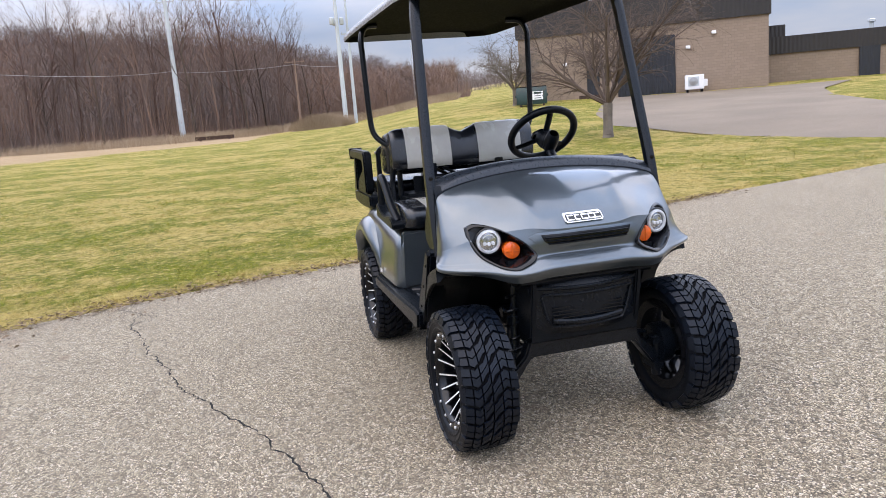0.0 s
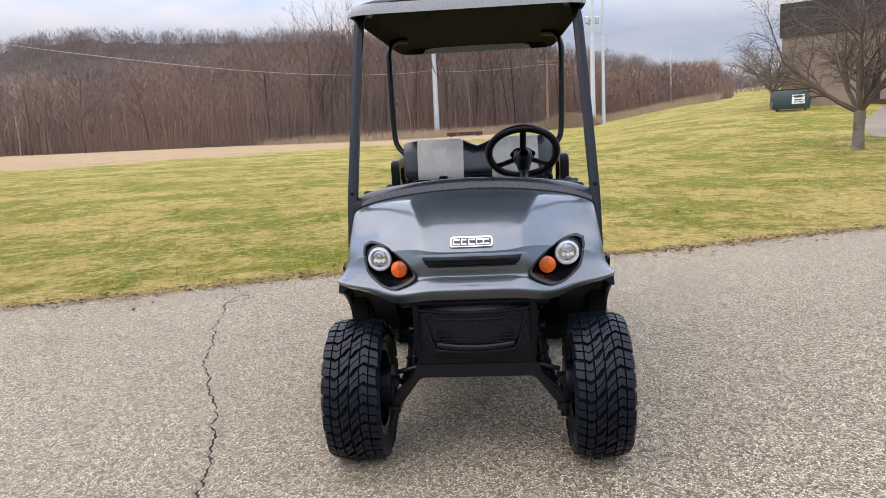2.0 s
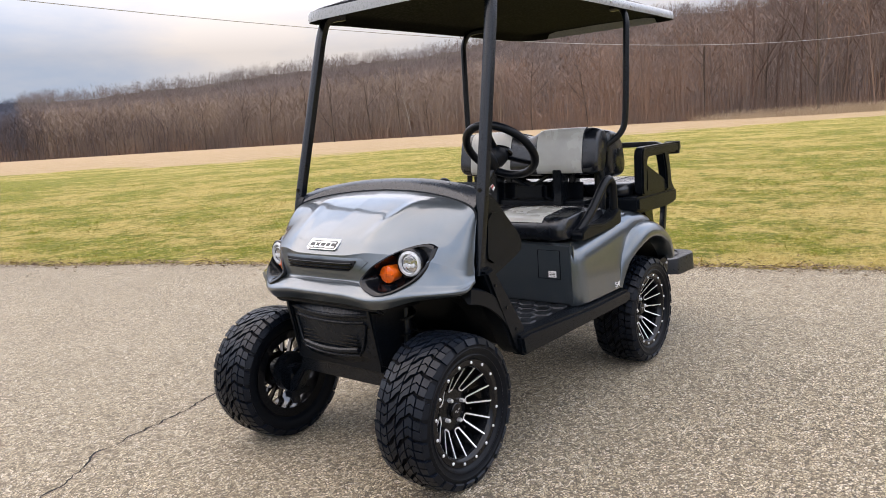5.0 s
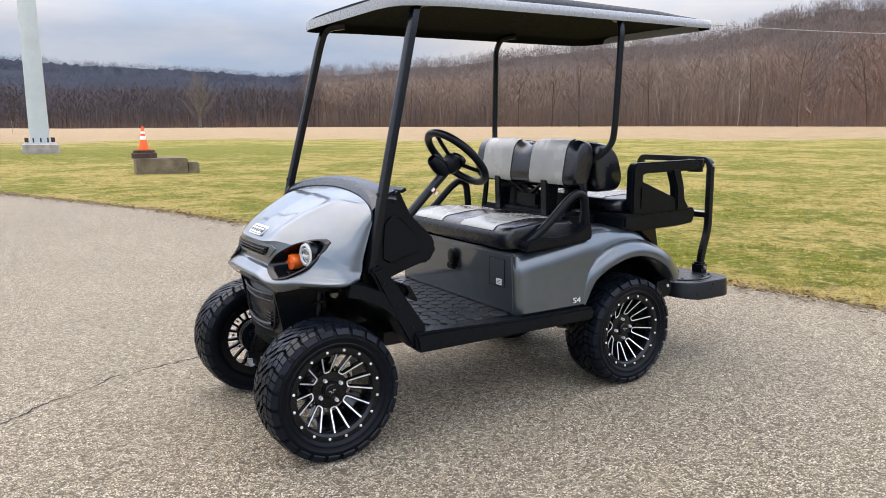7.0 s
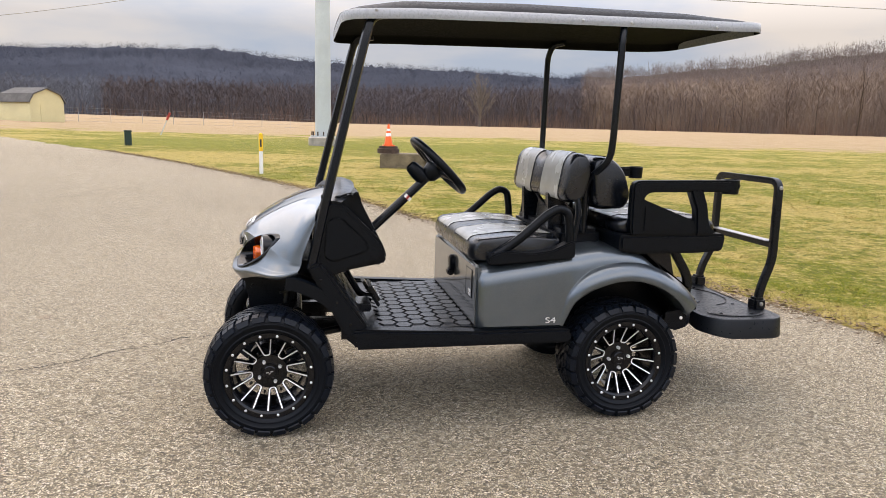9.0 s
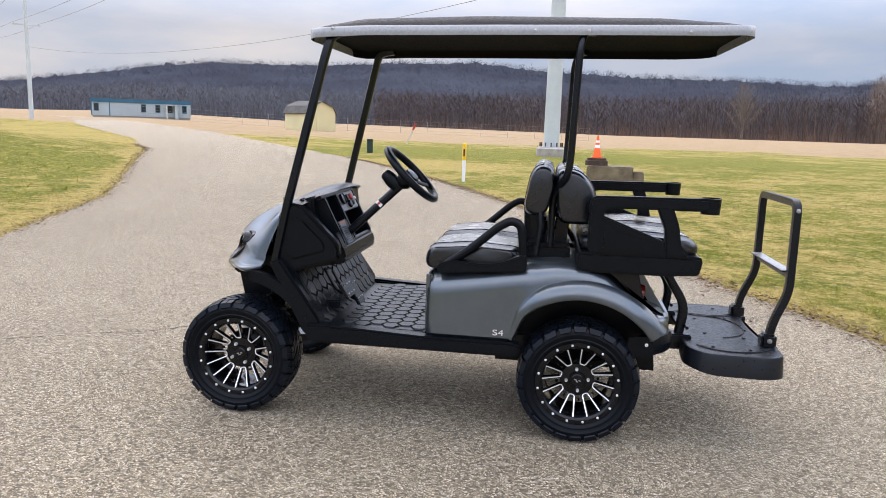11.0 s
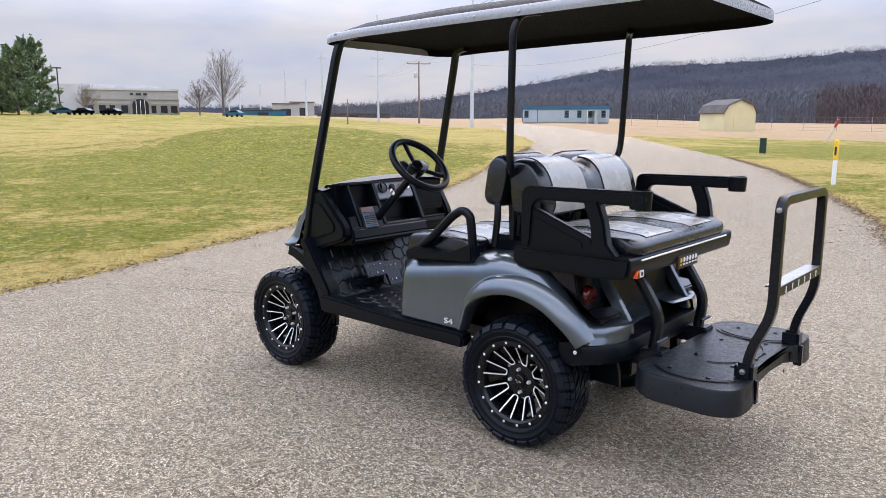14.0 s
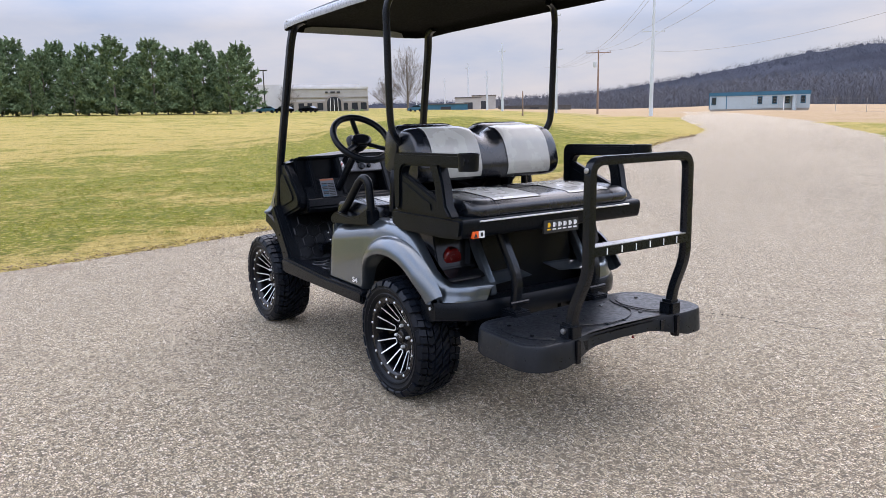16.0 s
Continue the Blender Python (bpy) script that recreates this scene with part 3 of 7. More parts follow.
drive = paved("driveway", DRIVE_A, DRIVE_B, 0.004, 40, 14, "grey asphalt forecourt climbing to the brick building", "driveway", FORECOURT)


def crack_line(points, width, seed):
    """A ragged crack: a thin dark strip that wanders and branches."""
    r = random.Random(seed)
    P = smooth_line(points, 300)
    g, rows = Geo(), []
    x0 = 0.0
    for i, (x, y) in enumerate(P):
        q = P[min(i + 3, len(P) - 1)] - P[max(i - 3, 0)]
        q = q / (np.hypot(*q) + 1e-9)
        x0 = 0.86 * x0 + r.uniform(-0.014, 0.014)
        w = width * r.uniform(0.25, 1.3)
        cx, cy = x - q[1] * x0, y + q[0] * x0
        rows.append([(cx - q[1] * w, cy + q[0] * w, 0.0025), (cx + q[1] * w, cy - q[0] * w, 0.0025)])
    g.loft(rows)
    return g


part("crack", crack_line([(-2.75, -2.38), (-2.35, -2.14), (-2.0, -2.14), (-1.55, -1.98), (-0.98, -1.86), (-0.66, -1.78), (-0.52, -1.76), (-0.28, -1.62), (0.27, -1.34),
                          (0.62, -1.22), (0.97, -1.10), (1.44, -0.98), (1.96, -0.62), (2.25, -0.5), (2.9, -0.12), (3.64, 0.25), (4.0, 0.42)], 0.0050, 4), CRACK, road)
part("crack", crack_line([(-0.52, -1.76), (-0.40, -1.88), (-0.2, -1.9)], 0.004, 6), CRACK, road)
part("crack", crack_line([(-2.35, -2.14), (-2.2, -1.98), (-2.0, -2.14)], 0.006, 9), CRACK, road)


def grass_blades(count):
    """Single blades over the lawn, thick near the road and sparser with distance."""
    r = 2.6 * (34 / 2.6) ** rng.random(count)
    az = np.radians(rng.uniform(125, 375, count))
    x, y = r * np.cos(az), r * np.sin(az)
    ok = ~(inside(x, y, ROAD_POLY) | inside(x, y, DRIVE_POLY))
    x, y, r = x[ok], y[ok], r[ok]
    k = len(x)
    z = height(x, y) + 0.012
    size = np.clip(r / 7, 0.8, 1.7)
    clump = rng.random((420, 420))[((x + rng.normal(0, 0.05, k) + 50) / 0.24).astype(int) % 420, ((y + rng.normal(0, 0.05, k) + 50) / 0.24).astype(int) % 420]
    h = rng.uniform(0.012, 0.042, k) * (0.75 + 0.25 * size) * (0.45 + 1.5 * clump ** 2)
    w = rng.uniform(0.0025, 0.0055, k) * size
    a, lean, b = rng.uniform(0, 6.283, k), rng.uniform(0.8, 2.6, k) * h, rng.uniform(0, 6.283, k)
    v = np.empty((k, 3, 3))
    v[:, 0] = np.c_[x - w * np.cos(a), y - w * np.sin(a), z - 0.01]
    v[:, 1] = np.c_[x + w * np.cos(a), y + w * np.sin(a), z - 0.01]
    v[:, 2] = np.c_[x + lean * np.cos(b), y + lean * np.sin(b), z + h]
    return v


def soup(name, tris, material, label, category):
    """One mesh of loose triangles."""
    me = bpy.data.meshes.new(name)
    n = len(tris)
    me.vertices.add(3 * n)
    me.vertices.foreach_set("co", np.ascontiguousarray(tris, dtype=np.float32).ravel())
    me.loops.add(3 * n)
    me.loops.foreach_set("vertex_index", np.arange(3 * n, dtype=np.int32))
    me.polygons.add(n)
    me.polygons.foreach_set("loop_start", np.arange(0, 3 * n, 3, dtype=np.int32))
    me.update(calc_edges=True)
    me.materials.append(material)
    return tagged(new(name, me), label, category, kind="stuff")


tris = grass_blades(560000)
grass = soup("grass", tris, BLADE, "short tufted lawn grass, green mixed with straw", "grass")
grass.data.attributes.new("lush", "FLOAT", "POINT").data.foreach_set("value", np.repeat(lush_at(tris[:, 0, 0], tris[:, 0, 1]), 3).astype(np.float32))


def edge_litter(count):
    """Dead leaves, clippings and grit gathered where the lawn meets the asphalt."""
    A = np.array(WEST[4:16], float)
    B = np.array(EAST[4:13], float)
    out = []
    for line, k in ((A, count), (B, count // 2)):
        s = np.r_[0, np.cumsum(np.hypot(*np.diff(line, axis=0).T))]
        t = rng.uniform(0, s[-1], k)
        x, y = np.interp(t, s, line[:, 0]), np.interp(t, s, line[:, 1])
        off = np.abs(rng.normal(0, 0.10, k)) * np.where(rng.random(k) < 0.2, 3.0, 1.0) * np.where(rng.random(k) < 0.6, 1, -1)
        x, y = x + off, y + rng.normal(0, 0.05, k)
        z = height(x, y) + 0.012 + 0.018 * rng.random(k)
        c = np.c_[x, y, z]
        size = rng.uniform(0.005, 0.020, k)[:, None]
        p = [c + rng.normal(size=(k, 3)) * size * [1, 1, 0.35] for _ in range(3)]
        out.append(np.stack(p, 1))
    return np.concatenate(out)


soup("leaf_litter", edge_litter(26000), LITTER, "brown dead leaves and grit along the road's edge", "leaf litter")


# ---- woods and hills ----
def prisms(segs, sides=3):
    """Open tapered prisms from (p0, p1, r0, r1), as loose triangles."""
    p0, p1 = np.array([s[0] for s in segs], float), np.array([s[1] for s in segs], float)
    r0, r1 = np.array([s[2] for s in segs])[:, None], np.array([s[3] for s in segs])[:, None]
    d = p1 - p0
    d /= np.linalg.norm(d, axis=1)[:, None] + 1e-9
    ref = np.where(np.abs(d[:, 2:3]) > 0.9, [[1, 0, 0]], [[0, 0, 1]])
    u = np.cross(d, ref)
    u /= np.linalg.norm(u, axis=1)[:, None]
    w = np.cross(d, u)
    out = []
    for i in range(sides):
        a, b = 2 * math.pi * i / sides, 2 * math.pi * (i + 1) / sides
        ca, cb = u * math.cos(a) + w * math.sin(a), u * math.cos(b) + w * math.sin(b)
        A, B, C, D = p0 + ca * r0, p0 + cb * r0, p1 + cb * r1, p1 + ca * r1
        out += [np.stack([A, B, C], 1), np.stack([A, C, D], 1)]
    return np.concatenate(out)


def bare_tree(seed, h, levels, spread=0.55, first=0.3, kids=5, r=0.02, gnarl=0.25, droop=0.0):
    """Segments of a leafless tree: trunk, limbs and twigs, each thinner than the last."""
    q = random.Random(seed)
    segs = []

    def grow(p, d, length, rad, level):
        steps = 4 if level == 0 else 3
        pts, dirs = [p], []
        for i in range(steps):
            wig = Vector((q.uniform(-1, 1), q.uniform(-1, 1), q.uniform(-0.6, 0.8))) * gnarl * (0.35 if level == 0 else 1)
            d = (d + wig + Vector((0, 0, 0.06 - droop * level))).normalized()
            e = pts[-1] + d * length / steps
            k0, k1 = 1 - 0.6 * i / steps, 1 - 0.6 * (i + 1) / steps
            segs.append((tuple(pts[-1]), tuple(e), rad * k0, rad * k1, level))
            pts.append(e)
            dirs.append(d)
        if level == levels:
            return
        n = kids + (2 if level == 0 else 0)
        for i in range(n):
            t = (first if level == 0 else 0.25) + (1 - (first if level == 0 else 0.25)) * (i + q.random()) / n
            k = min(int(t * steps), steps - 1)
            base = pts[k].lerp(pts[k + 1], t * steps - k)
            a = q.uniform(0, 6.283)
            side = dirs[k].orthogonal().normalized()
            side = side * math.cos(a) + dirs[k].cross(side) * math.sin(a)
            nd = (dirs[k] * (1 - spread) + side * spread + Vector((0, 0, 0.12))).normalized()
            grow(base, nd, length * q.uniform(0.42, 0.66) * (1.15 - 0.5 * t), rad * (1 - 0.6 * t) * 0.55, level + 1)

    grow(Vector((0, 0, 0)), Vector((q.uniform(-.06, .06), q.uniform(-.06, .06), 1)).normalized(), h * 0.72, h * r, 0)
    return segs


def tree_tris(segs, cut, wide=1.0):
    """Thick segments as three-sided prisms, fine twigs as single slivers."""
    thick, thin = [s for s in segs if s[4] <= cut], [s for s in segs if s[4] > cut]
    out = [prisms([s[:4] for s in thick])] if thick else []
    if thin:
        p0, p1 = np.array([s[0] for s in thin]), np.array([s[1] for s in thin])
        rr = np.array([max(s[2], 0.012) for s in thin])[:, None] * wide
        off = rng.normal(size=p0.shape)
        off /= np.linalg.norm(off, axis=1)[:, None]
        out.append(np.stack([p0 - off * rr, p0 + off * rr, p1], 1))
    return np.concatenate(out)


def scattered(variants, places):
    """Copies of triangle sets at (x, y, z, scale, turn)."""
    out = []
    for i, (x, y, z, s, a) in enumerate(places):
        t = variants[i % len(variants)]
        c, n = math.cos(a), math.sin(a)
        m = np.array([[c, n, 0], [-n, c, 0], [0, 0, 1]]) * s
        out.append(t @ m + np.array([x, y, z - 0.15]))
    return np.concatenate(out)


FRONT = [(-200, 118), (-195, 128), (-188, 122), (-180, 112), (-172, 104), (-165, 108), (-150, 135), (-135, 180), (-123, 225), (-105, 300), (-90, 330), (-75, 345), (-60, 380), (-46, 450), (-36, 560)]
RIDGE = [(-215, 1.8), (-205, 2.4), (-198, 3.0), (-192, 4.4), (-187, 5.6), (-180, 6.9), (-172, 7.5), (-165, 7.9), (-150, 8.1), (-147.4, 7.5), (-143.8, 6.7), (-140.3, 6.3), (-136.5, 6.15), (-132, 5.7), (-127, 5.3), (-124, 4.9), (-120.5, 4.65), (-116.6, 4.15), (-111, 3.9),
         (-104, 4.0), (-96, 4.0), (-90, 4.3), (-84, 4.9), (-78, 4.7), (-70, 4.3), (-64, 4.1), (-60, 3.6), (-55, 2.9), (-48, 2.0), (-44, 1.6), (-36, 1.4), (-25, 1.3), (-10, 1.2)]
TALL = [(-200, 7), (-195, 8.5), (-190, 10.5), (-187, 12.5), (-184, 16), (-182, 21), (-176, 22), (-170, 20), (-157, 18.5), (-148, 17), (-138, 18), (-121, 19), (-105, 20), (-90, 21), (-75, 20), (-60, 19), (-48, 16), (-40, 13)]


def woods_edge(a, last):
    places = []
    while a < last:
        d = lerp(FRONT, a)
        for row in range(6):
            if random.random() < 0.72:
                dd = d + row * 6.5 * d / 150 + random.uniform(-3, 3)
                t = radians(a + random.uniform(-.5, .5))
                x, y = dd * math.cos(t), dd * math.sin(t)
                tall = (0.88 + 0.12 * row / 6) * lerp(TALL, a)
                places.append((x, y, float(height(x, y)), random.choice((0.55, 0.72, 0.84, 0.92, 1.0, 1.04)) * tall, random.uniform(0, 6.28)))
        a += degrees_step(d)
    return places


def degrees_step(d):
    return math.degrees(3.3 / d) * (1 + max(0, d - 150) / 300)


near_variants = [tree_tris(bare_tree(20 + i, 12.5 + i % 4, 3, 0.35 + 0.03 * (i % 4), 0.14 + 0.05 * (i % 3), 5, 0.0066, 0.26), 1, 0.55) for i in range(11)]
near_variants = [t / t[:, :, 2].max() for t in near_variants]
soup("woodland", scattered(near_variants, woods_edge(-197.0, -147)), TWIG, "leafless brown woodland along the field's edge", "woods")
soup("tan_woodland", scattered(near_variants, woods_edge(-147.0, -113)), TWIG_TAN_LIT, "leafless tan woodland along the field's edge, lightened as better lit", "woods")
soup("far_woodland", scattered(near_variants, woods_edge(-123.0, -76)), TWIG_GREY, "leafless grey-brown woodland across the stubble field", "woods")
soup("haze_tinted_woodland", scattered(near_variants, woods_edge(-76.0, -38)), TWIG_HAZE, "leafless woodland tinted blue-grey as haze beyond the fields", "woods")


def hill_z(a, k):
    """Height of the hillside on azimuth a, k from 0 at its foot to 1 at the ridge, and its distance."""
    foot = lerp(FRONT, a) + 40
    far = foot * 1.2 + 330
    top = far * math.tan(radians(lerp(RIDGE, a) + lerp([(-216, .3), (-160, .35), (-140, .5), (-110, .6), (-95, .85), (-60, .8), (-45, .4), (-10, .2)], a))) - 9.5
    x, y = foot + (far - foot) * k, 0
    lump = noise.noise(Vector((a * 0.09, k * 2.5, 1.7))) * 0.10 * top * k * (1 - 0.55 * k)
    return x, 1.0 + top * (k ** 1.25 if k <= 1 else 1 - (k - 1) * 0.8) + lump


for a0, a1, mat_, words in ((-216, -111.5, HILL, "wooded brown hillside behind the fields"), (-112, -8, FAR_HILL_HAZE, "wooded hills tinted slate-blue as haze beyond the far fields")):
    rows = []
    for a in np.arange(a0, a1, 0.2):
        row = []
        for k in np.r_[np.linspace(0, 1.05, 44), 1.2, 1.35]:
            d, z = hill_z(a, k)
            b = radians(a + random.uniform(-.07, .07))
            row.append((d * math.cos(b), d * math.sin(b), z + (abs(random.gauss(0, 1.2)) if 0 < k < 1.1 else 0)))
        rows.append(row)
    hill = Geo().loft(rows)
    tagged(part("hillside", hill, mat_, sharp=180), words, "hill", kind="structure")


def hill_trees(count, a0, a1):
    out = []
    for i in range(count):
        a, k = random.uniform(a0, a1), random.uniform(0.8, 1.03) if i % 2 else random.random() ** 0.8
        d, z = hill_z(a, k)
        s = random.uniform(0.65, 1.15)
        out.append((d * math.cos(radians(a)), d * math.sin(radians(a)), z - 1, s, random.uniform(0, 6.28)))
    return out


def puff_tree(seed, h, twigs):
    """A distant leafless tree: a trunk and a rounded spray of twigs."""
    q = np.random.default_rng(seed)
    a, u = q.uniform(0, 6.283, twigs), q.uniform(-0.9, 1.0, twigs)
    w = np.sqrt(np.maximum(0, 1 - u * u)) * q.uniform(0.75, 1.1, twigs)
    wide = h * q.uniform(0.32, 0.46)
    k = 0.35 + 0.65 * np.sqrt(q.random(twigs))
    p0 = np.c_[wide * w * k * np.cos(a), wide * w * k * np.sin(a), h * (0.50 + 0.48 * u * k)]
    way = np.c_[0.7 * np.cos(a), 0.7 * np.sin(a), 1.5 + 0 * a] + q.normal(size=p0.shape) * 0.4
    p1 = p0 + way * q.uniform(0.8, 1.7, twigs)[:, None]
    off = q.normal(size=p0.shape) * (0.048 if twigs > 60 else 0.06)
    trunk = np.array([[(-.2, 0, -1), (.2, 0, -1), (0, 0, h * .8)], [(0, -.2, -1), (0, .2, -1), (0, 0, h * .8)]])
    return np.concatenate([np.stack([p0 - off, p0 + off, p1], 1), trunk])


far_variants = [puff_tree(60 + i, 12.0, 104) for i in range(8)]
far_small = [puff_tree(90 + i, 12.0, 56) * np.array([0.95, 0.95, 0.62]) for i in range(8)]
soup("tan_hill_woods", scattered(far_variants, hill_trees(1200, -148, -112)), TWIG_HILL_TAN_LIT, "tan leafless trees in a lighter, lit tone covering the nearer hillside", "woods")
soup("hill_woods", scattered(far_variants, hill_trees(2100, -215, -146)), TWIG_HILL, "brown leafless trees covering the near hills", "woods")
soup("far_hill_woods", scattered(far_small, hill_trees(5200, -112, -10)), TWIG_FAR_HAZE, "leafless trees tinted blue-grey as haze on the far hills", "woods")


def undergrowth(n):
    """Saplings and brambles between the trunks at the woods' edge."""
    az = -198 + 125 * rng.beta(1.0, 1.7, n)
    d = np.interp(az, [x for x, _ in FRONT], [y for _, y in FRONT])
    d = d * (1 + 0.22 * rng.random(n) ** 1.3) - 1.5
    x, y = d * np.cos(np.radians(az)), d * np.sin(np.radians(az))
    z, h = height(x, y), rng.gamma(2.2, 0.9, n) * d / 130
    a, lean, w = rng.uniform(0, 6.283, n), rng.uniform(0.05, 0.5, n) * h, rng.uniform(0.012, 0.03, n) * d / 110
    b = rng.uniform(0, 6.283, n)
    return np.stack([np.c_[x - w * np.cos(a), y - w * np.sin(a), z - .2], np.c_[x + w * np.cos(a), y + w * np.sin(a), z - .2], np.c_[x + lean * np.cos(b), y + lean * np.sin(b), z + h]], 1)


def stems(a0, a1, n):
    """The haze of thin trunks and fine upright twigs that closes the woods behind their front row."""
    az = rng.uniform(a0, a1, n)
    d = np.interp(az, [x for x, _ in FRONT], [y for _, y in FRONT])
    size = d / 130
    d = d * (1.01 + 0.24 * rng.random(n))
    tall = np.interp(az, [x for x, _ in TALL], [y for _, y in TALL]) * np.interp(np.sin(az * 9) + np.sin(az * 23.7), [-2, 2], [0.80, 1.0])
    x, y = d * np.cos(np.radians(az)), d * np.sin(np.radians(az))
    trunk = rng.random(n) < 0.022
    long = np.where(trunk, tall * rng.uniform(0.4, 0.8, n), rng.uniform(0.5, 1.7, n) * np.minimum(size, 2.0))
    z = height(x, y) + np.where(trunk, -0.3, (tall - long) * rng.random(n) ** 0.8)
    a, b = rng.uniform(0, 6.283, n), rng.uniform(0, 6.283, n)
    w = rng.uniform(0.022, 0.055, n) * size * np.where(trunk, 1.8, 1.0)
    lean = np.where(trunk, 0.06, rng.uniform(0.2, 1.9, n)) * long
    return np.stack([np.c_[x - w * np.cos(a), y - w * np.sin(a), z], np.c_[x + w * np.cos(a), y + w * np.sin(a), z], np.c_[x + lean * np.cos(b), y + lean * np.sin(b), z + long]], 1)


def front_trees():
    """Larger single trees that stand out along the woods' edge."""
    out, az = [], -197.0
    while az < -100:
        dist = lerp(FRONT, az) * random.uniform(0.97, 1.06)
        x, y = dist * math.cos(radians(az)), dist * math.sin(radians(az))
        out.append((x, y, float(height(x, y)), lerp(TALL, az) * random.uniform(0.7, 1.08), random.uniform(0, 6.28)))
        az += math.degrees(random.uniform(3.0, 13.0) / dist)
    return out


big_variants = [tree_tris(bare_tree(220 + i, 14, 4, 0.46 + 0.05 * (i % 3), 0.20 + 0.09 * (i % 3), 4, 0.0095, 0.24), 2, 0.5) for i in range(7)]
big_variants = [t / t[:, :, 2].max() for t in big_variants]
soup("edge_trees", scattered(big_variants, front_trees()), TRUNK_DARK, "dark leafless trees along the edge of the woods", "trees")
fine_variants = [tree_tris(bare_tree(320 + i, 14, 4, 0.44, 0.2 + 0.06 * i, 5, 0.0095, 0.24), 2, 0.5) for i in range(4)]
fine_variants = [t / t[:, :, 2].max() for t in fine_variants]
tall_spots = [(d * math.cos(radians(a)), d * math.sin(radians(a)), 0.8, h, 1.7 * i) for i, (a, d, h) in enumerate((-165.5 - 1.15 * j + 0.5 * math.sin(5 * j), 112 + 5 * (j % 3), 21.5 + 3.0 * math.sin(2.3 * j) + 2.0 * (6 < j < 14)) for j in range(17))]
soup("tall_woodland", scattered(fine_variants, tall_spots), TWIG_RED, "tall reddish leafless trees with fine crowns above the woods", "woods")
soup("inner_woods", stems(-197, -146, 84000), TWIG, "dense leafless trunks and twigs inside the woods", "woods")
soup("inner_tan_woods", stems(-147, -112, 62000), TWIG_TAN_LIT, "dense leafless trunks and twigs in lit tan inside the woods", "woods")
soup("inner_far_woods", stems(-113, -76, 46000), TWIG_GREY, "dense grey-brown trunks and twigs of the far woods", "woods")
soup("inner_haze_tinted_woods", stems(-76, -38, 40000), TWIG_HAZE, "dense twigs of the distant woods, tinted blue-grey as haze", "woods")
soup("undergrowth", undergrowth(52000), TWIG, "tangled bare saplings and brambles under the trees", "undergrowth")


def brush():
    """Dry reeds and brambles at the foot of the woods, and a tangled rust-coloured bush."""
    n = 38000
    a = -197 + 36 * rng.beta(1.0, 1.6, n)
    d = np.interp(a, [x for x, _ in FRONT], [y for _, y in FRONT]) - rng.gamma(2.0, 2.0, n)
    x, y = d * np.cos(np.radians(a)), d * np.sin(np.radians(a))
    h = rng.uniform(0.4, 1.5, n)
    heap = rng.random(n) < 0.22
    t, rr = rng.uniform(0, 6.283, n), np.sqrt(rng.random(n))
    x, y = np.where(heap, -100 + 4.4 * rr * np.cos(t), x), np.where(heap, 10.6 + 4.4 * rr * np.sin(t), y)
    h = np.where(heap, 0.5 + 1.8 * (1 - rr ** 2), h)
    z = height(x, y)
    w, b = rng.uniform(0.008, 0.026, n), rng.uniform(0, 6.283, n)
    lean = rng.uniform(0.1, 1.3, n) * h
    return np.stack([np.c_[x - w, y - w, z], np.c_[x + w, y + w, z], np.c_[x + lean * np.cos(b), y + lean * np.sin(b), z + h]], 1)


soup("dry_brush", brush(), REED, "dry tan reeds and brambles below the woods", "brush")


# ---- single trees ----
def leafless(name, label, at, segs, sides=5, scale=1.0):
    t = thing(name, label, "tree", at)
    trunk, crown = [s[:4] for s in segs if s[4] == 0], [s for s in segs if s[4] > 0]
    mat_ = PALE_BARK if name == "sycamore" else BARK
    for nm, tri in (("trunk", prisms(trunk, 9)), ("crown", np.concatenate([prisms([s[:4] for s in crown if s[4] <= 2], sides), prisms([s[:4] for s in crown if s[4] > 2], 3)]) if any(s[4] > 2 for s in crown) else prisms([s[:4] for s in crown], sides))):
        o = soup(nm, tri, LIMB_BARK if name == "lawn_tree" and nm == "crown" else mat_, "", "")
        for key in ("label", "category", "kind"):
            if key in o:
                del o[key]
        o.parent = t
    return t


def on_land(x, y, turn=0.0):
    return pose(x, y, float(height(x, y)), 0, 0, turn)


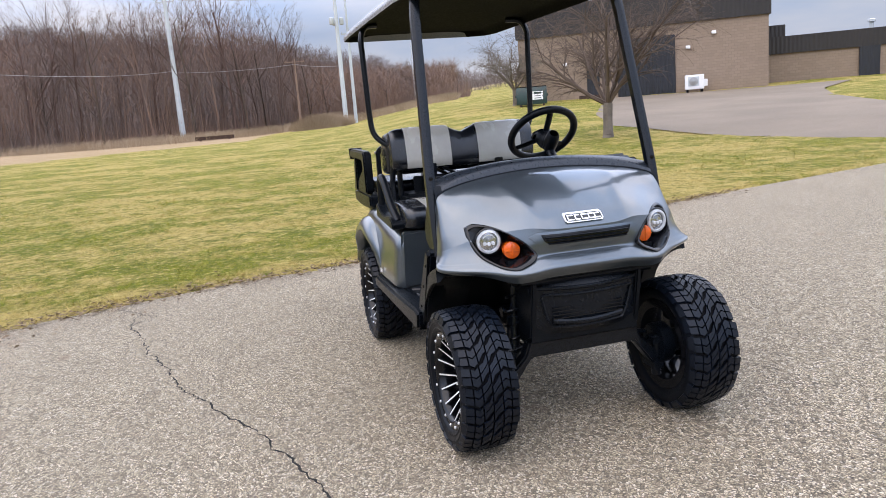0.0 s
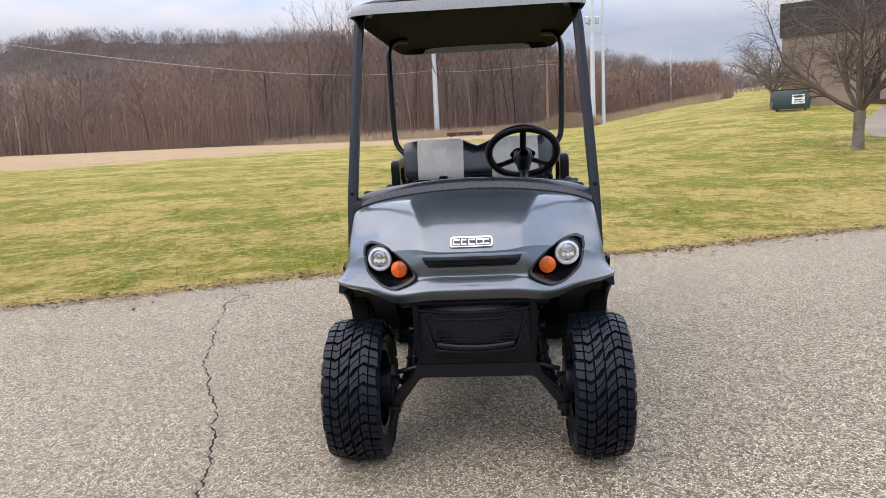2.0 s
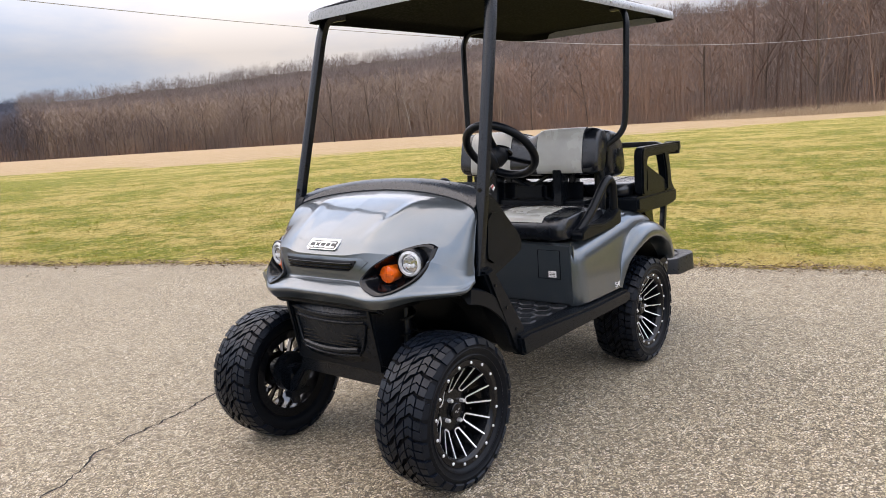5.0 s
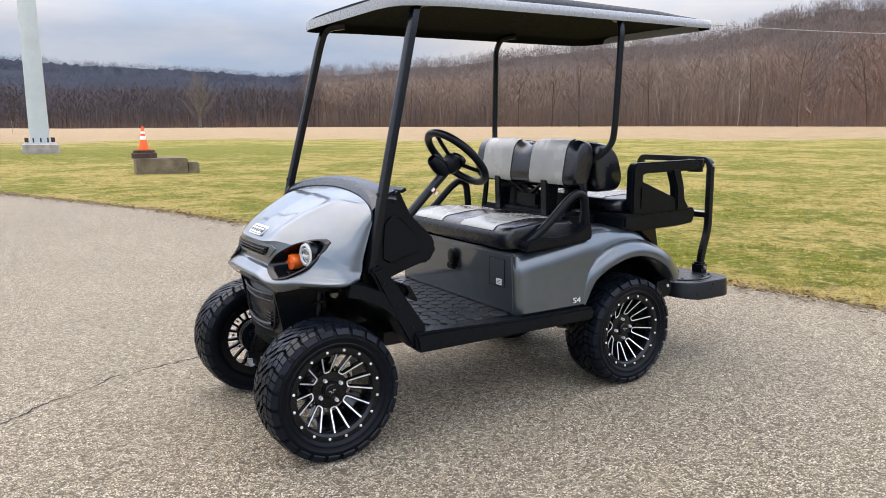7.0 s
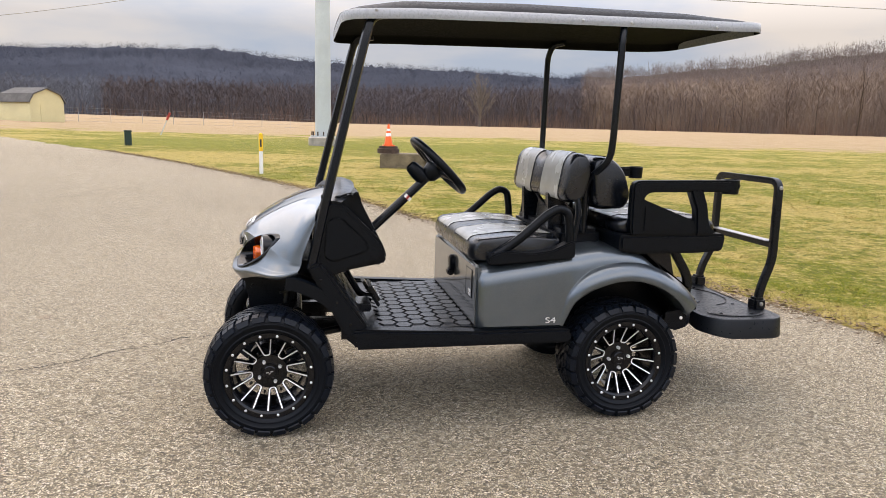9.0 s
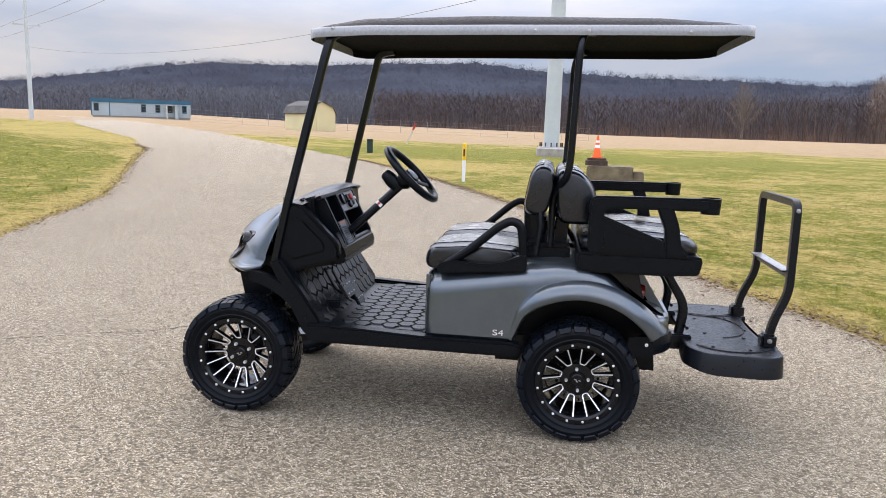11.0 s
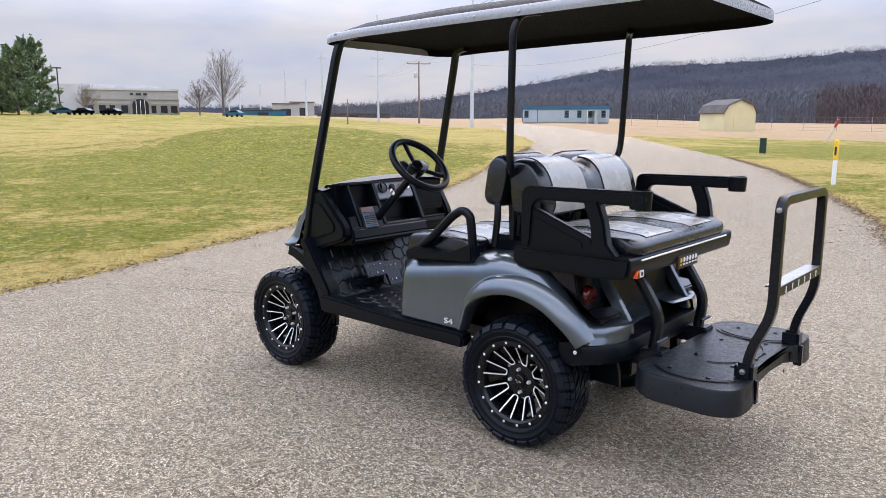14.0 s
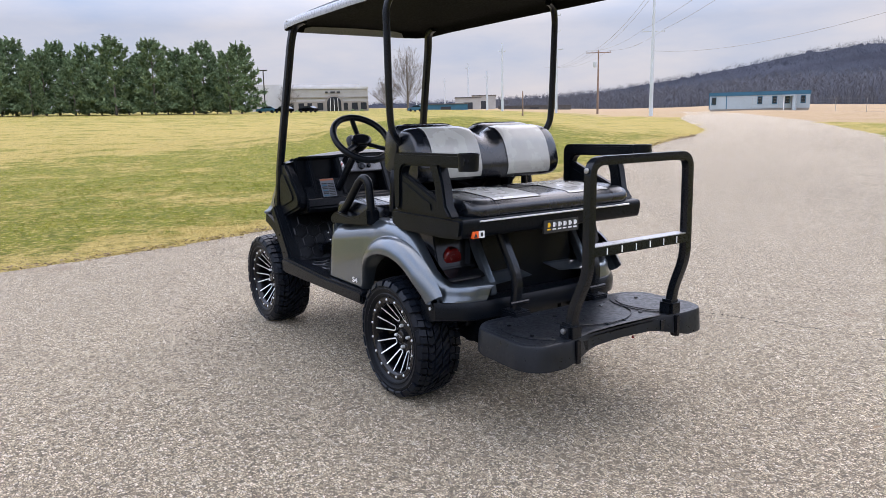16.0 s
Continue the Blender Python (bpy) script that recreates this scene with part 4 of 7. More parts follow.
def orchard_segs(seed, h):
    """A spreading lawn tree: short trunk, wide crooked limbs that level out, dense fine arching twigs."""
    q = random.Random(seed)
    segs = [((0, 0, -0.1), (0.02, 0.0, 0.12), 0.23, 0.175, 0), ((0.02, 0, 0.12), (0.02, 0.0, 0.6), 0.175, 0.155, 0), ((0.02, 0, 0.6), (0.0, 0.03, 1.15), 0.155, 0.165, 0)]

    def grow(p, d, length, rad, level):
        steps, pts, dirs = 4, [p], []
        for i in range(steps):
            sink = (0, 0.02, -0.05, -0.10, -0.13)[level]
            d = (d + Vector((q.uniform(-1, 1), q.uniform(-1, 1), q.uniform(-0.5, 0.6))) * 0.21 + Vector((0, 0, sink))).normalized()
            e = pts[-1] + d * length / steps
            segs.append((tuple(pts[-1]), tuple(e), max(0.0042, rad * (1 - 0.6 * i / steps)), max(0.0032, rad * (1 - 0.6 * (i + 1) / steps)), level))
            pts.append(e)
            dirs.append(d)
        if level == 4:
            return
        n = (0, 8, 7, 7)[level]
        for i in range(n):
            t = 0.22 + 0.78 * (i + q.random()) / n
            k = min(int(t * steps), steps - 1)
            a, side = q.uniform(0, 6.283), dirs[k].orthogonal().normalized()
            side = side * math.cos(a) + dirs[k].cross(side) * math.sin(a)
            side.z *= 0.6
            grow(pts[k].lerp(pts[k + 1], t * steps - k), (dirs[k] * 0.55 + side * 0.5 + Vector((0, 0, 0.16 if level < 3 else 0.05))).normalized(), length * q.uniform(0.46, 0.66), rad * (1 - 0.55 * t) * 0.55, level + 1)

    for i in range(7):
        a = 6.283 * i / 7 + q.uniform(-.3, .3)
        grow(Vector((0.0, 0.03, 1.02 + 0.12 * q.random())), Vector((math.cos(a), math.sin(a), q.uniform(0.5, 1.7))).normalized(), h * q.uniform(0.44, 0.58), 0.085, 1)
    return segs


leafless("lawn_tree", "leafless spreading tree with a short grey trunk on the lawn", on_land(-18.9, 10.85), orchard_segs(5, 5.6))
leafless("small_tree", "small bare tree beside the green dumpster", on_land(-48.5, 19.2), orchard_segs(11, 5.2))


def oval_segs(seed, h, wide, limbs=34, fine=1.0):
    """An upright park tree: limbs from low on the trunk to an egg-shaped outline, each with fine twigs."""
    q = random.Random(seed)
    segs = [((0, 0, -.3), (0, 0, h * .15), h * .022, h * .018, 0), ((0, 0, h * .15), (.1, 0, h * .55), h * .018, h * .010, 0), ((.1, 0, h * .55), (0, .1, h * .95), h * .010, h * .002, 0)]
    for i in range(limbs):
        t = .12 + .46 * (i + q.random()) / limbs
        a, top = i * 2.4 + q.uniform(-.4, .4), min(1.0, t + q.uniform(.20, .30) + .22 * t)
        reach = wide * math.sin(math.pi * min(1, max(.02, (top - .08) / .98)) ** .8) * q.uniform(.75, 1.0)
        p, e = Vector((0, 0, h * t * .8)), Vector((reach * math.cos(a), reach * math.sin(a), h * top))
        m = p.lerp(e, .5) + Vector((0, 0, -h * .02))
        segs += [(tuple(p), tuple(m), h * .006 * fine, h * .004 * fine, 1), (tuple(m), tuple(e), h * .004 * fine, h * .0015 * fine, 1)]
        for j in range(9):
            k = q.uniform(.3, 1)
            s = p.lerp(m, k * 2) if k < .5 else m.lerp(e, k * 2 - 1)
            d = ((e - p).normalized() + Vector((q.uniform(-1, 1), q.uniform(-1, 1), q.uniform(-.2, .9))) * .8).normalized()
            f = s + d * h * q.uniform(.06, .13)
            segs.append((tuple(s), tuple(f), h * .0030 * fine, h * .0015 * fine, 2))
            for n in range(4):
                g = s.lerp(f, q.uniform(.3, 1))
                dd = (d + Vector((q.uniform(-1, 1), q.uniform(-1, 1), q.uniform(-.5, .8)))).normalized()
                segs.append((tuple(g), tuple(g + dd * h * q.uniform(.03, .06)), h * .0022 * fine, h * .0012 * fine, 3))
    return segs


for az, dist, tall in ((-139.4, 172, 14), (-145.0, 147, 11)):
    leafless("sycamore", "pale-barked bare tree at the woods' edge", on_land(dist * math.cos(radians(az)), dist * math.sin(radians(az)), az), bare_tree(int(-az), tall, 3, 0.5, 0.3, 4, 0.008, 0.3))
leafless("tall_tree", "tall bare tree rising over the woods", on_land(288 * math.cos(radians(-104)), 288 * math.sin(radians(-104))), oval_segs(21, 21, 6.5, 30))
leafless("field_tree", "tall bare egg-shaped tree near the office", on_land(158, -98), oval_segs(3, 16.0, 5.6, 70, 0.36))
leafless("young_tree", "small dense bare tree before the office", on_land(160.5, -93), oval_segs(4, 8.6, 4.2, 60, 0.7))
leafless("young_tree", "small dense bare tree before the office", on_land(172, -71), oval_segs(9, 7.0, 3.0, 48, 0.7))


def pine_meshes(seed, h):
    """Needle tufts on separate, nearly level boughs, with gaps of sky and shade between them."""
    q = np.random.default_rng(seed)
    boughs, tufts = 96, 98
    t = (np.arange(boughs) + q.random(boughs)) / boughs
    long = h * (0.05 + 0.36 * (1 - t) ** 0.58 * np.clip(0.72 + t * 2.2, 0, 1)) * q.uniform(0.55, 1.25, boughs)
    turn = np.arange(boughs) * 2.4 + q.uniform(-0.5, 0.5, boughs)
    k = 0.28 + 0.72 * np.sqrt(q.random((boughs, tufts)))
    r = long[:, None] * k
    wide = q.normal(size=r.shape) * 0.16 * long[:, None] * (1.25 - k)
    up = h * (0.03 + 0.95 * t)[:, None] - 0.10 * r + 0.34 * r * k * (0.3 + t)[:, None] + np.abs(q.normal(size=r.shape)) * 0.035 * h * (0.4 + 0.6 * k)
    ca, sa = np.cos(turn)[:, None], np.sin(turn)[:, None]
    c = np.stack([r * ca - wide * sa, r * sa + wide * ca, up], -1).reshape(-1, 3)
    n = len(c)
    s = q.uniform(0.16, 0.42, n)[:, None] * h / 12
    d1, d2 = q.normal(size=(n, 3)), q.normal(size=(n, 3))
    d1 += 0.9 * np.stack([ca + 0 * r, sa + 0 * r, 0.8 + 0 * r], -1).reshape(-1, 3)
    d1 /= np.linalg.norm(d1, axis=1)[:, None]
    d2 /= np.linalg.norm(d2, axis=1)[:, None]
    return np.stack([c - d2 * s * 0.6, c + d2 * s * 0.6, c + d1 * s * 1.5], 1)


def pine_row():
    shapes = [pine_meshes(30 + i, 12.5) for i in range(4)]
    kinds = []
    for tri in shapes:
        o = soup("crown", tri, NEEDLE, "", "")
        kinds.append(o.data)
        bpy.data.objects.remove(o)
    stem = mesh_of("trunk", Geo().loft([[(r * math.cos(t), r * math.sin(t), z) for t in (6.283 * i / 8 for i in range(8))] for r, z in ((.24, -.3), (.2, 2), (.12, 8), (.03, 12))], ring=True), BARK)
    spots = [(a, 152 + (i % 3) * 6) for i, a in enumerate(np.linspace(1.5, -18.2, 23))]
    for i, (a, d) in enumerate(spots):
        x, y = d * math.cos(radians(a)), d * math.sin(radians(a)) - 2
        s = (0.95, 1.10, 0.80, 1.03, 0.88, 1.12, 0.74)[i % 7]
        m = on_land(x, y, 57 * i) @ Matrix.Scale(s, 4)
        t = thing("pine_tree", "dense dark green pine in a windbreak row", "tree", m, "windbreak pines")
        for nm, me in (("trunk", stem), ("crown", kinds[i % 4])):
            o = new(nm, me)
            o.parent = t


pine_row()


# ---- buildings ----
def wall_window(parent, x0, x1, z0, z1, y, frame_mat=WHITE, pane=GLASS_DARK):
    """A framed pane on a wall that faces -y."""
    f = Geo()
    w = 0.09
    for a, b in (((x0 - w, z0 - w), (x1 + w, z0)), ((x0 - w, z1), (x1 + w, z1 + w)), ((x0 - w, z0), (x0, z1)), ((x1, z0), (x1 + w, z1))):
        f.box((a[0], y - 0.07, a[1]), (b[0], y + 0.02, b[1]))
    win = part("window", f, frame_mat, parent)
    part("pane", Geo().box((x0, y - 0.03, z0), (x1, y - 0.005, z1)), pane, win)
    return win


def workshop():
    """Buff block building with a dark ribbed band along its top, a roller door and a lower wing."""
    z0 = 1.7
    m = pose(-46.3, 28.6, 0, 0, 0, 59)
    b = thing("workshop_building", "tan block building with a dark ribbed metal top band", "building", m)
    part("wall", Geo().box((-9.2, 0, z0 - 1), (8.9, 14, 6.8)), BLOCK_WALL, b)
    part("fascia", Geo().box((-9.35, -0.15, 6.8), (9.05, 14.15, 9.1)), BROWN_METAL, b, "dark brown ribbed metal band")
    d = part("roller_door", Geo().box((-1.7, -0.06, z0 - .5), (2.5, 0.04, 6.0)), DOOR_DARK, b, "dark roller door")
    for k in range(11):
        part("slat", Geo().box((-1.66, -0.09, z0 + .25 + k * .38), (2.46, -0.055, z0 + .52 + k * .38)), DOOR_DARK, d, bevel=0.01)
    part("door", Geo().box((-4.0, -0.06, z0 - .5), (-3.05, 0.03, 4.25)), DOOR_DARK, b, "dark steel side door")
    part("wing_wall", Geo().box((8.9, 5, z0 - 1), (34, 16, 4.15)), BLOCK_WALL, b)
    part("wing_fascia", Geo().box((8.95, 4.85, 4.15), (34.1, 16, 5.45)), BROWN_METAL, b, "dark brown ribbed metal band")
    part("wing_door", Geo().box((16.0, 4.8, z0 - 0.3), (17.4, 4.95, 4.15)), DOOR_DARK, b)
    part("roof_unit", Geo().box((9.3, 7, 5.4), (11.2, 9, 6.5)), BROWN_METAL, b, bevel=0.03)
    pipe = Geo().lathe([(0.16, 0), (0.16, 0.7), (0.3, 0.72), (0.3, 0.9), (0.02, 1.0)], 12).moved(pose(17.6, 8, 5.4, 90, 0, 0))
    part("flue", pipe, GALV, b)
    for x, z in ((5.2, 5.9), (-5.6, 4.6), (3.4, 5.0)):
        part("wall_lamp", Geo().box((x - .16, -0.22, z - .12), (x + .16, 0.0, z + .12)), WHITE, b, "white wall lamp", bevel=0.04)
    part("step_kerb", Geo().box((-4.6, -0.6, z0 - .4), (-2.6, 0, z0 + .42)), RUST, b)
    ac = thing("air_conditioner", "white outdoor air conditioning unit by the wall", "air conditioner", m @ pose(3.75, -1.0, 1.80))
    part("case", Geo().box((-.65, -.4, .12), (.65, .4, 1.15)), WHITE, ac, bevel=0.03)
    part("grille", Geo().box((-.45, -.43, .35), (.3, -.40, 1.0)), GALV, ac)
    part("fan_guard", Geo().lathe([(0.28, 0), (0.3, .03), (0.05, .05)], 20).moved(pose(-.08, -.43, .67, 180, 0, 0)), STEEL, ac)
    part("side_box", Geo().box((.66, -.3, .3), (.9, .2, .8)), WHITE, ac, bevel=0.02)
    for s in (-.5, .5):
        part("foot", Geo().box((s - .08, -.35, -.15), (s + .08, .35, .14)), BLACK_PLASTIC, ac)


workshop()


def dumpster():
    d = thing("dumpster", "dark green steel dumpster with a white notice", "dumpster", pose(-44.6, 18.95, float(height(-44.6, 18.95)), 0, 0, 66))
    body = Geo().prism([(-.62, .12), (.62, .12), (.68, .9), (.62, 1.12), (-.45, 1.3), (-.70, .9)], "x", -1.05, 1.05)
    part("body", body, GREEN_BOX, d, bevel=0.02)
    for s in (-1, 1):
        part("fork_pocket", Geo().box((s * 1.05 - .09, -.4, .62), (s * 1.05 + .09, .4, .8)), GREEN_BOX, d, bevel=0.01)
        part("lid", Geo().prism([(-.47, 1.30), (.66, 1.11), (.67, 1.15), (-.47, 1.35)], "x", s * .53 - .5, s * .53 + .5), BLACK_PLASTIC, d, "black plastic lid", bevel=0.008)
        part("skid", Geo().box((s * .8 - .06, -.6, -.1), (s * .8 + .06, .6, .13)), RUST, d)
    sign = part("notice", Geo().box((.05, -.695, .42), (.78, -.672, .98)), WHITE, d, "white notice with unreadable lines")
    for k, (w, h) in enumerate(((.5, .13), (.42, .05), (.46, .05))):
        part("printed_bar", Geo().box((.42 - w / 2, -.70, .80 - k * .15), (.42 + w / 2, -.694, .80 - k * .15 + h)), BLACK_PRINT if k else GREEN_BOX, sign)


dumpster()


def barn_shed():
    m = on_land(31.5, -90.5, 27)
    s = thing("barn_shed", "small yellow gambrel-roofed shed with grey shingles", "shed", m)
    gable = [(-2.2, -.3), (2.2, -.3), (2.2, 2.3), (1.75, 3.1), (0, 3.75), (-1.75, 3.1), (-2.2, 2.3)]
    part("wall", Geo().prism(gable, "y", -2.6, 2.6).moved(pose(0, 0, 0, 0, 0, 28)), SHED_WALL, s)
    roof = Geo()
    for q in ([(2.35, 2.15), (2.45, 2.2), (1.85, 3.2), (1.75, 3.1)], [(1.75, 3.1), (1.85, 3.2), (0, 3.92), (0, 3.78)],
              [(-1.75, 3.1), (0, 3.78), (0, 3.92), (-1.85, 3.2)], [(-2.35, 2.15), (-1.75, 3.1), (-1.85, 3.2), (-2.45, 2.2)]):
        roof.prism(q, "y", -2.8, 2.8)
    part("roof", roof.moved(pose(0, 0, 0, 0, 0, 28)), SHED_ROOF, s)
    part("door", Geo().box((-.9, 2.6, -.2), (.9, 2.64, 2.0)).moved(pose(0, 0, 0, 0, 0, 28)), SHED_WALL, s)
    part("vent", Geo().box((-2.8, -.8, 2.6), (-2.2, .2, 3.0)).moved(pose(0, 0, 0, 0, 0, 28)), WHITE, s, bevel=0.02)


barn_shed()


def trailer_office():
    m = on_land(66.9, -109.4, -148)
    t = thing("trailer_office", "long grey modular office with a blue roof band", "building", m)
    part("wall", Geo().box((-7.6, 0, 0.2), (7.6, 4, 2.75)), TRAILER_WALL, t)
    part("fascia", Geo().box((-7.7, -.12, 2.35), (7.7, 4.1, 2.95)), TRAILER_BLUE, t, "dark blue fascia band", bevel=0.02)
    part("skirt", Geo().box((-7.5, .05, -.8), (7.5, 3.9, 0.22)), OFFICE_LOW, t)
    for x in (-6.9, 0.2, 2.4, 4.3, 6.6):
        wall_window(t, x - .3, x + .3, 1.0, 2.1, 0, TRAILER_BLUE)
    p = part("porch", Geo().box((3.6, -1.6, 2.1), (5.7, -.01, 2.3)), TRAILER_WALL, t)
    for x in (3.75, 5.55):
        part("porch_post", Geo().box((x - .06, -1.5, -.6), (x + .06, -1.38, 2.1)), WHITE, p)
    part("porch_screen", Geo().box((5.0, -1.5, -.3), (5.6, -.05, 2.1)), TRAILER_WALL, p)
    for x in (-7.68, -5.0):
        part("corner_trim", Geo().box((x, -.03, .2), (x + .14, .02, 2.4)), TRAILER_BLUE, t)


trailer_office()


def office():
    m = on_land(178, -82, -115)
    b = thing("office_building", "long low pale office building with an arched entrance", "building", m)
    part("rear_hall", Geo().box((-19, 14, -2), (12, 50, 7.8)), OFFICE_HALL, b, "white rear hall")
    part("wall", Geo().box((-8.6, 0, -2), (13.4, 14, 6.2)), OFFICE_WALL, b)
    part("base_band", Geo().box((-8.7, -.1, -2), (13.5, 0.0, 2.6)), OFFICE_LOW, b, "tan stone band")
    part("coping", Geo().box((-8.8, -.25, 5.85), (13.6, 14, 6.35)), OFFICE_HALL, b)
    part("cornice", Geo().box((-8.7, -.2, 3.5), (13.5, 0.0, 3.75)), OFFICE_LOW, b)
    cx = 4.3
    arch = lambda k, lift: [(cx - k, -1), (cx + k, -1), (cx + k, 2.2)] + [(cx + k * math.cos(t), 2.2 + k * .85 * math.sin(t)) for t in np.linspace(0.1, 3.04, 14)] + [(cx - k, 2.2)]
    part("portal", Geo().prism(arch(2.5, 0), "y", -.5, -.11), OFFICE_LOW, b, "tan stone arch round the entrance")
    part("entrance", Geo().prism(arch(1.9, 0), "y", -.6, -.51), GLASS_DARK, b, "arched glass entrance")
    for x in (-1.0, 0, 1.0):
        part("mullion", Geo().box((cx + x - .06, -.68, -1), (cx + x + .06, -.59, 3.4)), WHITE, b)
    for x, w in ((-7.3, .9), (-4.4, .75), (-2.2, .6), (.6, .75), (7.2, .75), (9.8, .8), (12.2, .8)):
        wall_window(b, x - w, x + w, 0.3, 2.2, -.1, OFFICE_LOW)
    for k in range(9):
        part("shrub", Geo().lathe([(.02, .55), (.35, .45), (.5, .2), (.45, 0), (.02, -.02)], 9).moved(pose(-8 + k * 2.45, -1.6, -.1 if abs(k - 5) > 1 else -3, 90, 0, 0)), NEEDLE, b)
    for x, w in ((2.0, .7), (3.4, 1.2), (5.1, .9)):
        part("sign_bar", Geo().box((x, -.25, 4.7), (x + w, -.2, 5.2)), BLACK_PRINT, b, "dark sign bar")


office()


def parked_car(at, paint, label):
    c = thing("parked_car", label, "car", at, "parked cars")
    side = [(-2.15, .35), (2.15, .35), (2.2, .75), (1.9, .95), (1.1, 1.02), (.55, 1.48), (-1.1, 1.5), (-1.8, 1.05), (-2.15, .95)]
    part("body", Geo().prism(side, "y", -.85, .85), paint, c, bevel=0.06)
    part("glass", Geo().prism([(.98, 1.04), (.5, 1.43), (-1.05, 1.45), (-1.6, 1.06)], "y", -.87, .87), GLASS_DARK, c)
    for x in (-1.35, 1.35):
        for y in (-.82, .82):
            part("wheel", Geo().lathe([(.02, -.1), (.3, -.1), (.33, -.06), (.33, .06), (.3, .1), (.02, .1)], 18).moved(pose(x, y, .33)), RUBBER, c)


for x, y, turn, mat_, words in ((153, -62, 30, GLOSS_BLACK, "dark parked pickup-like car by the office"), (151, -67, 28, GLOSS_BLACK, "black parked car by the office"), (141, -90, 20, TRAILER_BLUE, "dark blue parked car under the bare tree"), (156, -59, 60, TRAILER_BLUE, "dark blue parked car by the pines")):
    parked_car(on_land(x, y, turn), mat_, words)


def plant_hall(at, size, mat_, label):
    w, d, h = size
    b = thing("industrial_hall", label, "building", at, "far industrial halls")
    part("wall", Geo().box((-w / 2, 0, -2), (w / 2, d, h)), mat_, b)
    part("roof", Geo().prism([(-w / 2 - .2, h), (w / 2 + .2, h), (w / 2 + .2, h + .25), (-w / 2 - .2, h + .25)], "y", -.3, d + .3), SHED_ROOF, b)
    part("door", Geo().box((-1.6, -.06, -1), (1.6, .02, h * .6)), DOOR_DARK, b)


plant_hall(on_land(190, -132, -125), (14, 10, 1.7), TRAILER_BLUE, "low blue hall in the far distance")
plant_hall(on_land(205, -152, -125), (9, 8, 4.0), OFFICE_WALL, "low white hall in the far distance")
plant_hall(on_land(220.5, -171, -128), (9, 9, 5.0), OFFICE_WALL, "white process hall in the far distance")
plant_hall(on_land(196, -175, -130), (26, 4, 1.2), SHED_ROOF, "long dark fenced yard in the far distance")


# ---- poles, wires and roadside things ----
def utility_pole(name, label, x, y, h, r, mat_, arms=(), cans=(), turn=0.0, collar=False, base=None):
    p = thing(name, label, "utility pole", on_land(x, y, turn))
    part("shaft", Geo().loft([[(k * math.cos(t), k * math.sin(t), z) for t in (6.283 * i / 14 for i in range(14))] for k, z in ((r, -.4), (r * .95, h * .1), (r * .55, h))], ring=True, caps=True), mat_, p)
    for z, w in arms:
        part("crossarm", Geo().box((-w / 2, -.07, z - .07), (w / 2, .07, z + .07)).box((-w / 2 + .1, -.05, z + .07), (-w / 2 + .2, .05, z + .3)).box((w / 2 - .2, -.05, z + .07), (w / 2 - .1, .05, z + .3)), mat_, p)
    for z, a in cans:
        part("transformer", Geo().lathe([(.02, 1.0), (.2, .98), (.3, .9), (.3, .1), (.24, 0), (.02, 0)], 14).moved(pose(.75 * math.cos(a), .75 * math.sin(a), z, 90, 0, 0)), GALV, p, "grey transformer can")
    return p


steel = utility_pole("steel_pole", "tall tapered galvanised steel transmission pole on concrete", -0.6, -36.9, 30, 0.44, GALV)
part("footing", Geo().lathe([(.02, .5), (.72, .5), (.8, .44), (.8, -.5), (.02, -.5)], 24).moved(pose(0, 0, 0, 90, 0, 0)), CONCRETE, steel, "round concrete footing", bevel=0.0)
part("flange", Geo().lathe([(.5, .5), (.68, .5), (.68, .56), (.5, .56)], 24, True).moved(pose(0, 0, 0, 90, 0, 0)), GALV, steel)
bolt_mesh = mesh_of("anchor_bolt", Geo().lathe([(.001, .22), (.035, .22), (.035, -.05), (.001, -.05)], 8).moved(pose(0, 0, .56, 90, 0, 0)), RUST)
for k in range(12):
    o = new("anchor_bolt", bolt_mesh)
    o.parent = steel
    o.matrix_local = pose(.61 * math.cos(k * .5236), .61 * math.sin(k * .5236), 0)

utility_pole("grey_pole", "pale grey steel utility pole before the woods", -107, -8.6, 21, .42, GALV, arms=((19.2, 2.6),), turn=70)
utility_pole("wooden_pole", "short reddish wooden utility pole before the woods", -103, 7.8, 10.0, .2, POLE_WOOD, arms=((9.6, 2.8),), turn=80)
utility_pole("grey_pole", "grey utility pole with transformer cans", -101, 14.0, 22, .36, GALV, cans=((13.9, 0.4), (13.9, 2.0), (13.9, 3.6)), arms=((17.5, 2.6),), turn=80)
utility_pole("grey_pole", "grey utility pole beside its twin", -102, 15.6, 17.5, .26, GALV, arms=((12.5, 2.0),), turn=80)
utility_pole("wooden_pole", "far wooden utility pole with a crossarm", -128, 26.5, 6.5, .16, POLE_WOOD, arms=((6.2, 2.4),), turn=80)
utility_pole("grey_pole", "far thin grey utility pole", -130, 31.5, 11.5, .18, GALV, turn=80)
utility_pole("grey_pole", "tall grey steel utility pole by the bend", 61.7, -76.5, 19.5, .27, GALV, arms=((11.0, 3.0), (15.6, 1.6)), turn=52)
utility_pole("wooden_pole", "brown wooden utility pole with a crossarm and transformer", 91.2, -97.3, 11.4, .20, POLE_WOOD, arms=((10.9, 4.4),), cans=((8.3, 0.6),), turn=45)
utility_pole("grey_pole", "tall grey utility pole with small arms", 106, -101, 21, .24, GALV, arms=((19, 1.6), (16, 1.6), (12.5, 2.6)), turn=45)
utility_pole("wooden_pole", "short dark wooden post in the field", 78, -68, 3.6, .12, POLE_WOOD)
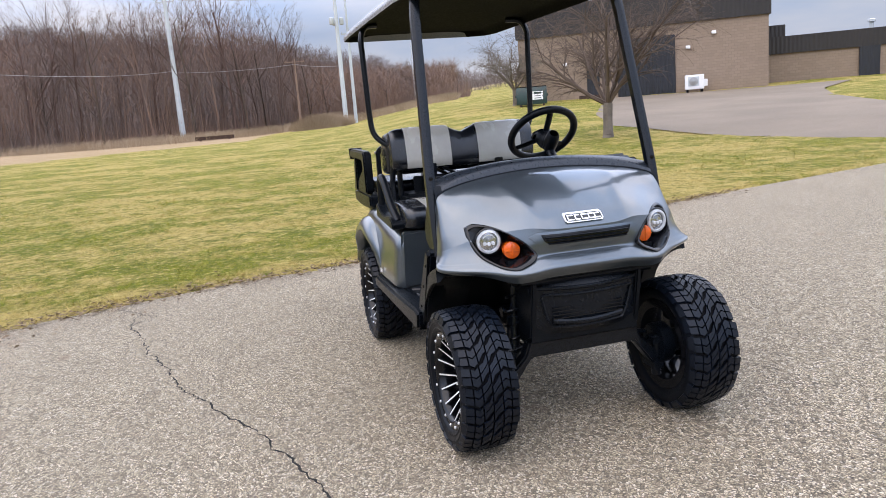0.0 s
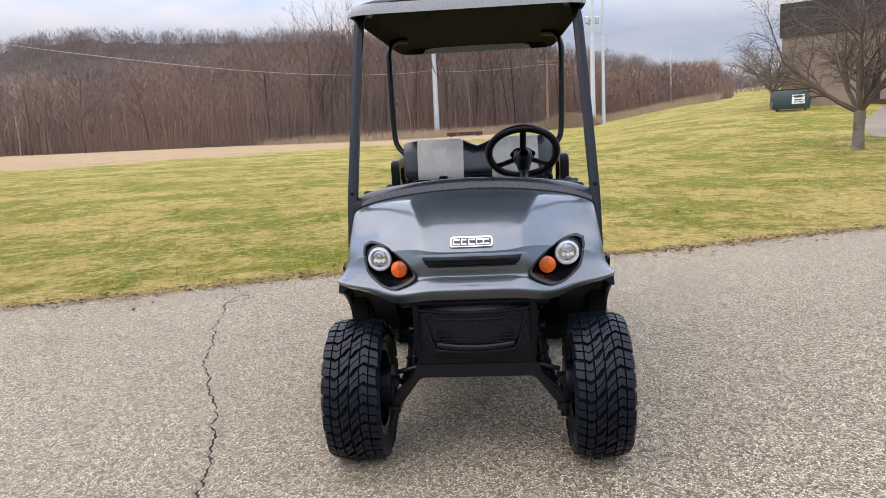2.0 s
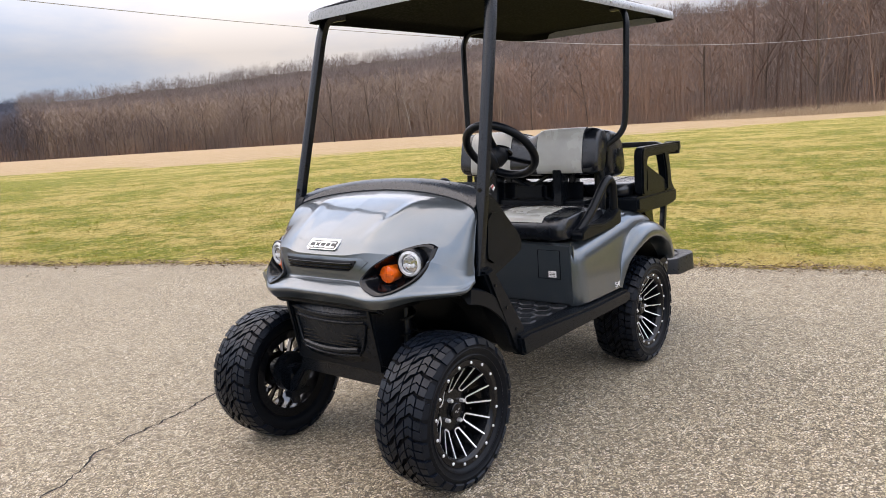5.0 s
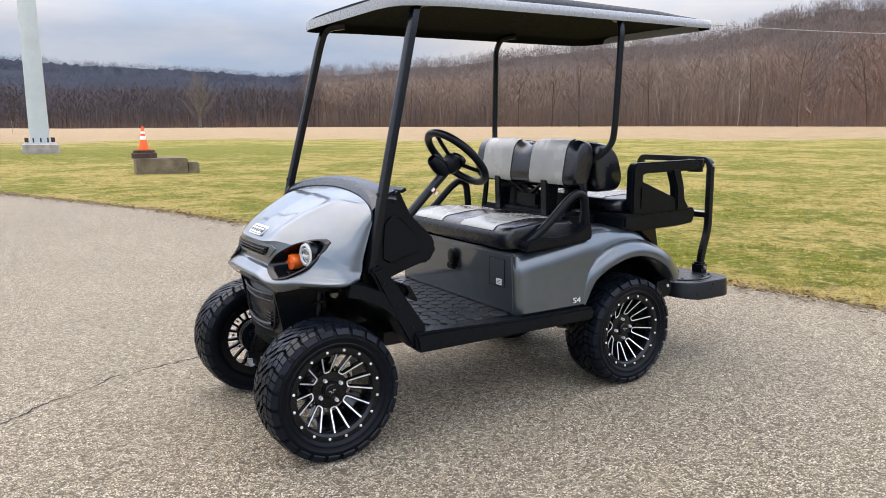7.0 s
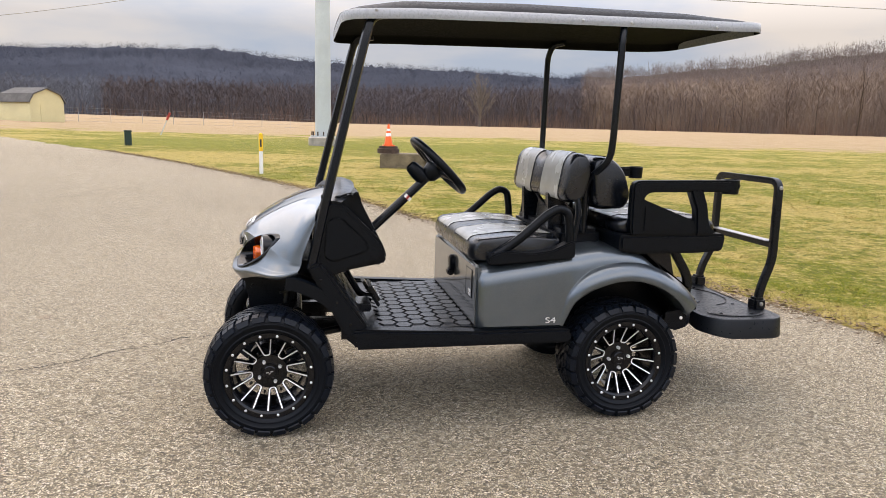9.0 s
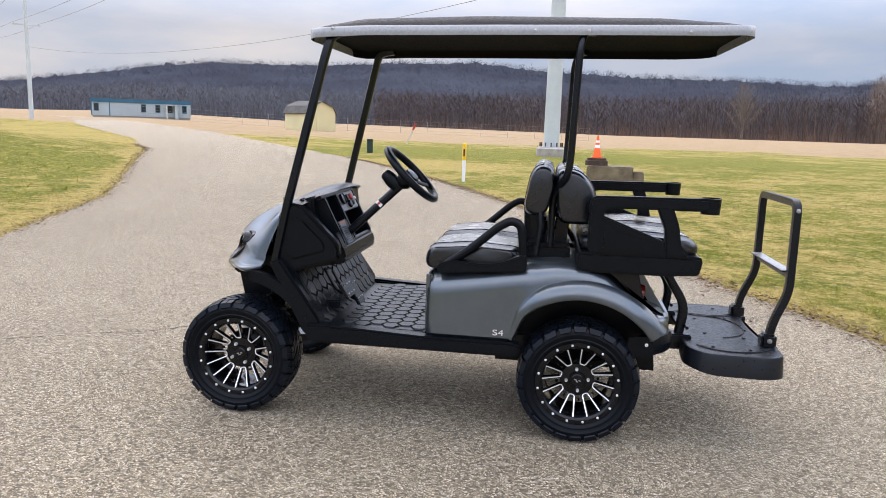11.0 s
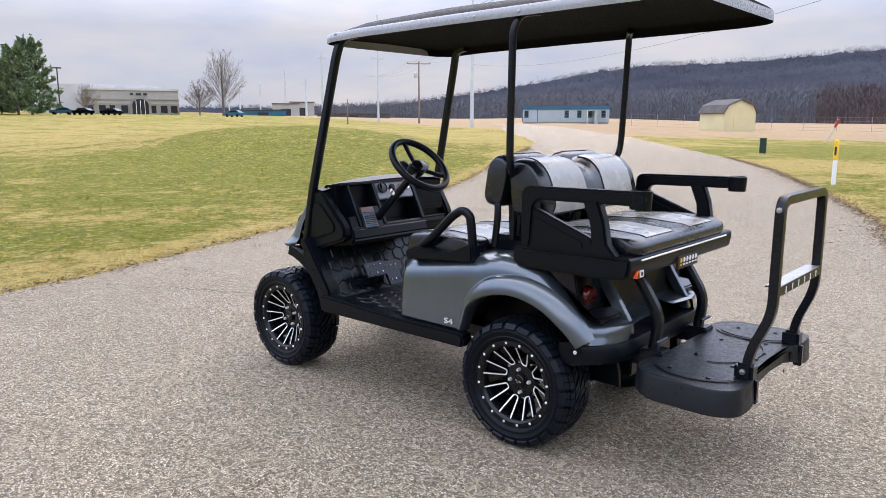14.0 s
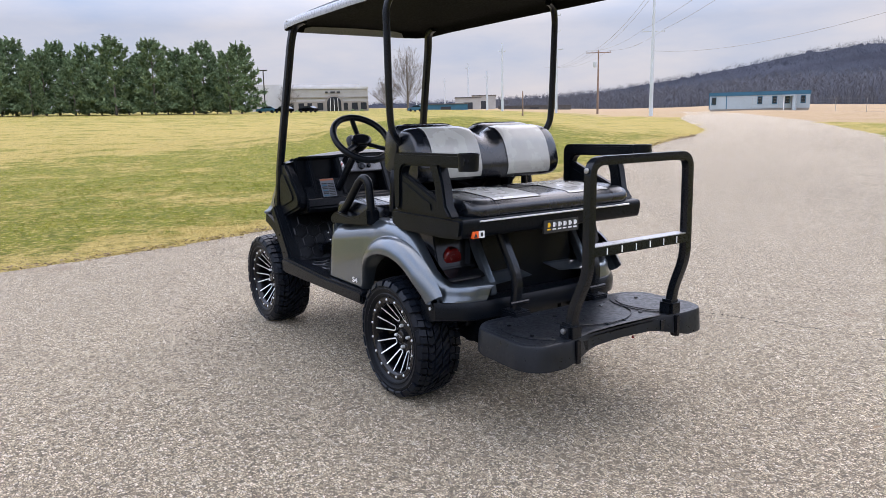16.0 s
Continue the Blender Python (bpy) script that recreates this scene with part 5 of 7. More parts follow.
for k, (a, d, h) in enumerate(((-39.8, 190, 17), (-38.5, 230, 12), (-36.9, 300, 18), (-35.0, 380, 16), (-33.5, 430, 15), (-32.7, 520, 13))):
    utility_pole("grey_pole", "far thin grey utility pole in the haze", -1.7 + d * math.cos(radians(a)), 3.5 + d * math.sin(radians(a)), h, .22 + .0006 * d, GALV, arms=((h - 2, 2.0),), turn=45)


lot_lamp = thing("street_lamp", "thin dark car park lamp post with a flat head", "street lamp", on_land(163, -61.5, 60))
part("pole", Geo().tube([(0, 0, -.3), (0, 0, 9.6)], .13, 8), BROWN_METAL, lot_lamp)
part("head", Geo().box((-.9, -.25, 9.6), (.9, .25, 9.85)), BROWN_METAL, lot_lamp, bevel=0.04)


def wire(points, sag):
    """A hanging cable between two points."""
    a, b = (Vector(p) for p in points)
    path = [a.lerp(b, t) - Vector((0, 0, sag * 4 * t * (1 - t))) for t in (i / 24 for i in range(25))]
    tagged(part("power_line", Geo().tube(path, 0.022, 5), WIRE), "thin grey overhead cable between utility poles", "cable", "overhead cables")


wire(((-107, -8.9, 10.6), (-.6, -37.2, 9.4)), 2.6)
wire(((-.6, -36.6, 9.4), (61.7, -76.5, 9.6)), 2.0)
wire(((-107, -8.6, 10.4), (-103, 7.8, 10.3)), .3)
wire(((-103, 7.8, 10.3), (-101, 14, 9.6)), .2)
for dy, z in ((-1.2, 20.5), (0, 21.2), (1.2, 20.5)):
    wire(((-107 + .3 * dy, -8.6 + dy, z), (-101 + .3 * dy, 14 + dy, z - 1)), .6)
for k, z in ((-1.4, 12.3), (1.4, 12.3), (0, 16.9), (.6, 16.9)):
    wire(((61.7 + k * .6, -76.5 + k * .78, z), (-.6 + k, -36.9, 24)), 2.2)
    wire(((61.7 + k * .6, -76.5 + k * .78, z), (91.2 + k * .9, -97.3 + k, 12.9)), .8)
    wire(((91.2 + k, -97.3 + k, 12.9), (150 + k, -140 + k, 15)), 1.2)


def boundary_fence():
    f = thing("chain_link_fence", "long low galvanised chain-link fence across the field", "fence", on_land(10, -103))
    ends = [(-16, -4), (52, 3)]
    post = None
    for i in range(18):
        t = i / 17
        x = ends[0][0] + (ends[1][0] - ends[0][0]) * t
        y = ends[0][1] + (ends[1][1] - ends[0][1]) * t
        z = float(height(10 + x, -103 + y) - height(10, -103))
        g = Geo().tube([(0, 0, -.2), (0, 0, 1.9)], .03, 6)
        post = part("post", g, FENCE_GREY, f, at=pose(x, y, z)) if post is None else again(post, f, pose(x, y, z))
    for h in (.1, .5, .9, 1.35, 1.85):
        part("rail", Geo().tube([(x, ends[0][1] + (ends[1][1] - ends[0][1]) * (x - ends[0][0]) / 68, float(height(10 + x, -103) - height(10, -103)) + h) for x in np.linspace(ends[0][0], ends[1][0], 12)], .012, 4), FENCE_GREY, f)


boundary_fence()


def traffic_cone():
    """An old concrete block with a rusty iron ring, and the cone that stands on it."""
    z = float(height(-2.3, -18.9))
    b = thing("concrete_block", "low stained concrete block in the grass", "concrete block", pose(-2.45, -18.9, z, 0, 0, -6))
    part("slab", Geo().box((-.68, -.6, -.1), (.68, .6, .46)), OLD_CONCRETE, b, bevel=0.03)
    part("slab", Geo().box((-1.0, -.2, -.1), (-.66, .5, .33)), OLD_CONCRETE, b, bevel=0.04)
    r = thing("iron_ring", "rusty iron manhole ring on the concrete block", "manhole ring", pose(-2.02, -18.85, z + .46))
    part("ring", Geo().lathe([(.26, 0), (.34, 0), (.34, .14), (.29, .15), (.29, .22), (.02, .22)], 28).moved(pose(0, 0, 0, 90, 0, 0)), RUST, r)
    c = thing("traffic_cone", "orange traffic cone with white reflective bands", "traffic cone", pose(-2.02, -18.85, z + .68))
    part("base", Geo().box((-.18, -.18, 0), (.18, .18, .035)), ORANGE, c, bevel=0.01)
    for nm, z0, z1, mt in (("body", .035, .30, ORANGE), ("band", .30, .40, WHITE), ("body", .40, .46, ORANGE), ("band", .46, .53, WHITE), ("tip", .53, .68, ORANGE)):
        ra, rb = .135 - .16 * z0, .135 - .16 * z1
        part(nm, Geo().lathe([(ra, z0), (rb, z1)] + ([(.02, z1)] if nm == "tip" else []), 24).moved(pose(0, 0, 0, 90, 0, 0)), mt, c)


traffic_cone()


def marker_post():
    p = thing("marker_post", "white plastic marker post with a yellow top", "marker post", on_land(1.65, -15.5) @ Matrix.Scale(1.07, 4))
    part("shaft", Geo().lathe([(.045, -.1), (.045, .56)], 16).moved(pose(0, 0, 0, 90, 0, 0)), WHITE, p)
    part("sleeve", Geo().lathe([(.05, .56), (.05, .93), (.045, .97), (.02, .99), (.001, .99)], 16).moved(pose(0, 0, 0, 90, 0, 0)), YELLOW, p, "yellow domed sleeve")
    part("warning_bar", Geo().box((-.02, .046, .66), (.02, .053, .84)), BLACK_PRINT, p)
    g = thing("cable_pedestal", "small green cable pedestal in the grass", "pedestal", on_land(8.25, -31.3, 20))
    part("case", Geo().box((-.14, -.12, -.1), (.14, .12, .62)), GREEN_BOX, g, bevel=0.02)
    part("cap", Geo().box((-.16, -.14, .62), (.16, .14, .70)), GREEN_BOX, g, bevel=0.02)
    s = thing("leaning_marker", "thin leaning grey rod with a red head", "marker", on_land(10.2, -50))
    part("rod", Geo().tube([(0, 0, -.1), (-.55, 0, 1.15)], .03, 8), GALV, s)
    part("head", Geo().tube([(-.5, 0, 1.05), (-.72, 0, 1.55)], .085, 8), RED_PAINT, s, "dull red head")
    # Unidentified low dark shape at the woods' foot, given a trough's form.
    k = thing("dark_trough_shape", "low long dark thing before the woods, shaped as a trough", "trough", on_land(-96, -4.0, 85))
    part("tray", Geo().prism([(-.5, .15), (.5, .15), (.6, .6), (.5, .6), (.42, .25), (-.42, .25), (-.5, .6), (-.6, .6)], "x", -2.4, 2.4), RUST, k)
    for x in (-1.8, 1.8):
        part("leg", Geo().box((x - .1, -.5, -.1), (x + .1, .5, .2)), RUST, k)


marker_post()


# ---- golf car ----
cart = thing("golf_car", "lifted charcoal metallic four-seat golf car with off-road tyres", "golf cart")


def both(name, geo, material, label="", bevel=0.0, sharp=38, parent=None):
    """A part on the left side and its mirror image on the right."""
    a = part(name, geo, material, parent or cart, label, bevel, sharp)
    b = part(name, geo.mirrored(), material, parent or cart, label, bevel, sharp)
    return a, b


def patch(grid, nu, nv):
    """A smooth surface through a grid of control points."""
    G = np.array(grid, float)

    def along(A, n):
        k = len(A)
        E = np.concatenate([2 * A[:1] - A[1:2], A, 2 * A[-1:] - A[-2:-1]])
        out = []
        for t in np.linspace(0, k - 1, n):
            i = min(int(t), k - 2)
            u = t - i
            p0, p1, p2, p3 = E[i], E[i + 1], E[i + 2], E[i + 3]
            out.append(0.5 * (2 * p1 + (p2 - p0) * u + (2 * p0 - 5 * p1 + 4 * p2 - p3) * u * u + (3 * p1 - p0 - 3 * p2 + p3) * u ** 3))
        return np.array(out)

    R = along(G, nu)
    return np.stack([along(row, nv) for row in R])


# the front cowl: rows from the windscreen line down to the lip, columns from the middle to the left side and back along it
HOOD = [
    [(.550, 0, 1.052), (.556, .15, 1.047), (.570, .29, 1.034), (.592, .41, 1.014), (.612, .490, .985), (.618, .505, .945)],
    [(.660, 0, 1.026), (.660, .15, 1.021), (.660, .275, 1.012), (.655, .40, .985), (.655, .492, .945), (.640, .512, .890)],
    [(.780, 0, .974), (.778, .145, .970), (.765, .255, .962), (.735, .39, .925), (.700, .497, .880), (.660, .520, .840)],
    [(.890, 0, .908), (.884, .135, .906), (.862, .24, .904), (.800, .385, .878), (.735, .503, .830), (.675, .525, .795)],
    [(.952, 0, .848), (.947, .13, .850), (.915, .235, .858), (.842, .39, .835), (.752, .510, .785), (.680, .530, .765)],
]
LIP = [
    [(.952, 0, .848), (.947, .13, .850), (.915, .235, .858), (.842, .39, .835), (.752, .510, .785), (.680, .530, .765)],
    [(.955, 0, .800), (.952, .13, .800), (.930, .235, .800), (.868, .375, .790), (.770, .512, .762), (.685, .532, .752)],
    [(.944, 0, .758), (.943, .14, .758), (.936, .235, .754), (.893, .37, .752), (.785, .525, .738), (.690, .536, .742)],
    [(.962, 0, .744), (.961, .145, .744), (.952, .252, .737), (.900, .376, .738), (.789, .532, .731), (.692, .537, .739)],
    [(.980, 0, .730), (.979, .148, .730), (.968, .262, .720), (.907, .382, .724), (.793, .538, .724), (.694, .539, .737)],
    [(.998, 0, .716), (.996, .15, .715), (.984, .272, .703), (.914, .388, .709), (.797, .545, .718), (.695, .540, .735)],
    [(.996, 0, .702), (.994, .15, .701), (.978, .285, .688), (.902, .40, .699), (.790, .548, .708), (.695, .541, .728)],
    [(.972, 0, .672), (.970, .16, .671), (.952, .292, .660), (.880, .402, .686), (.778, .540, .700), (.690, .535, .722)],
]


def mirror_rows(S):
    return [[tuple(p * np.array([1, -1, 1])) for p in row[:0:-1]] + [tuple(p) for p in row] for row in S]


hood_surface = patch(HOOD, 90, 90)
# two soft creases run down the bonnet either side of the badge
for row in hood_surface:
    for p in row:
        c = 0.268 - 0.30 * (p[0] - 0.62) if p[0] < 0.9 else 0.18
        p[2] += 0.0045 * math.exp(-((p[1] - c) / 0.028) ** 2) * min(1, max(0, (p[0] - .62) / .06)) * min(1, max(0, (.93 - p[0]) / .08))
lip_surface = patch(LIP, 90, 90)
LAMP = [(.430, .862), (.405, .876), (.362, .872), (.310, .852), (.252, .810), (.214, .764), (.236, .742), (.298, .716), (.350, .728), (.408, .765), (.432, .825)]


def holed(rows):
    """The surface with an opening for each headlight."""
    g = Geo().loft(mirror_rows(rows)[::-1])
    V = np.array(g.v)
    mid = np.array([V[list(f)].mean(0) for f in g.f])
    shut = ~inside(np.abs(mid[:, 1]), mid[:, 2], [(.335 + (y - .335) * .99, .808 + (z - .808) * .99) for y, z in LAMP]) | (mid[:, 0] < .74)
    g.f = [f for f, k in zip(g.f, shut) if k]
    return g


part("hood", holed(hood_surface), PAINT, cart, "charcoal metallic bonnet", sharp=60)
part("front_fascia", holed(lip_surface), PAINT, cart, "charcoal metallic bumper lip", sharp=34)
part("seam", Geo().tube([Vector(p) + Vector((0, 0, .001)) for p in mirror_rows(hood_surface)[0]], .004, 6), BLACK_PLASTIC, cart)
FACE = np.concatenate([S.reshape(-1, 3) for S in (patch(HOOD, 120, 120), patch(LIP, 120, 120))])


def front_x(y, z, soft=.012):
    """Where the cowl's face lies for a given width and height, smoothed."""
    q = (FACE[:, 1] - abs(y)) ** 2 + (FACE[:, 2] - z) ** 2
    w = np.exp(-(q - q.min()) / (2 * soft * soft))
    return float((FACE[:, 0] * w).sum() / w.sum())


def face_plate(outline, lift, thick, cols=7, soft=.012):
    """A plate that follows the cowl's face, from an outline in (y, z)."""
    cy, cz = (sum(p[k] for p in outline) / len(outline) for k in (0, 1))
    pts = []
    for (ay, az), (by, bz) in zip(outline, outline[1:] + outline[:1]):
        pts += [(ay + (by - ay) * t / 4, az + (bz - az) * t / 4) for t in range(4)]
    rings = []
    for k in range(cols + 1):
        s = 1 - k / cols
        rings.append([(front_x(cy + (y - cy) * s, cz + (z - cz) * s, soft) + lift, cy + (y - cy) * s, cz + (z - cz) * s) for y, z in pts])
    back = [[(x - thick, y, z) for x, y, z in rings[0]]]
    return Geo().loft(back + rings, ring=True)


def lamp_bowl():
    """Headlight surround: a raised rim and a recessed, forward-facing bowl."""
    P = [p[:2] for p in bend([(y, z, 0) for y, z in LAMP + LAMP[:1]], .02, 3)]
    cy, cz = .335, .808
    rows = []
    for s, lift, flat in ((1.09, -.014, 0), (1.08, .005, 0), (1.04, .010, 0), (.965, .009, 0), (.93, -.008, .1), (.89, -.036, .4), (.6, -.052, .8), (.02, -.054, 1)):
        rows.append([(front_x(cy + (y - cy) * s, cz + (z - cz) * s, .02) * (1 - flat) + flat * (.868 - .35 * (y - cy) * s) + lift, cy + (y - cy) * s, cz + (z - cz) * s) for y, z in P])
    return Geo().loft(rows, ring=True)


for side in (1, -1):
    g = lamp_bowl()
    bezel = part("lamp_bezel", g if side > 0 else g.mirrored(), GLOSS_BLACK, cart, "gloss black headlight surround", sharp=50)
    turn = pose(.818, side * .360, .815, 0, 0, -90 + side * 9)
    lamp = part("headlight", Geo().lathe([(.048, -.05), (.055, .01), (.055, .030), (.051, .034), (.048, .030)], 40).moved(turn), GLOSS_BLACK, cart, "round clear LED headlight")
    part("lens_ring", Geo().lathe([(.049, .028), (.045, .036), (.037, .038), (.034, .030)], 40).moved(turn), LAMP_GLASS, lamp)
    part("lens", Geo().lathe([(.037, .027), (.02, .031), (.001, .033)], 32).moved(turn), LAMP_DARK, lamp)
    for dx, dz in ((-.016, -.006), (0, -.008), (.016, -.006)):
        part("emitter", Geo().lathe([(.0080, .030), (.0075, .039), (.001, .040)], 12).moved(turn @ pose(dx, 0, dz)), LAMP_GLASS, lamp)
    part("brow", Geo().tube([(.022 * math.cos(t), .034, .010 + .016 * math.sin(t)) for t in np.linspace(.3, 2.84, 9)], .002, 6).moved(turn), LAMP_GLASS, lamp)
    sturn = pose(.868, side * .284, .777, 0, 0, -90 + side * 5)
    signal = part("turn_signal", Geo().lathe([(.030, -.04), (.034, .008), (.032, .018), (.018, .023), (.001, .024)], 32).moved(sturn), AMBER, cart, "round amber turn signal")
    part("cross_rib", Geo().box((-.002, .018, -.029), (.002, .027, .029)).box((-.029, .018, -.002), (.029, .027, .002)).moved(sturn), AMBER, signal)

surround = [(-.232, .826), (-.20, .840), (0, .843), (.20, .840), (.232, .826), (.196, .790), (.16, .779), (0, .779), (-.16, .779), (-.196, .790)]
part("grille_surround", face_plate(surround, .004, .03, 9), PAINT, cart, "charcoal painted band round the grille", sharp=50)
# grille slot and the plain badge above it
grille_hole = face_plate([(-.188, .832), (.188, .832), (.176, .806), (.158, .794), (-.158, .794), (-.176, .806)], .009, .02)
grille = part("grille", grille_hole, GLOSS_BLACK, cart, "narrow black grille slot", sharp=50)
for k in range(3):
    part("grille_bar", Geo().tube([(front_x(y, .797 + .012 * k) + .013, y, .797 + .012 * k) for y in np.linspace(-.165 - .004 * k, .165 + .004 * k, 13)], .0032, 6), BLACK_PLASTIC, grille)
badge_outline = [(-.074, .900), (-.080, .894), (-.080, .872), (-.074, .866), (.074, .866), (.080, .872), (.080, .894), (.074, .900)]
badge = part("badge", face_plate(badge_outline, .008, .012), CHROME, cart, "silver rounded badge plate", sharp=50)
part("badge_field", face_plate([(y * .93, .883 + (z - .883) * .72) for y, z in badge_outline], .0105, .006), BLACK_PRINT, badge, sharp=50)
for y, w in ((-.056, .013), (-.028, .010), (.002, .013), (.031, .013), (.056, .012)):
    for dz in (-.0075, .0075):
        part("badge_bar", face_plate([(y - w, .883 + dz + .0022), (y + w, .883 + dz + .0022), (y + w, .883 + dz - .0022), (y - w, .883 + dz - .0022)], .0125, .004, 1), CHROME, badge)
    part("badge_bar", face_plate([(y - w, .8925), (y - w + .004, .8925), (y - w + .004, .8735), (y - w, .8735)], .0128, .004, 1), CHROME, badge)

# black lower bumper and the axle beam
low = []
for z, w, x in ((.640, .235, .930), (.612, .240, .948), (.585, .236, .945), (.52, .222, .936), (.465, .212, .930), (.43, .205, .915), (.402, .190, .880)):
    low.append([(x - .10 * (y / .235) ** 2 * .35, y, z - .012 * (1 - (y / w) ** 2) * 0) for y in np.linspace(-w, w, 17)])
bumper = part("lower_bumper", Geo().loft(low).loft([[(.70, p[1], p[2]) for p in r] for r in low][::-1]).loft([low[0], [(.70, p[1], p[2]) for p in low[0]]]), SATIN_BLACK, cart, "black moulded lower bumper", sharp=30)
def on_bumper(y, z):
    return (.949 - (.588 - z) * .08 - .035 * (y / .235) ** 2, y, z)


rim = [(-.186, .592), (-.09, .588), (0, .587), (.09, .588), (.186, .592), (.193, .585), (.172, .500), (.150, .462), (.07, .456), (0, .455), (-.07, .456), (-.150, .462), (-.172, .500), (-.193, .585)]
part("bumper_rim", Geo().tube([on_bumper(y, z) for y, z in rim], .0055, 8, close=True), SATIN_BLACK, bumper)
for z, w, r in ((.624, .215, .008), (.484, .148, .011)):
    part("bumper_rib", Geo().tube([(.945 - (.588 - z) * .08 - .035 * (y / .235) ** 2 + .004, y, z + .01 * (1 - (y / w) ** 2) * -1) for y in np.linspace(-w, w, 15)], r, 8), SATIN_BLACK, bumper)
for k in range(5):
    part("bumper_vent", Geo().box((.905, -.15, .478 + k * .014), (.934, .15, .482 + k * .014)), GLOSS_BLACK, bumper)
for s in (-1, 1):
    part("bumper_side", Geo().prism([(.72, .66), (.945, .66), (.935, .60), (.90, .42), (.82, .38), (.70, .40)], "y", s * .225 - .012, s * .225 + .012), BLACK_PLASTIC, bumper, bevel=0.006)
part("front_chin", Geo().prism([(.70, .70), (.965, .690), (.955, .655), (.92, .63), (.70, .63)], "y", -.29, .29), BLACK_PLASTIC, cart, bevel=0.01)
part("axle_beam", Geo().prism([(-.235, .400), (.235, .400), (.255, .345), (.34, .262), (.34, .205), (.30, .235), (.225, .335), (-.225, .335), (-.30, .235), (-.34, .205), (-.34, .262), (-.255, .345)], "x", .825, .885), STEEL_BLACK, cart, "black steel front axle beam", bevel=0.008)
for s in (-1, 1):
    part("spindle", Geo().tube([(.85, s * .345, .16), (.85, s * .345, .335)], .020, 10).box((.80, s * .33 - .02, .20), (.90, s * .33 + .02, .225)).box((.82, s * .345 - .03, .30), (.88, s * .345 + .03, .33)), STEEL_BLACK, cart)
    part("shock_absorber", Geo().tube([(.78, s * .27, .30), (.76, s * .25, .48)], .028, 12).tube([(.76, s * .25, .46), (.74, s * .23, .66)], .015, 10), STEEL_BLACK, cart)
    spring = [(.77 - .03 * t + .036 * math.cos(28 * t), s * (.26 - .03 * t) + .036 * math.sin(28 * t), .34 + .26 * t) for t in np.linspace(0, 1, 80)]
    part("coil_spring", Geo().tube(spring, .006, 6), STEEL_BLACK, cart)
    part("tie_rod", Geo().tube([(.80, s * .15, .375), (.80, s * .33, .335)], .010, 8), STEEL_BLACK, cart)
    part("brake_hub", Geo().lathe([(.02, 0), (.085, 0), (.085, .05), (.05, .07), (.05, .12)], 24).moved(pose(.835, s * .345 if s > 0 else -.345, .292, 0, 0, 0 if s > 0 else 180)), STEEL_BLACK, cart)
for s in (-1, 1):
    part("frame_rail", Geo().box((.40, s * .17 - .03, .37), (.84, s * .17 + .03, .43)), STEEL_BLACK, cart, bevel=0.006)
    part("lift_arm", Geo().tube(bend([(.83, s * .30, .30), (.62, s * .26, .375), (.45, s * .24, .40)], .06), .018, 8), STEEL_BLACK, cart)
part("steering_rack", Geo().tube([(.70, -.28, .49), (.70, .28, .49)], .022, 10), STEEL_BLACK, cart)
part("steering_box", Geo().box((.72, -.08, .36), (.84, .10, .47)), STEEL_BLACK, cart, bevel=0.01)
part("exhaust_can", Geo().lathe([(.010, 0), (.0135, 0), (.0135, .085), (.010, .085)], 16).moved(pose(.80, .215, .440, 90, 0, 0)), CHROME, cart, "short bright metal tube")
part("chassis", Geo().box((-1.12, -.30, .36), (.46, .30, .43)).box((-1.12, .30, .37), (.50, .36, .43)).box((-1.12, -.36, .37), (.50, -.30, .43)), STEEL_BLACK, cart)
part("wheel_well", Geo().box((.57, -.31, .66), (.90, .31, .74)).box((.775, -.23, .40), (.90, .23, .66)).box((.60, -.12, .58), (.72, .12, .66)), BLACK_PLASTIC, cart)

# black flares round the front wheels
for s in (1, -1):
    rows = []
    for t in np.linspace(radians(104), radians(163), 22):
        k = .385 + .03 * abs(math.sin(t - 1.57))
        cx, cz = .845 + k * math.cos(t), .300 + k * math.sin(t)
        ox, oz = math.cos(t), math.sin(t)
        rows.append([(cx + ox * .020, s * .36, cz + oz * .020), (cx + ox * .026, s * .515, cz + oz * .026), (cx + ox * .040, s * .536, cz + oz * .040), (cx + ox * .032, s * .556, cz + oz * .032),
                     (cx - ox * .020, s * .558, cz - oz * .020), (cx - ox * .020, s * .546, cz - oz * .020), (cx, s * .525, cz), (cx, s * .36, cz)])
    part("fender_flare", Geo().loft(rows if s < 0 else [r[::-1] for r in rows], ring=True, caps=True), BLACK_PLASTIC, cart, "black plastic front wheel flare", sharp=30)

# rockers, floor and toe board
both("rocker_panel", Geo().prism([(.45, .385), (.47, .47), (.40, .475), (-.10, .452), (-.53, .452), (-.555, .435), (-.545, .384)], "y", .505, .585), BLACK_PLASTIC, "black rocker panel", bevel=0.012)
both("lower_pillar", Geo().prism([(.655, .755), (.60, .775), (.405, .50), (.385, .42), (.44, .385), (.49, .43)], "y", .470, .560), BLACK_PLASTIC, "black lower windscreen pillar", bevel=0.012)
for s in (1, -1):
    for x, z in ((.60, .70), (.53, .60), (.47, .50)):
        part("pillar_bolt", Geo().lathe([(.006, 0), (.006, .005), (.001, .006)], 10).moved(pose(x, s * .560, z, 0, 0, 0 if s > 0 else 180)), GLOSS_BLACK, cart)
part("floor_pan", Geo().prism([(-.12, .42), (.40, .42), (.60, .75), (.57, .765), (.385, .452), (-.12, .452)], "y", -.51, .51), BLACK_PLASTIC, cart, bevel=0.004)


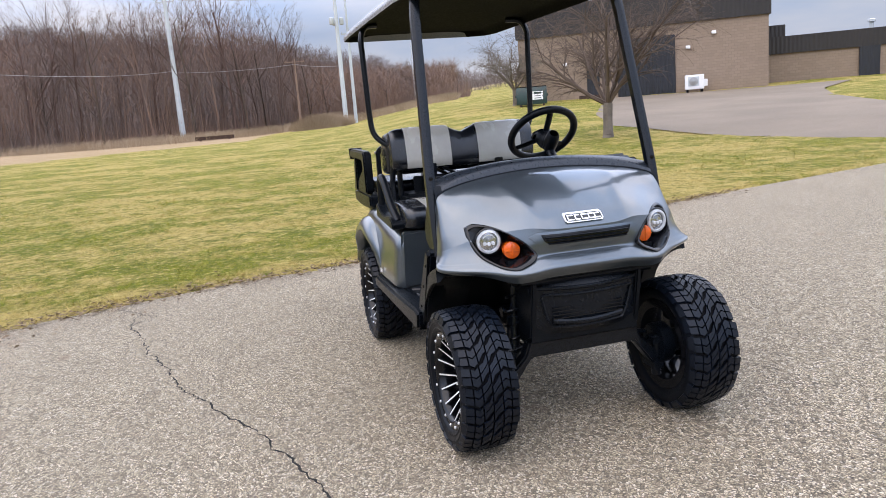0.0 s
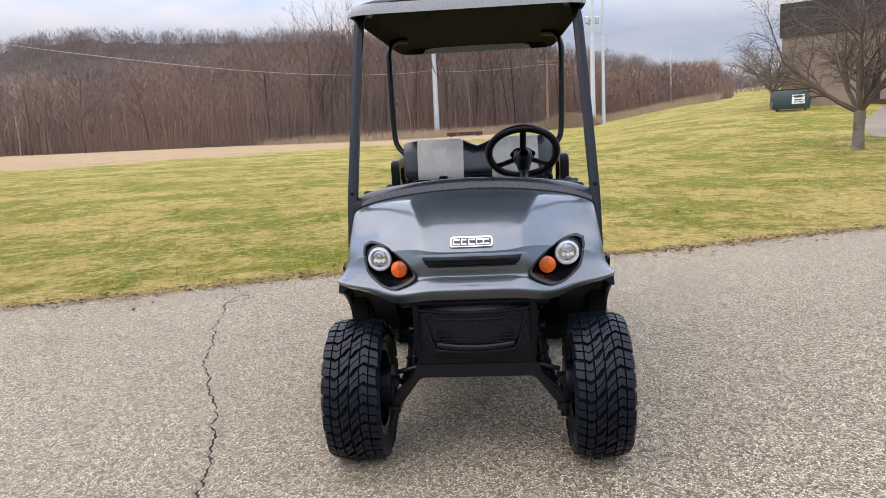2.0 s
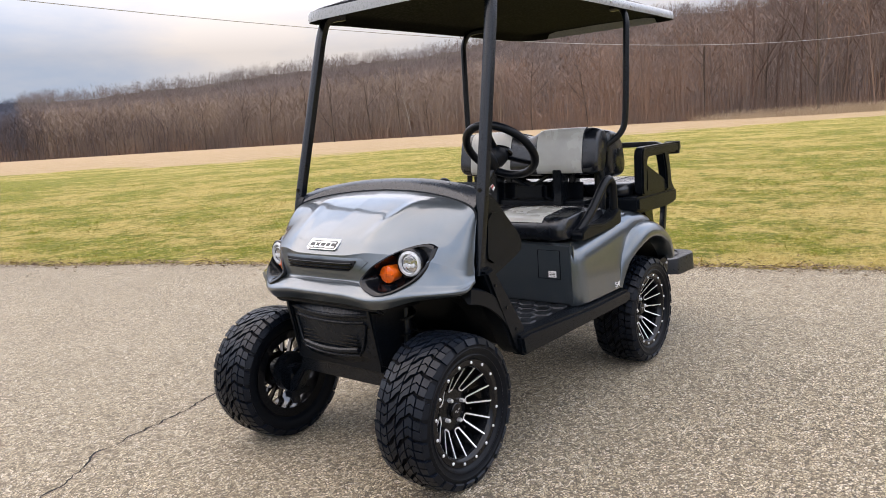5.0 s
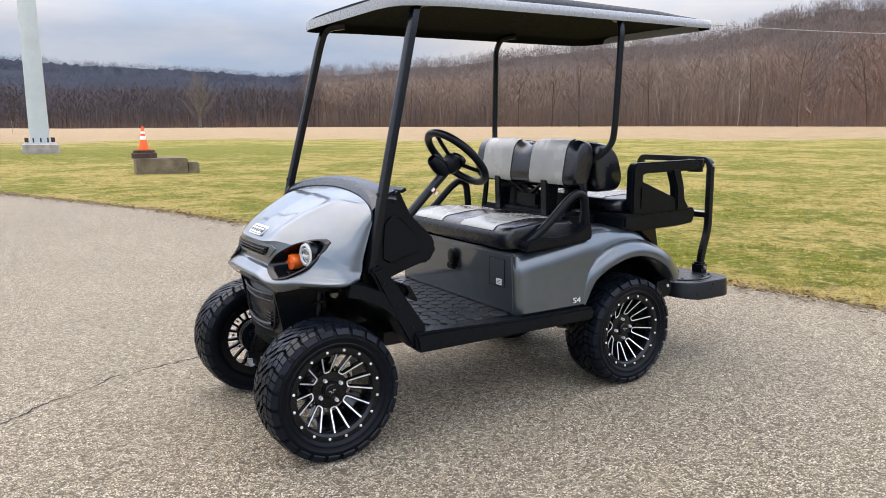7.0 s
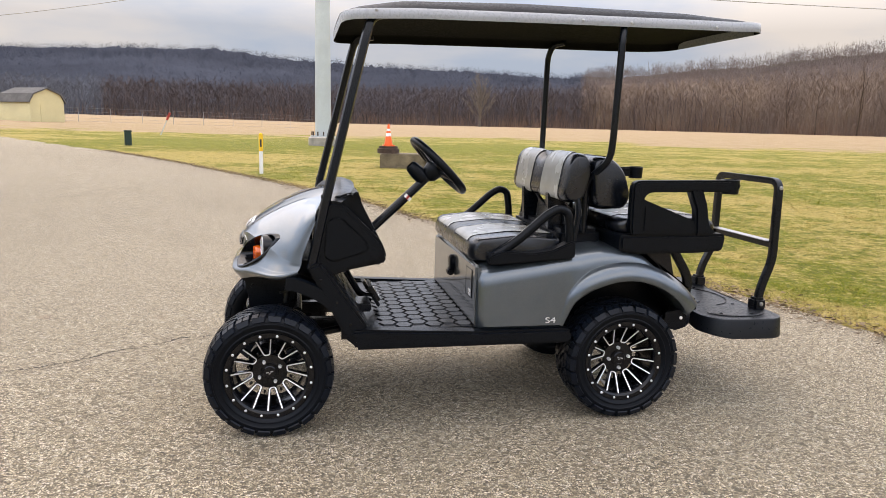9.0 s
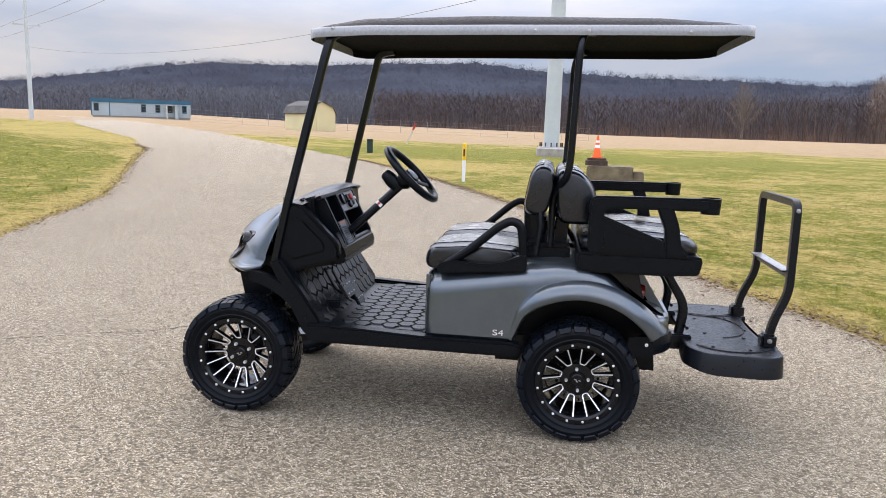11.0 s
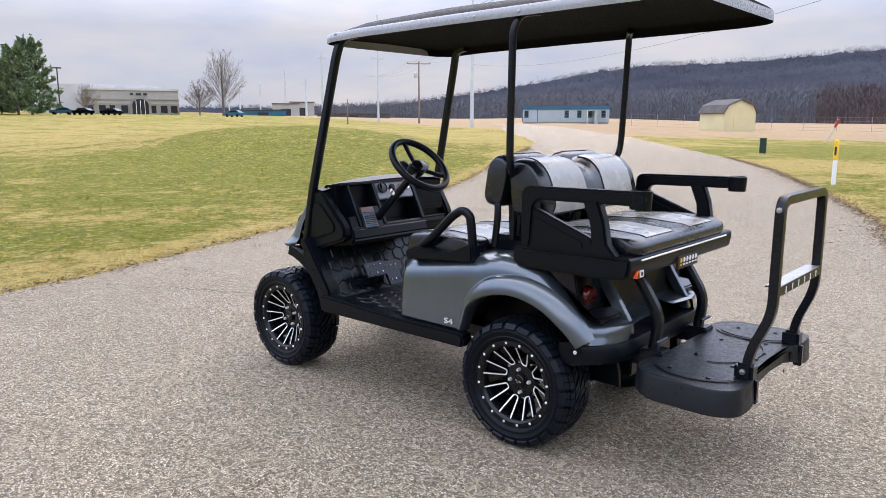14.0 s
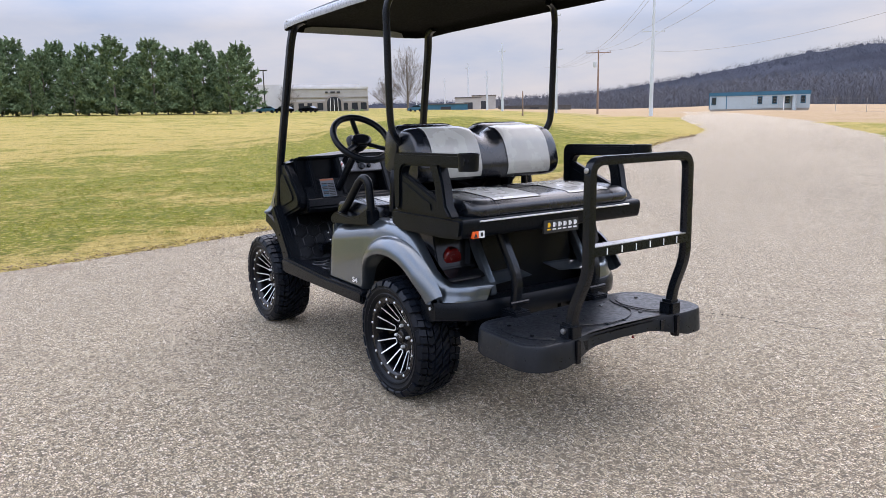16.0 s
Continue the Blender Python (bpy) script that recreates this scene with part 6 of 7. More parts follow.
def hex_mat():
    """Moulded rubber mat with raised hexagons on the floor and up the toe board."""
    g = Geo()
    R, gap = .047, .0026

    def cell(u, v, frame):
        top, low = [], []
        for k in range(6):
            t = math.pi / 3 * k
            top.append(frame(u + (R - gap) * math.cos(t) * .88, v + (R - gap) * math.sin(t) * .88, .008))
            low.append(frame(u + (R - gap) * math.cos(t), v + (R - gap) * math.sin(t), .002))
        g.loft([low, top], ring=True)
        g.add(top, [tuple(range(6))])

    def spread(u0, u1, v0, v1, frame):
        g.add([frame(a, b, .002) for a, b in ((u0, v0), (u1, v0), (u1, v1), (u0, v1))], [(0, 1, 2, 3)])
        i = 0
        u = u0 + R
        while u < u1 - R * .8:
            v = v0 + R * (.87 if i % 2 == 0 else 1.74)
            while v < v1 - R * .8:
                cell(u, v, frame)
                v += R * 1.732
            u += R * 1.5
            i += 1

    spread(-.11, .385, -.49, .49, lambda u, v, h: (u, v, .452 + h))
    d = Vector((.185, 0, .313)).normalized()
    spread(0, .36, -.49, .49, lambda u, v, h: tuple(Vector((.386, v, .454)) + d * u + Vector((-d.z, 0, d.x)) * h))
    return g


part("floor_mat", hex_mat(), MAT_RUBBER, cart, "black rubber mat with raised hexagons", sharp=20)
for y, z, w, tall in ((.275, .585, .075, .085), (.135, .545, .055, .15)):
    pedal = part("pedal", Geo().box((-.008, -w, -tall / 2), (.008, w, tall / 2)).moved(pose(.345, y, z, 0, 32, 0)), STEEL_BLACK, cart, "black steel pedal pad", bevel=0.004)
    for i in range(3):
        for j in (-1, 1):
            part("stud", Geo().lathe([(.004, 0), (.004, .005), (.001, .006)], 8).moved(pose(.345, y, z, 0, 32, 0) @ pose(-.009, (i - 1) * w * .6, j * tall * .28, 0, 0, 90)), CHROME, pedal)
    part("pedal_arm", Geo().tube(bend([(.34, y, z - tall * .3), (.40, y - .01, z - .02), (.47, y - .01, z + .10)], .03), .009, 8), STEEL_BLACK, pedal)
part("brake_bracket", Geo().box((.36, .20, .50), (.44, .36, .54)), STEEL_BLACK, cart, bevel=0.006)

# dash: black moulding with open pockets, grey switch panel
part("cowl", Geo().loft(mirror_rows(patch([
    [(.553, 0, 1.053), (.559, .15, 1.048), (.573, .29, 1.035), (.595, .41, 1.015), (.613, .490, .987)],
    [(.520, 0, 1.088), (.527, .15, 1.083), (.545, .29, 1.068), (.572, .41, 1.042), (.598, .495, 1.005)],
    [(.470, 0, 1.096), (.475, .15, 1.092), (.490, .29, 1.080), (.520, .41, 1.062), (.556, .500, 1.035)],
    [(.425, 0, 1.080), (.428, .15, 1.077), (.440, .29, 1.068), (.465, .41, 1.052), (.505, .505, 1.030)],
], 14, 24))[::-1]), COWL_PLASTIC, cart, "satin black dash top cowl", sharp=60)
side_poly = [(.612, .985), (.556, 1.035), (.505, 1.030), (.430, .955), (.335, .862), (.318, .825), (.322, .786), (.352, .768), (.500, .722), (.560, .70), (.625, .738), (.628, .80)]
dash = part("dashboard", Geo().prism([(.60, .99), (.52, 1.06), (.510, 1.056), (.508, .99), (.500, .84), (.490, .79), (.52, .73), (.62, .75)], "y", -.47, .47), BLACK_PLASTIC, cart, "black moulded dashboard with open pockets", bevel=0.01)
part("driver_pod", Geo().prism([(.52, 1.05), (.47, 1.068), (.462, .99), (.435, .84), (.37, .79), (.345, .745), (.50, .715)], "y", -.120, .46), BLACK_PLASTIC, dash, bevel=0.01)
for s in (1, -1):
    cheek = side_poly if s > 0 else [(.628 - (.628 - x) * .60, z) for x, z in side_poly]
    part("dash_cheek", Geo().prism(cheek, "y", s * .485 - .03, s * .485 + .03), BLACK_PLASTIC, dash, bevel=0.014)
    mid = sum(x for x, _ in cheek) / len(cheek)
    inner = [(mid + .012 + (x - mid) * .62, .87 + (z - .87) * .60) for x, z in cheek]
    part("cheek_inset", Geo().prism(inner, "y", s * .515 - .004, s * .515 + .007), BLACK_PLASTIC, dash, bevel=0.006)
for y, w in ((.385, .015), (.200, .016), (-.112, .018)):
    part("pocket_divider", Geo().prism([(.50, 1.055), (.436, 1.066), (.322, .838), (.335, .785), (.46, .785)], "y", y - w, y + w), BLACK_PLASTIC, dash, bevel=0.007)
part("dash_lip", Geo().prism([(.345, .850), (.318, .832), (.300, .775), (.322, .742), (.40, .745), (.40, .805), (.350, .822)], "y", -.128, .46), BLACK_PLASTIC, dash, bevel=0.010)


def dash_plate(name, y0, y1, f0, f1, mat_, parent, lift=0.0, thick=.014, label="", bevel=.004):
    """A plate on the slanted face of the dash, from f0 to f1 of the way up."""
    p = lambda f, o: (.330 + .105 * f - .904 * o, .850 + .222 * f + .427 * o)
    return part(name, Geo().prism([p(f0, lift), p(f1, lift), p(f1, lift - thick), p(f0, lift - thick)], "y", y0, y1), mat_, parent, label, bevel)


dash_plate("pocket_front", .216, .370, -.12, .40, BLACK_PLASTIC, dash)
dash_plate("pocket_front", .400, .456, -.12, .21, BLACK_PLASTIC, dash)
dash_plate("pod_brow", -.100, .456, .94, 1.0, BLACK_PLASTIC, dash, .004, .030)
# passenger side: set back, with a glove box door over a shelf
glove = part("glove_box_door", Geo().prism([(.508, 1.046), (.494, 1.050), (.470, .868), (.484, .862)], "y", -.450, -.140), BLACK_PLASTIC, dash, "black glove box door", bevel=0.006)
part("door_inset", Geo().prism([(.492, 1.028), (.4885, 1.029), (.4705, .890), (.474, .889)], "y", -.425, -.165), BLACK_PLASTIC, glove, bevel=0.002)
part("latch", Geo().prism([(.488, 1.018), (.479, 1.020), (.476, .998), (.485, .996)], "y", -.250, -.222), GLOSS_BLACK, glove, bevel=0.003)
shelf = part("parcel_shelf", Geo().prism([(.52, .838), (.462, .824), (.450, .808), (.450, .780), (.462, .768), (.52, .768)], "y", -.455, -.128), BLACK_PLASTIC, dash, "black parcel shelf under the glove box", bevel=0.010)
part("shelf_edge", Geo().tube([(.456, -.45, .822), (.456, -.132, .822)], .006, 8), BLACK_PLASTIC, shelf)
panel = part("switch_panel", Geo().prism([(.455, 1.062), (.440, 1.066), (.392, .972), (.400, .962)], "y", -.094, .184), DASH_GREY, dash, "grey switch panel", bevel=0.002)
pm = pose(.414, 0, 1.016, 0, -63, 0)
for x, y, r, mt in ((.012, .140, .030, GLOSS_BLACK), (.014, .060, .017, BLACK_PLASTIC), (.012, -.010, .019, RED_PAINT), (-.022, .048, .022, GLOSS_BLACK), (-.022, -.004, .013, BLACK_PLASTIC), (.0, -.060, .010, CHROME)):
    knob = part("gauge" if r > .025 else "switch", Geo().lathe([(r, 0), (r, .012), (r * .8, .016), (.001, .016)], 20).moved(pm @ pose(x, y, -.002, 90, 0, 0)), mt, panel)
    if r > .025:
        part("gauge_ring", Geo().lathe([(r, .012), (r * 1.04, .018), (r * .92, .018), (r * .92, .012)], 28, True).moved(pm @ pose(x, y, -.002, 90, 0, 0)), GLOSS_BLACK, knob)
label_ = dash_plate("warning_label", .262, .352, -.08, .385, LABEL_SHADED, dash, .0025, .003, "printed warning label with an orange band, darkened as shaded", 0)
dash_plate("label_band", .264, .350, .335, .38, SHADED_ORANGE, label_, .0035, .002, "", 0)
for k in range(8):
    dash_plate("printed_bar", .268, .308, -.06 + k * .043, -.038 + k * .043, BLACK_PRINT, label_, .0035, .002, "", 0)
    dash_plate("printed_bar", .313, .346, -.06 + k * .043, -.030 + k * .043, TRAILER_BLUE if k % 3 == 0 else BLACK_PRINT, label_, .0035, .002, "", 0)
for y in (.015, .115):
    part("cup_well", Geo().lathe([(.038, 0), (.042, .004), (.042, .016), (.034, .016), (.034, .002)], 24).moved(pose(.376, y, .806, 90, 0, 0)), GLOSS_BLACK, dash)

# steering
wheel_pose = pose(.033, .236, 1.178, 0, -45, 0)
sw = part("steering_wheel", Geo().tube([(.165 * math.cos(t), .165 * math.sin(t), 0) for t in np.linspace(0, 6.283, 49)[:-1]], .0185, 12, close=True).moved(wheel_pose), BLACK_PLASTIC, cart, "black padded steering wheel")
part("hub", Geo().lathe([(.001, .016), (.03, .016), (.046, .008), (.048, -.01), (.040, -.045), (.028, -.06)], 28).moved(wheel_pose @ pose(0, 0, -.02, 90, 0, 0)), BLACK_PLASTIC, sw)
for a in (90, 215, 325):
    c, n = math.cos(radians(a)), math.sin(radians(a))
    part("spoke", Geo().tube([(.04 * n, .04 * -c, -.02), (.10 * n, .10 * -c, -.012), (.160 * n, .160 * -c, 0)], .016, 8, flat=.5).moved(wheel_pose), BLACK_PLASTIC, sw)
part("pad", Geo().lathe([(.001, .016), (.030, .015), (.046, .008), (.050, -.004), (.046, -.012)], 28).moved(wheel_pose @ pose(-.006, 0, -.002, 90, 0, 0) @ Matrix.Diagonal((.8, 1, 1.25, 1))), GLOSS_BLACK, sw)
part("steering_column", Geo().tube([(.055, .236, 1.155), (.11, .236, 1.10), (.36, .236, .865)], .021, 14), STEEL_BLACK, cart, "black steering column")
part("column_boot", Geo().lathe([(.032, 0), (.036, .05), (.030, .09), (.022, .10)], 16).moved(pose(.10, .236, 1.11) @ pose(0, 0, 0, 0, 45, 0) @ pose(0, 0, 0, 90, 0, 0)), BLACK_PLASTIC, cart)
sticker = part("column_sticker", Geo().box((-.009, -.020, -.018), (.009, -.018, .018)).moved(pose(.185, .268, 1.03, 0, -47, 180)), WHITE, cart, "small white and red sticker")
part("sticker_band", Geo().box((-.009, -.0215, -.004), (.009, -.0195, .006)).moved(pose(.185, .268, 1.03, 0, -47, 180)), RED_PAINT, sticker)

def rounded(points, r, k=4):
    P = [Vector((x, z, 0)) for x, z in points]
    out = []
    for a, b, c in zip(P[-1:] + P[:-1], P, P[1:] + P[:1]):
        s, e = b + (a - b).normalized() * min(r, (a - b).length * .45), b + (c - b).normalized() * min(r, (c - b).length * .45)
        out += [((s * (1 - t) + b * t) * (1 - t) + (b * (1 - t) + e * t) * t)[:2] for t in (i / k for i in range(k + 1))]
    return [tuple(p) for p in out]


# rear body: lofted sides with wheel openings
ARCH_X, ARCH_Z = -.808, .285
ARCH_R = [(25, .335), (38, .350), (50, .378), (62, .386), (90, .390), (150, .390)]
ARCH = [(ARCH_X + lerp(ARCH_R, t) * math.cos(radians(t)), ARCH_Z + lerp(ARCH_R, t) * math.sin(radians(t))) for t in np.linspace(150, 28, 60)]
TOPZ = [(-1.24, .570), (-1.20, .576), (-1.14, .585), (-1.08, .63), (-1.0, .71), (-.92, .778), (-.85, .805), (-.70, .820), (-.55, .808), (-.35, .775), (-.10, .738)]
SIDEY = [(-1.24, .34), (-1.225, .42), (-1.20, .47), (-1.16, .515), (-1.10, .545), (-1.0, .56), (-.5, .556), (-.16, .552), (-.125, .543), (-.108, .525), (-.100, .500)]


def low_edge(x):
    z = lerp(ARCH, x) if ARCH[0][0] < x < ARCH[-1][0] else 0
    return max(.452 if x > ARCH_X else .496, z)


rows = []
for x in list(np.linspace(-.100, -.125, 6)) + list(np.linspace(-.14, -.46, 16)) + list(np.linspace(-.49, -1.14, 60)) + list(np.linspace(-1.15, -1.24, 12)):
    y, zt, zb = lerp(SIDEY, x), lerp(TOPZ, x), low_edge(x)
    zt = max(zt, zb + .02)
    tuck = min(.10, .5 * (zt - zb))
    row = [(x, y - .012, zb), (x, y, zb + .012 * min(1, (zt - zb) / .05))]
    row += [(x, y - .004 * k, zb + .012 + (zt - tuck - zb - .012) * k / 4) for k in range(1, 5)]
    row += [(x, y - .016 - tuck * 1.1 * (1 - math.cos(t)), zt - tuck + tuck * math.sin(t)) for t in np.linspace(.25, 1.5, 6)]
    inner = max(.10, y - .28)
    row += [(x, min(inner, y - .14), zt + .010), (x, min(.08, inner), zt + .014)]
    rows.append(row)
left_body = Geo().loft(rows)
both("side_body", left_body, PAINT, "charcoal metallic rear side panel", sharp=45)

flare = []
for deg in np.linspace(30, 146, 52):
    t, r0 = radians(deg), lerp(ARCH_R, deg)
    e = min(1, (deg - 30) / 45)
    fade = e * e * (3 - 2 * e)
    out = .004 + .044 * fade * min(1, .55 + (146 - deg) / 40)
    wide = .028 + .052 * fade
    prof = [(-.008, .50), (-.006, .540 + out * .8), (.0, .552 + out), (.10, .556 + out), (.42, .554 + out * .92), (.72, .553 + out * .60), (.90, .552 + out * .22), (1.0, .540)]
    flare.append([(ARCH_X + (r0 + (q * wide if q > 0 else q)) * math.cos(t), y, ARCH_Z + (r0 + (q * wide if q > 0 else q)) * math.sin(t)) for q, y in prof])
both("fender", Geo().loft(flare[::-1]), PAINT, "charcoal metallic rear wheel arch", sharp=45)
both("arch_liner", Geo().loft([[(ARCH_X + .384 * math.cos(t), y, ARCH_Z + .384 * math.sin(t)) for y in (.30, .548)] for t in np.linspace(.52, 2.62, 30)]), BLACK_PLASTIC, "black wheel arch liner")
both("liner_wall", Geo().prism([(ARCH_X + .384 * math.cos(t), ARCH_Z + .384 * math.sin(t)) for t in np.linspace(0, 3.1416, 20)], "y", .29, .31), BLACK_PLASTIC)
text_at = pose(-.449, .5625, .489) @ Matrix.Rotation(radians(180), 4, "Z") @ Matrix.Rotation(radians(90), 4, "X")
text_part("side_letters", "S4", .045, CHROME, cart, text_at @ Matrix.Diagonal((1.25, .85, 1, 1)), .0015, "silver letters on the side panel")
text_part("side_letters", "S4", .045, CHROME, cart, pose(-.449, -.5625, .489) @ Matrix.Rotation(radians(90), 4, "X") @ Matrix.Diagonal((1.25, .85, 1, 1)), .0015)

# seat box front
front = part("seat_box", Geo().prism([(-.52, .452), (.52, .452), (.505, .742), (-.505, .742)], "x", -.13, -.099), PAINT, cart, "charcoal metallic seat box front", bevel=0.012)
door_ = part("access_door", Geo().box((-.1, .33, .575), (-.0965, .445, .708)), PAINT, front, bevel=0.003)
part("door_edge", Geo().tube([(-.0975, .33, .575), (-.0975, .445, .575), (-.0975, .445, .708), (-.0975, .33, .708)], .0022, 5, close=True), BLACK_PLASTIC, door_)
part("spec_label", Geo().box((-.097, .385, .582), (-.0945, .425, .612)), WHITE, door_, "small white printed label")
for k in range(3):
    part("printed_bar", Geo().box((-.0950, .390, .588 + k * .007), (-.0938, .420, .590 + k * .007)), BLACK_PRINT, door_)
part("charge_port", Geo().lathe([(.042, 0), (.042, .016), (.034, .022), (.001, .022)], 24).moved(pose(-.099, .02, .665, 0, 0, -90)), BLACK_PLASTIC, front, "round black charging cap")
part("port_latch", Geo().box((-.10, -.01, .60), (-.065, .05, .635)), BLACK_PLASTIC, front, bevel=0.008)

# black middle of the tail, tail lights, rear bumper
part("bag_well", Geo().box((-1.08, -.30, .46), (-.80, .30, .80)), BLACK_PLASTIC, cart, bevel=0.02)
part("tail_panel", Geo().prism([(-1.085, .46), (-1.085, .79), (-1.10, .79), (-1.15, .50), (-1.13, .46)], "y", -.27, .27), BLACK_PLASTIC, cart, "black moulded tail panel", bevel=0.01)
for s in (1, -1):
    part("tail_pocket", Geo().prism([(-.86, .815), (-.93, .795), (-1.0, .735), (-1.08, .655), (-1.13, .610), (-1.195, .598), (-1.19, .610), (-1.105, .640), (-1.082, .72), (-1.06, .82)], "y", s * .395 - .100, s * .395 + .100), GLOSS_BLACK, cart, "black tail light housing", bevel=0.02)
    part("tail_fin", Geo().prism(rounded([(-1.035, .800), (-1.085, .800), (-1.150, .690), (-1.225, .575), (-1.238, .520), (-1.195, .520), (-1.165, .590), (-1.090, .700)], .012), "y", s * .292 - .016, s * .292 + .016), PAINT, cart, "charcoal metallic fin beside the tail light", bevel=0.007)
    part("bumper_bolt", Geo().lathe([(.008, 0), (.008, .005), (.001, .007)], 10).moved(pose(-1.115, s * .548, .478, 0, 0, 0 if s > 0 else 180)), CHROME, cart)
    lamp_pose = pose(-1.088, s * .412, .680, 0, 0, 90) @ pose(0, 0, 0, -14, 0, 0)
    part("tail_light", Geo().lathe([(.046, -.03), (.046, .008), (.040, .014), (.001, .017)], 28).moved(lamp_pose), RED_LENS, cart, "round red tail light")
rear = []
for a in np.linspace(-1, 1, 33):
    y = .545 * a
    x = -1.245 + .11 * max(0, abs(a) - .62) ** 2 / .145
    rear.append([(x + .03, y, .515), (x, y, .505), (x - .012, y, .48), (x - .008, y, .43), (x + .04, y, .415), (x + .10, y, .43), (x + .10, y, .505)])
part("rear_bumper", Geo().loft(rear, ring=True, caps=True), BLACK_PLASTIC, cart, "black wraparound rear bumper", sharp=40)
part("tow_bracket", Geo().box((-1.22, -.10, .36), (-1.10, .10, .44)).box((-1.19, .14, .30), (-1.12, .20, .42)).box((-1.19, -.20, .30), (-1.12, -.14, .42)), STEEL_BLACK, cart, bevel=0.006)
part("rear_axle", Geo().tube([(-.822, -.40, .28), (-.822, .40, .28)], .038, 14), STEEL_BLACK, cart)
part("drive_case", Geo().lathe([(.03, -.09), (.11, -.06), (.125, 0), (.11, .06), (.03, .09)], 20).moved(pose(-.82, .08, .30)), STEEL_BLACK, cart)
for s in (1, -1):
    part("leaf_spring", Geo().tube([(-.50, s * .33, .40), (-.65, s * .33, .33), (-.835, s * .33, .31), (-1.0, s * .33, .33), (-1.15, s * .33, .42)], .025, 6, flat=.5), STEEL_BLACK, cart)
    part("rear_shock", Geo().tube([(-1.02, s * .27, .27), (-1.08, s * .25, .47)], .026, 12), STEEL_BLACK, cart)
part("engine_pan", Geo().box((-1.05, -.24, .24), (-.92, .05, .40)), STEEL, cart, bevel=0.02)


# seats
def cushion(profile, y0, y1, grow=0.0, end=0.05, dip=None, n=34):
    """A padded block: a closed (x, z) profile carried across, rounded at its ends."""
    cx, cz = (sum(p[k] for p in profile) / len(profile) for k in (0, 1))
    rows = []
    for i in range(n + 1):
        t = i / n
        y = y0 + (y1 - y0) * (0.5 - 0.5 * math.cos(math.pi * t))
        e = min(y - y0, y1 - y)
        k = 1.0 if e > end or end == 0 else math.sqrt(max(0.0, 1 - (1 - e / end) ** 2))
        k = 0.80 + 0.20 * k if end else 1.0
        row = []
        for x, z in profile:
            d = math.hypot(x - cx, z - cz)
            gx, gz = (x - cx) / d * grow, (z - cz) / d * grow
            zz = cz + (z - cz) * k + gz
            if dip and z > cz:
                zz -= dip(y) * (z - cz) / .12
            row.append((cx + (x - cx) * k + gx, y, zz))
        rows.append(row)
    return Geo().loft(rows[::-1], ring=True, caps=True)


def padded_seat(name, profile, half, inserts, label, keep, dip=None, r=.04):
    """Black vinyl padding with two grey panels on its sitting face and raised seams between them."""
    prof = rounded(profile, r)
    cx, cz = (sum(p[k] for p in prof) / len(prof) for k in (0, 1))
    seat = part(name, cushion(prof, -half, half, end=.07, dip=dip), SEAT_BLACK, cart, label, sharp=60)

    def skin(x, y, z, out):
        q = math.hypot(x - cx, z - cz)
        return (x + (x - cx) / q * out, y, z + (z - cz) / q * out - (dip(y) * (z - cz) / .12 if dip and z > cz else 0))

    fine = [(a[0] + (b[0] - a[0]) * t / 3, a[1] + (b[1] - a[1]) * t / 3) for a, b in zip(prof, prof[1:] + prof[:1]) for t in range(3)]
    first = next(i for i in range(len(fine)) if keep(*fine[i]) and not keep(*fine[i - 1]))
    face = []
    for p in fine[first:] + fine[:first]:
        if not keep(*p):
            break
        face.append(p)
    for a, b in inserts:
        rows = [[skin(x, y, z, .0035) for x, z in face] for y in np.linspace(a, b, 12)]
        part("insert", Geo().loft(rows), SEAT_GREY, seat, "grey vinyl panel", sharp=60)
        for y in (a, b):
            part("seam", Geo().tube([skin(x, y, z, .002) for x, z in face], .0018, 6), SEAT_BLACK, seat)
        for x, z in (face[0], face[-1]):
            part("seam", Geo().tube([skin(x, y, z, .002) for y in np.linspace(a, b, 12)], .0018, 6), SEAT_BLACK, seat)
    return seat


bottom = [(-.088, .750), (-.078, .80), (-.10, .858), (-.30, .878), (-.53, .862), (-.54, .755)]
seat = padded_seat("front_seat", bottom, .475, ((.085, .365), (-.365, -.085)), "black and grey vinyl bench cushion", lambda x, z: z > .835, r=.035)
saddle = lambda y: .042 * math.exp(-(y / .06) ** 2)
padded_seat("front_backrest", [(-.560, 1.015), (-.530, 1.050), (-.560, 1.220), (-.600, 1.258), (-.662, 1.245), (-.676, 1.170), (-.638, 1.020)], .425, ((.08, .345), (-.345, -.08)), "black and grey vinyl front backrest", lambda x, z: x > -.615 and z > 1.030, saddle)
padded_seat("rear_backrest", [(-.72, .985), (-.69, 1.01), (-.672, 1.205), (-.695, 1.242), (-.785, 1.234), (-.845, 1.172), (-.885, 1.045), (-.855, .985)], .430, ((.08, .355), (-.355, -.08)), "black and grey vinyl rear-facing backrest", lambda x, z: x < -.72 and z > 1.005, saddle)
padded_seat("rear_seat", [(-.80, .875), (-.79, .925), (-.83, .952), (-1.10, .962), (-1.285, .950), (-1.328, .922), (-1.325, .875)], .468, ((.085, .34), (-.34, -.085)), "black and grey vinyl rear bench cushion", lambda x, z: z > .942, r=.03)
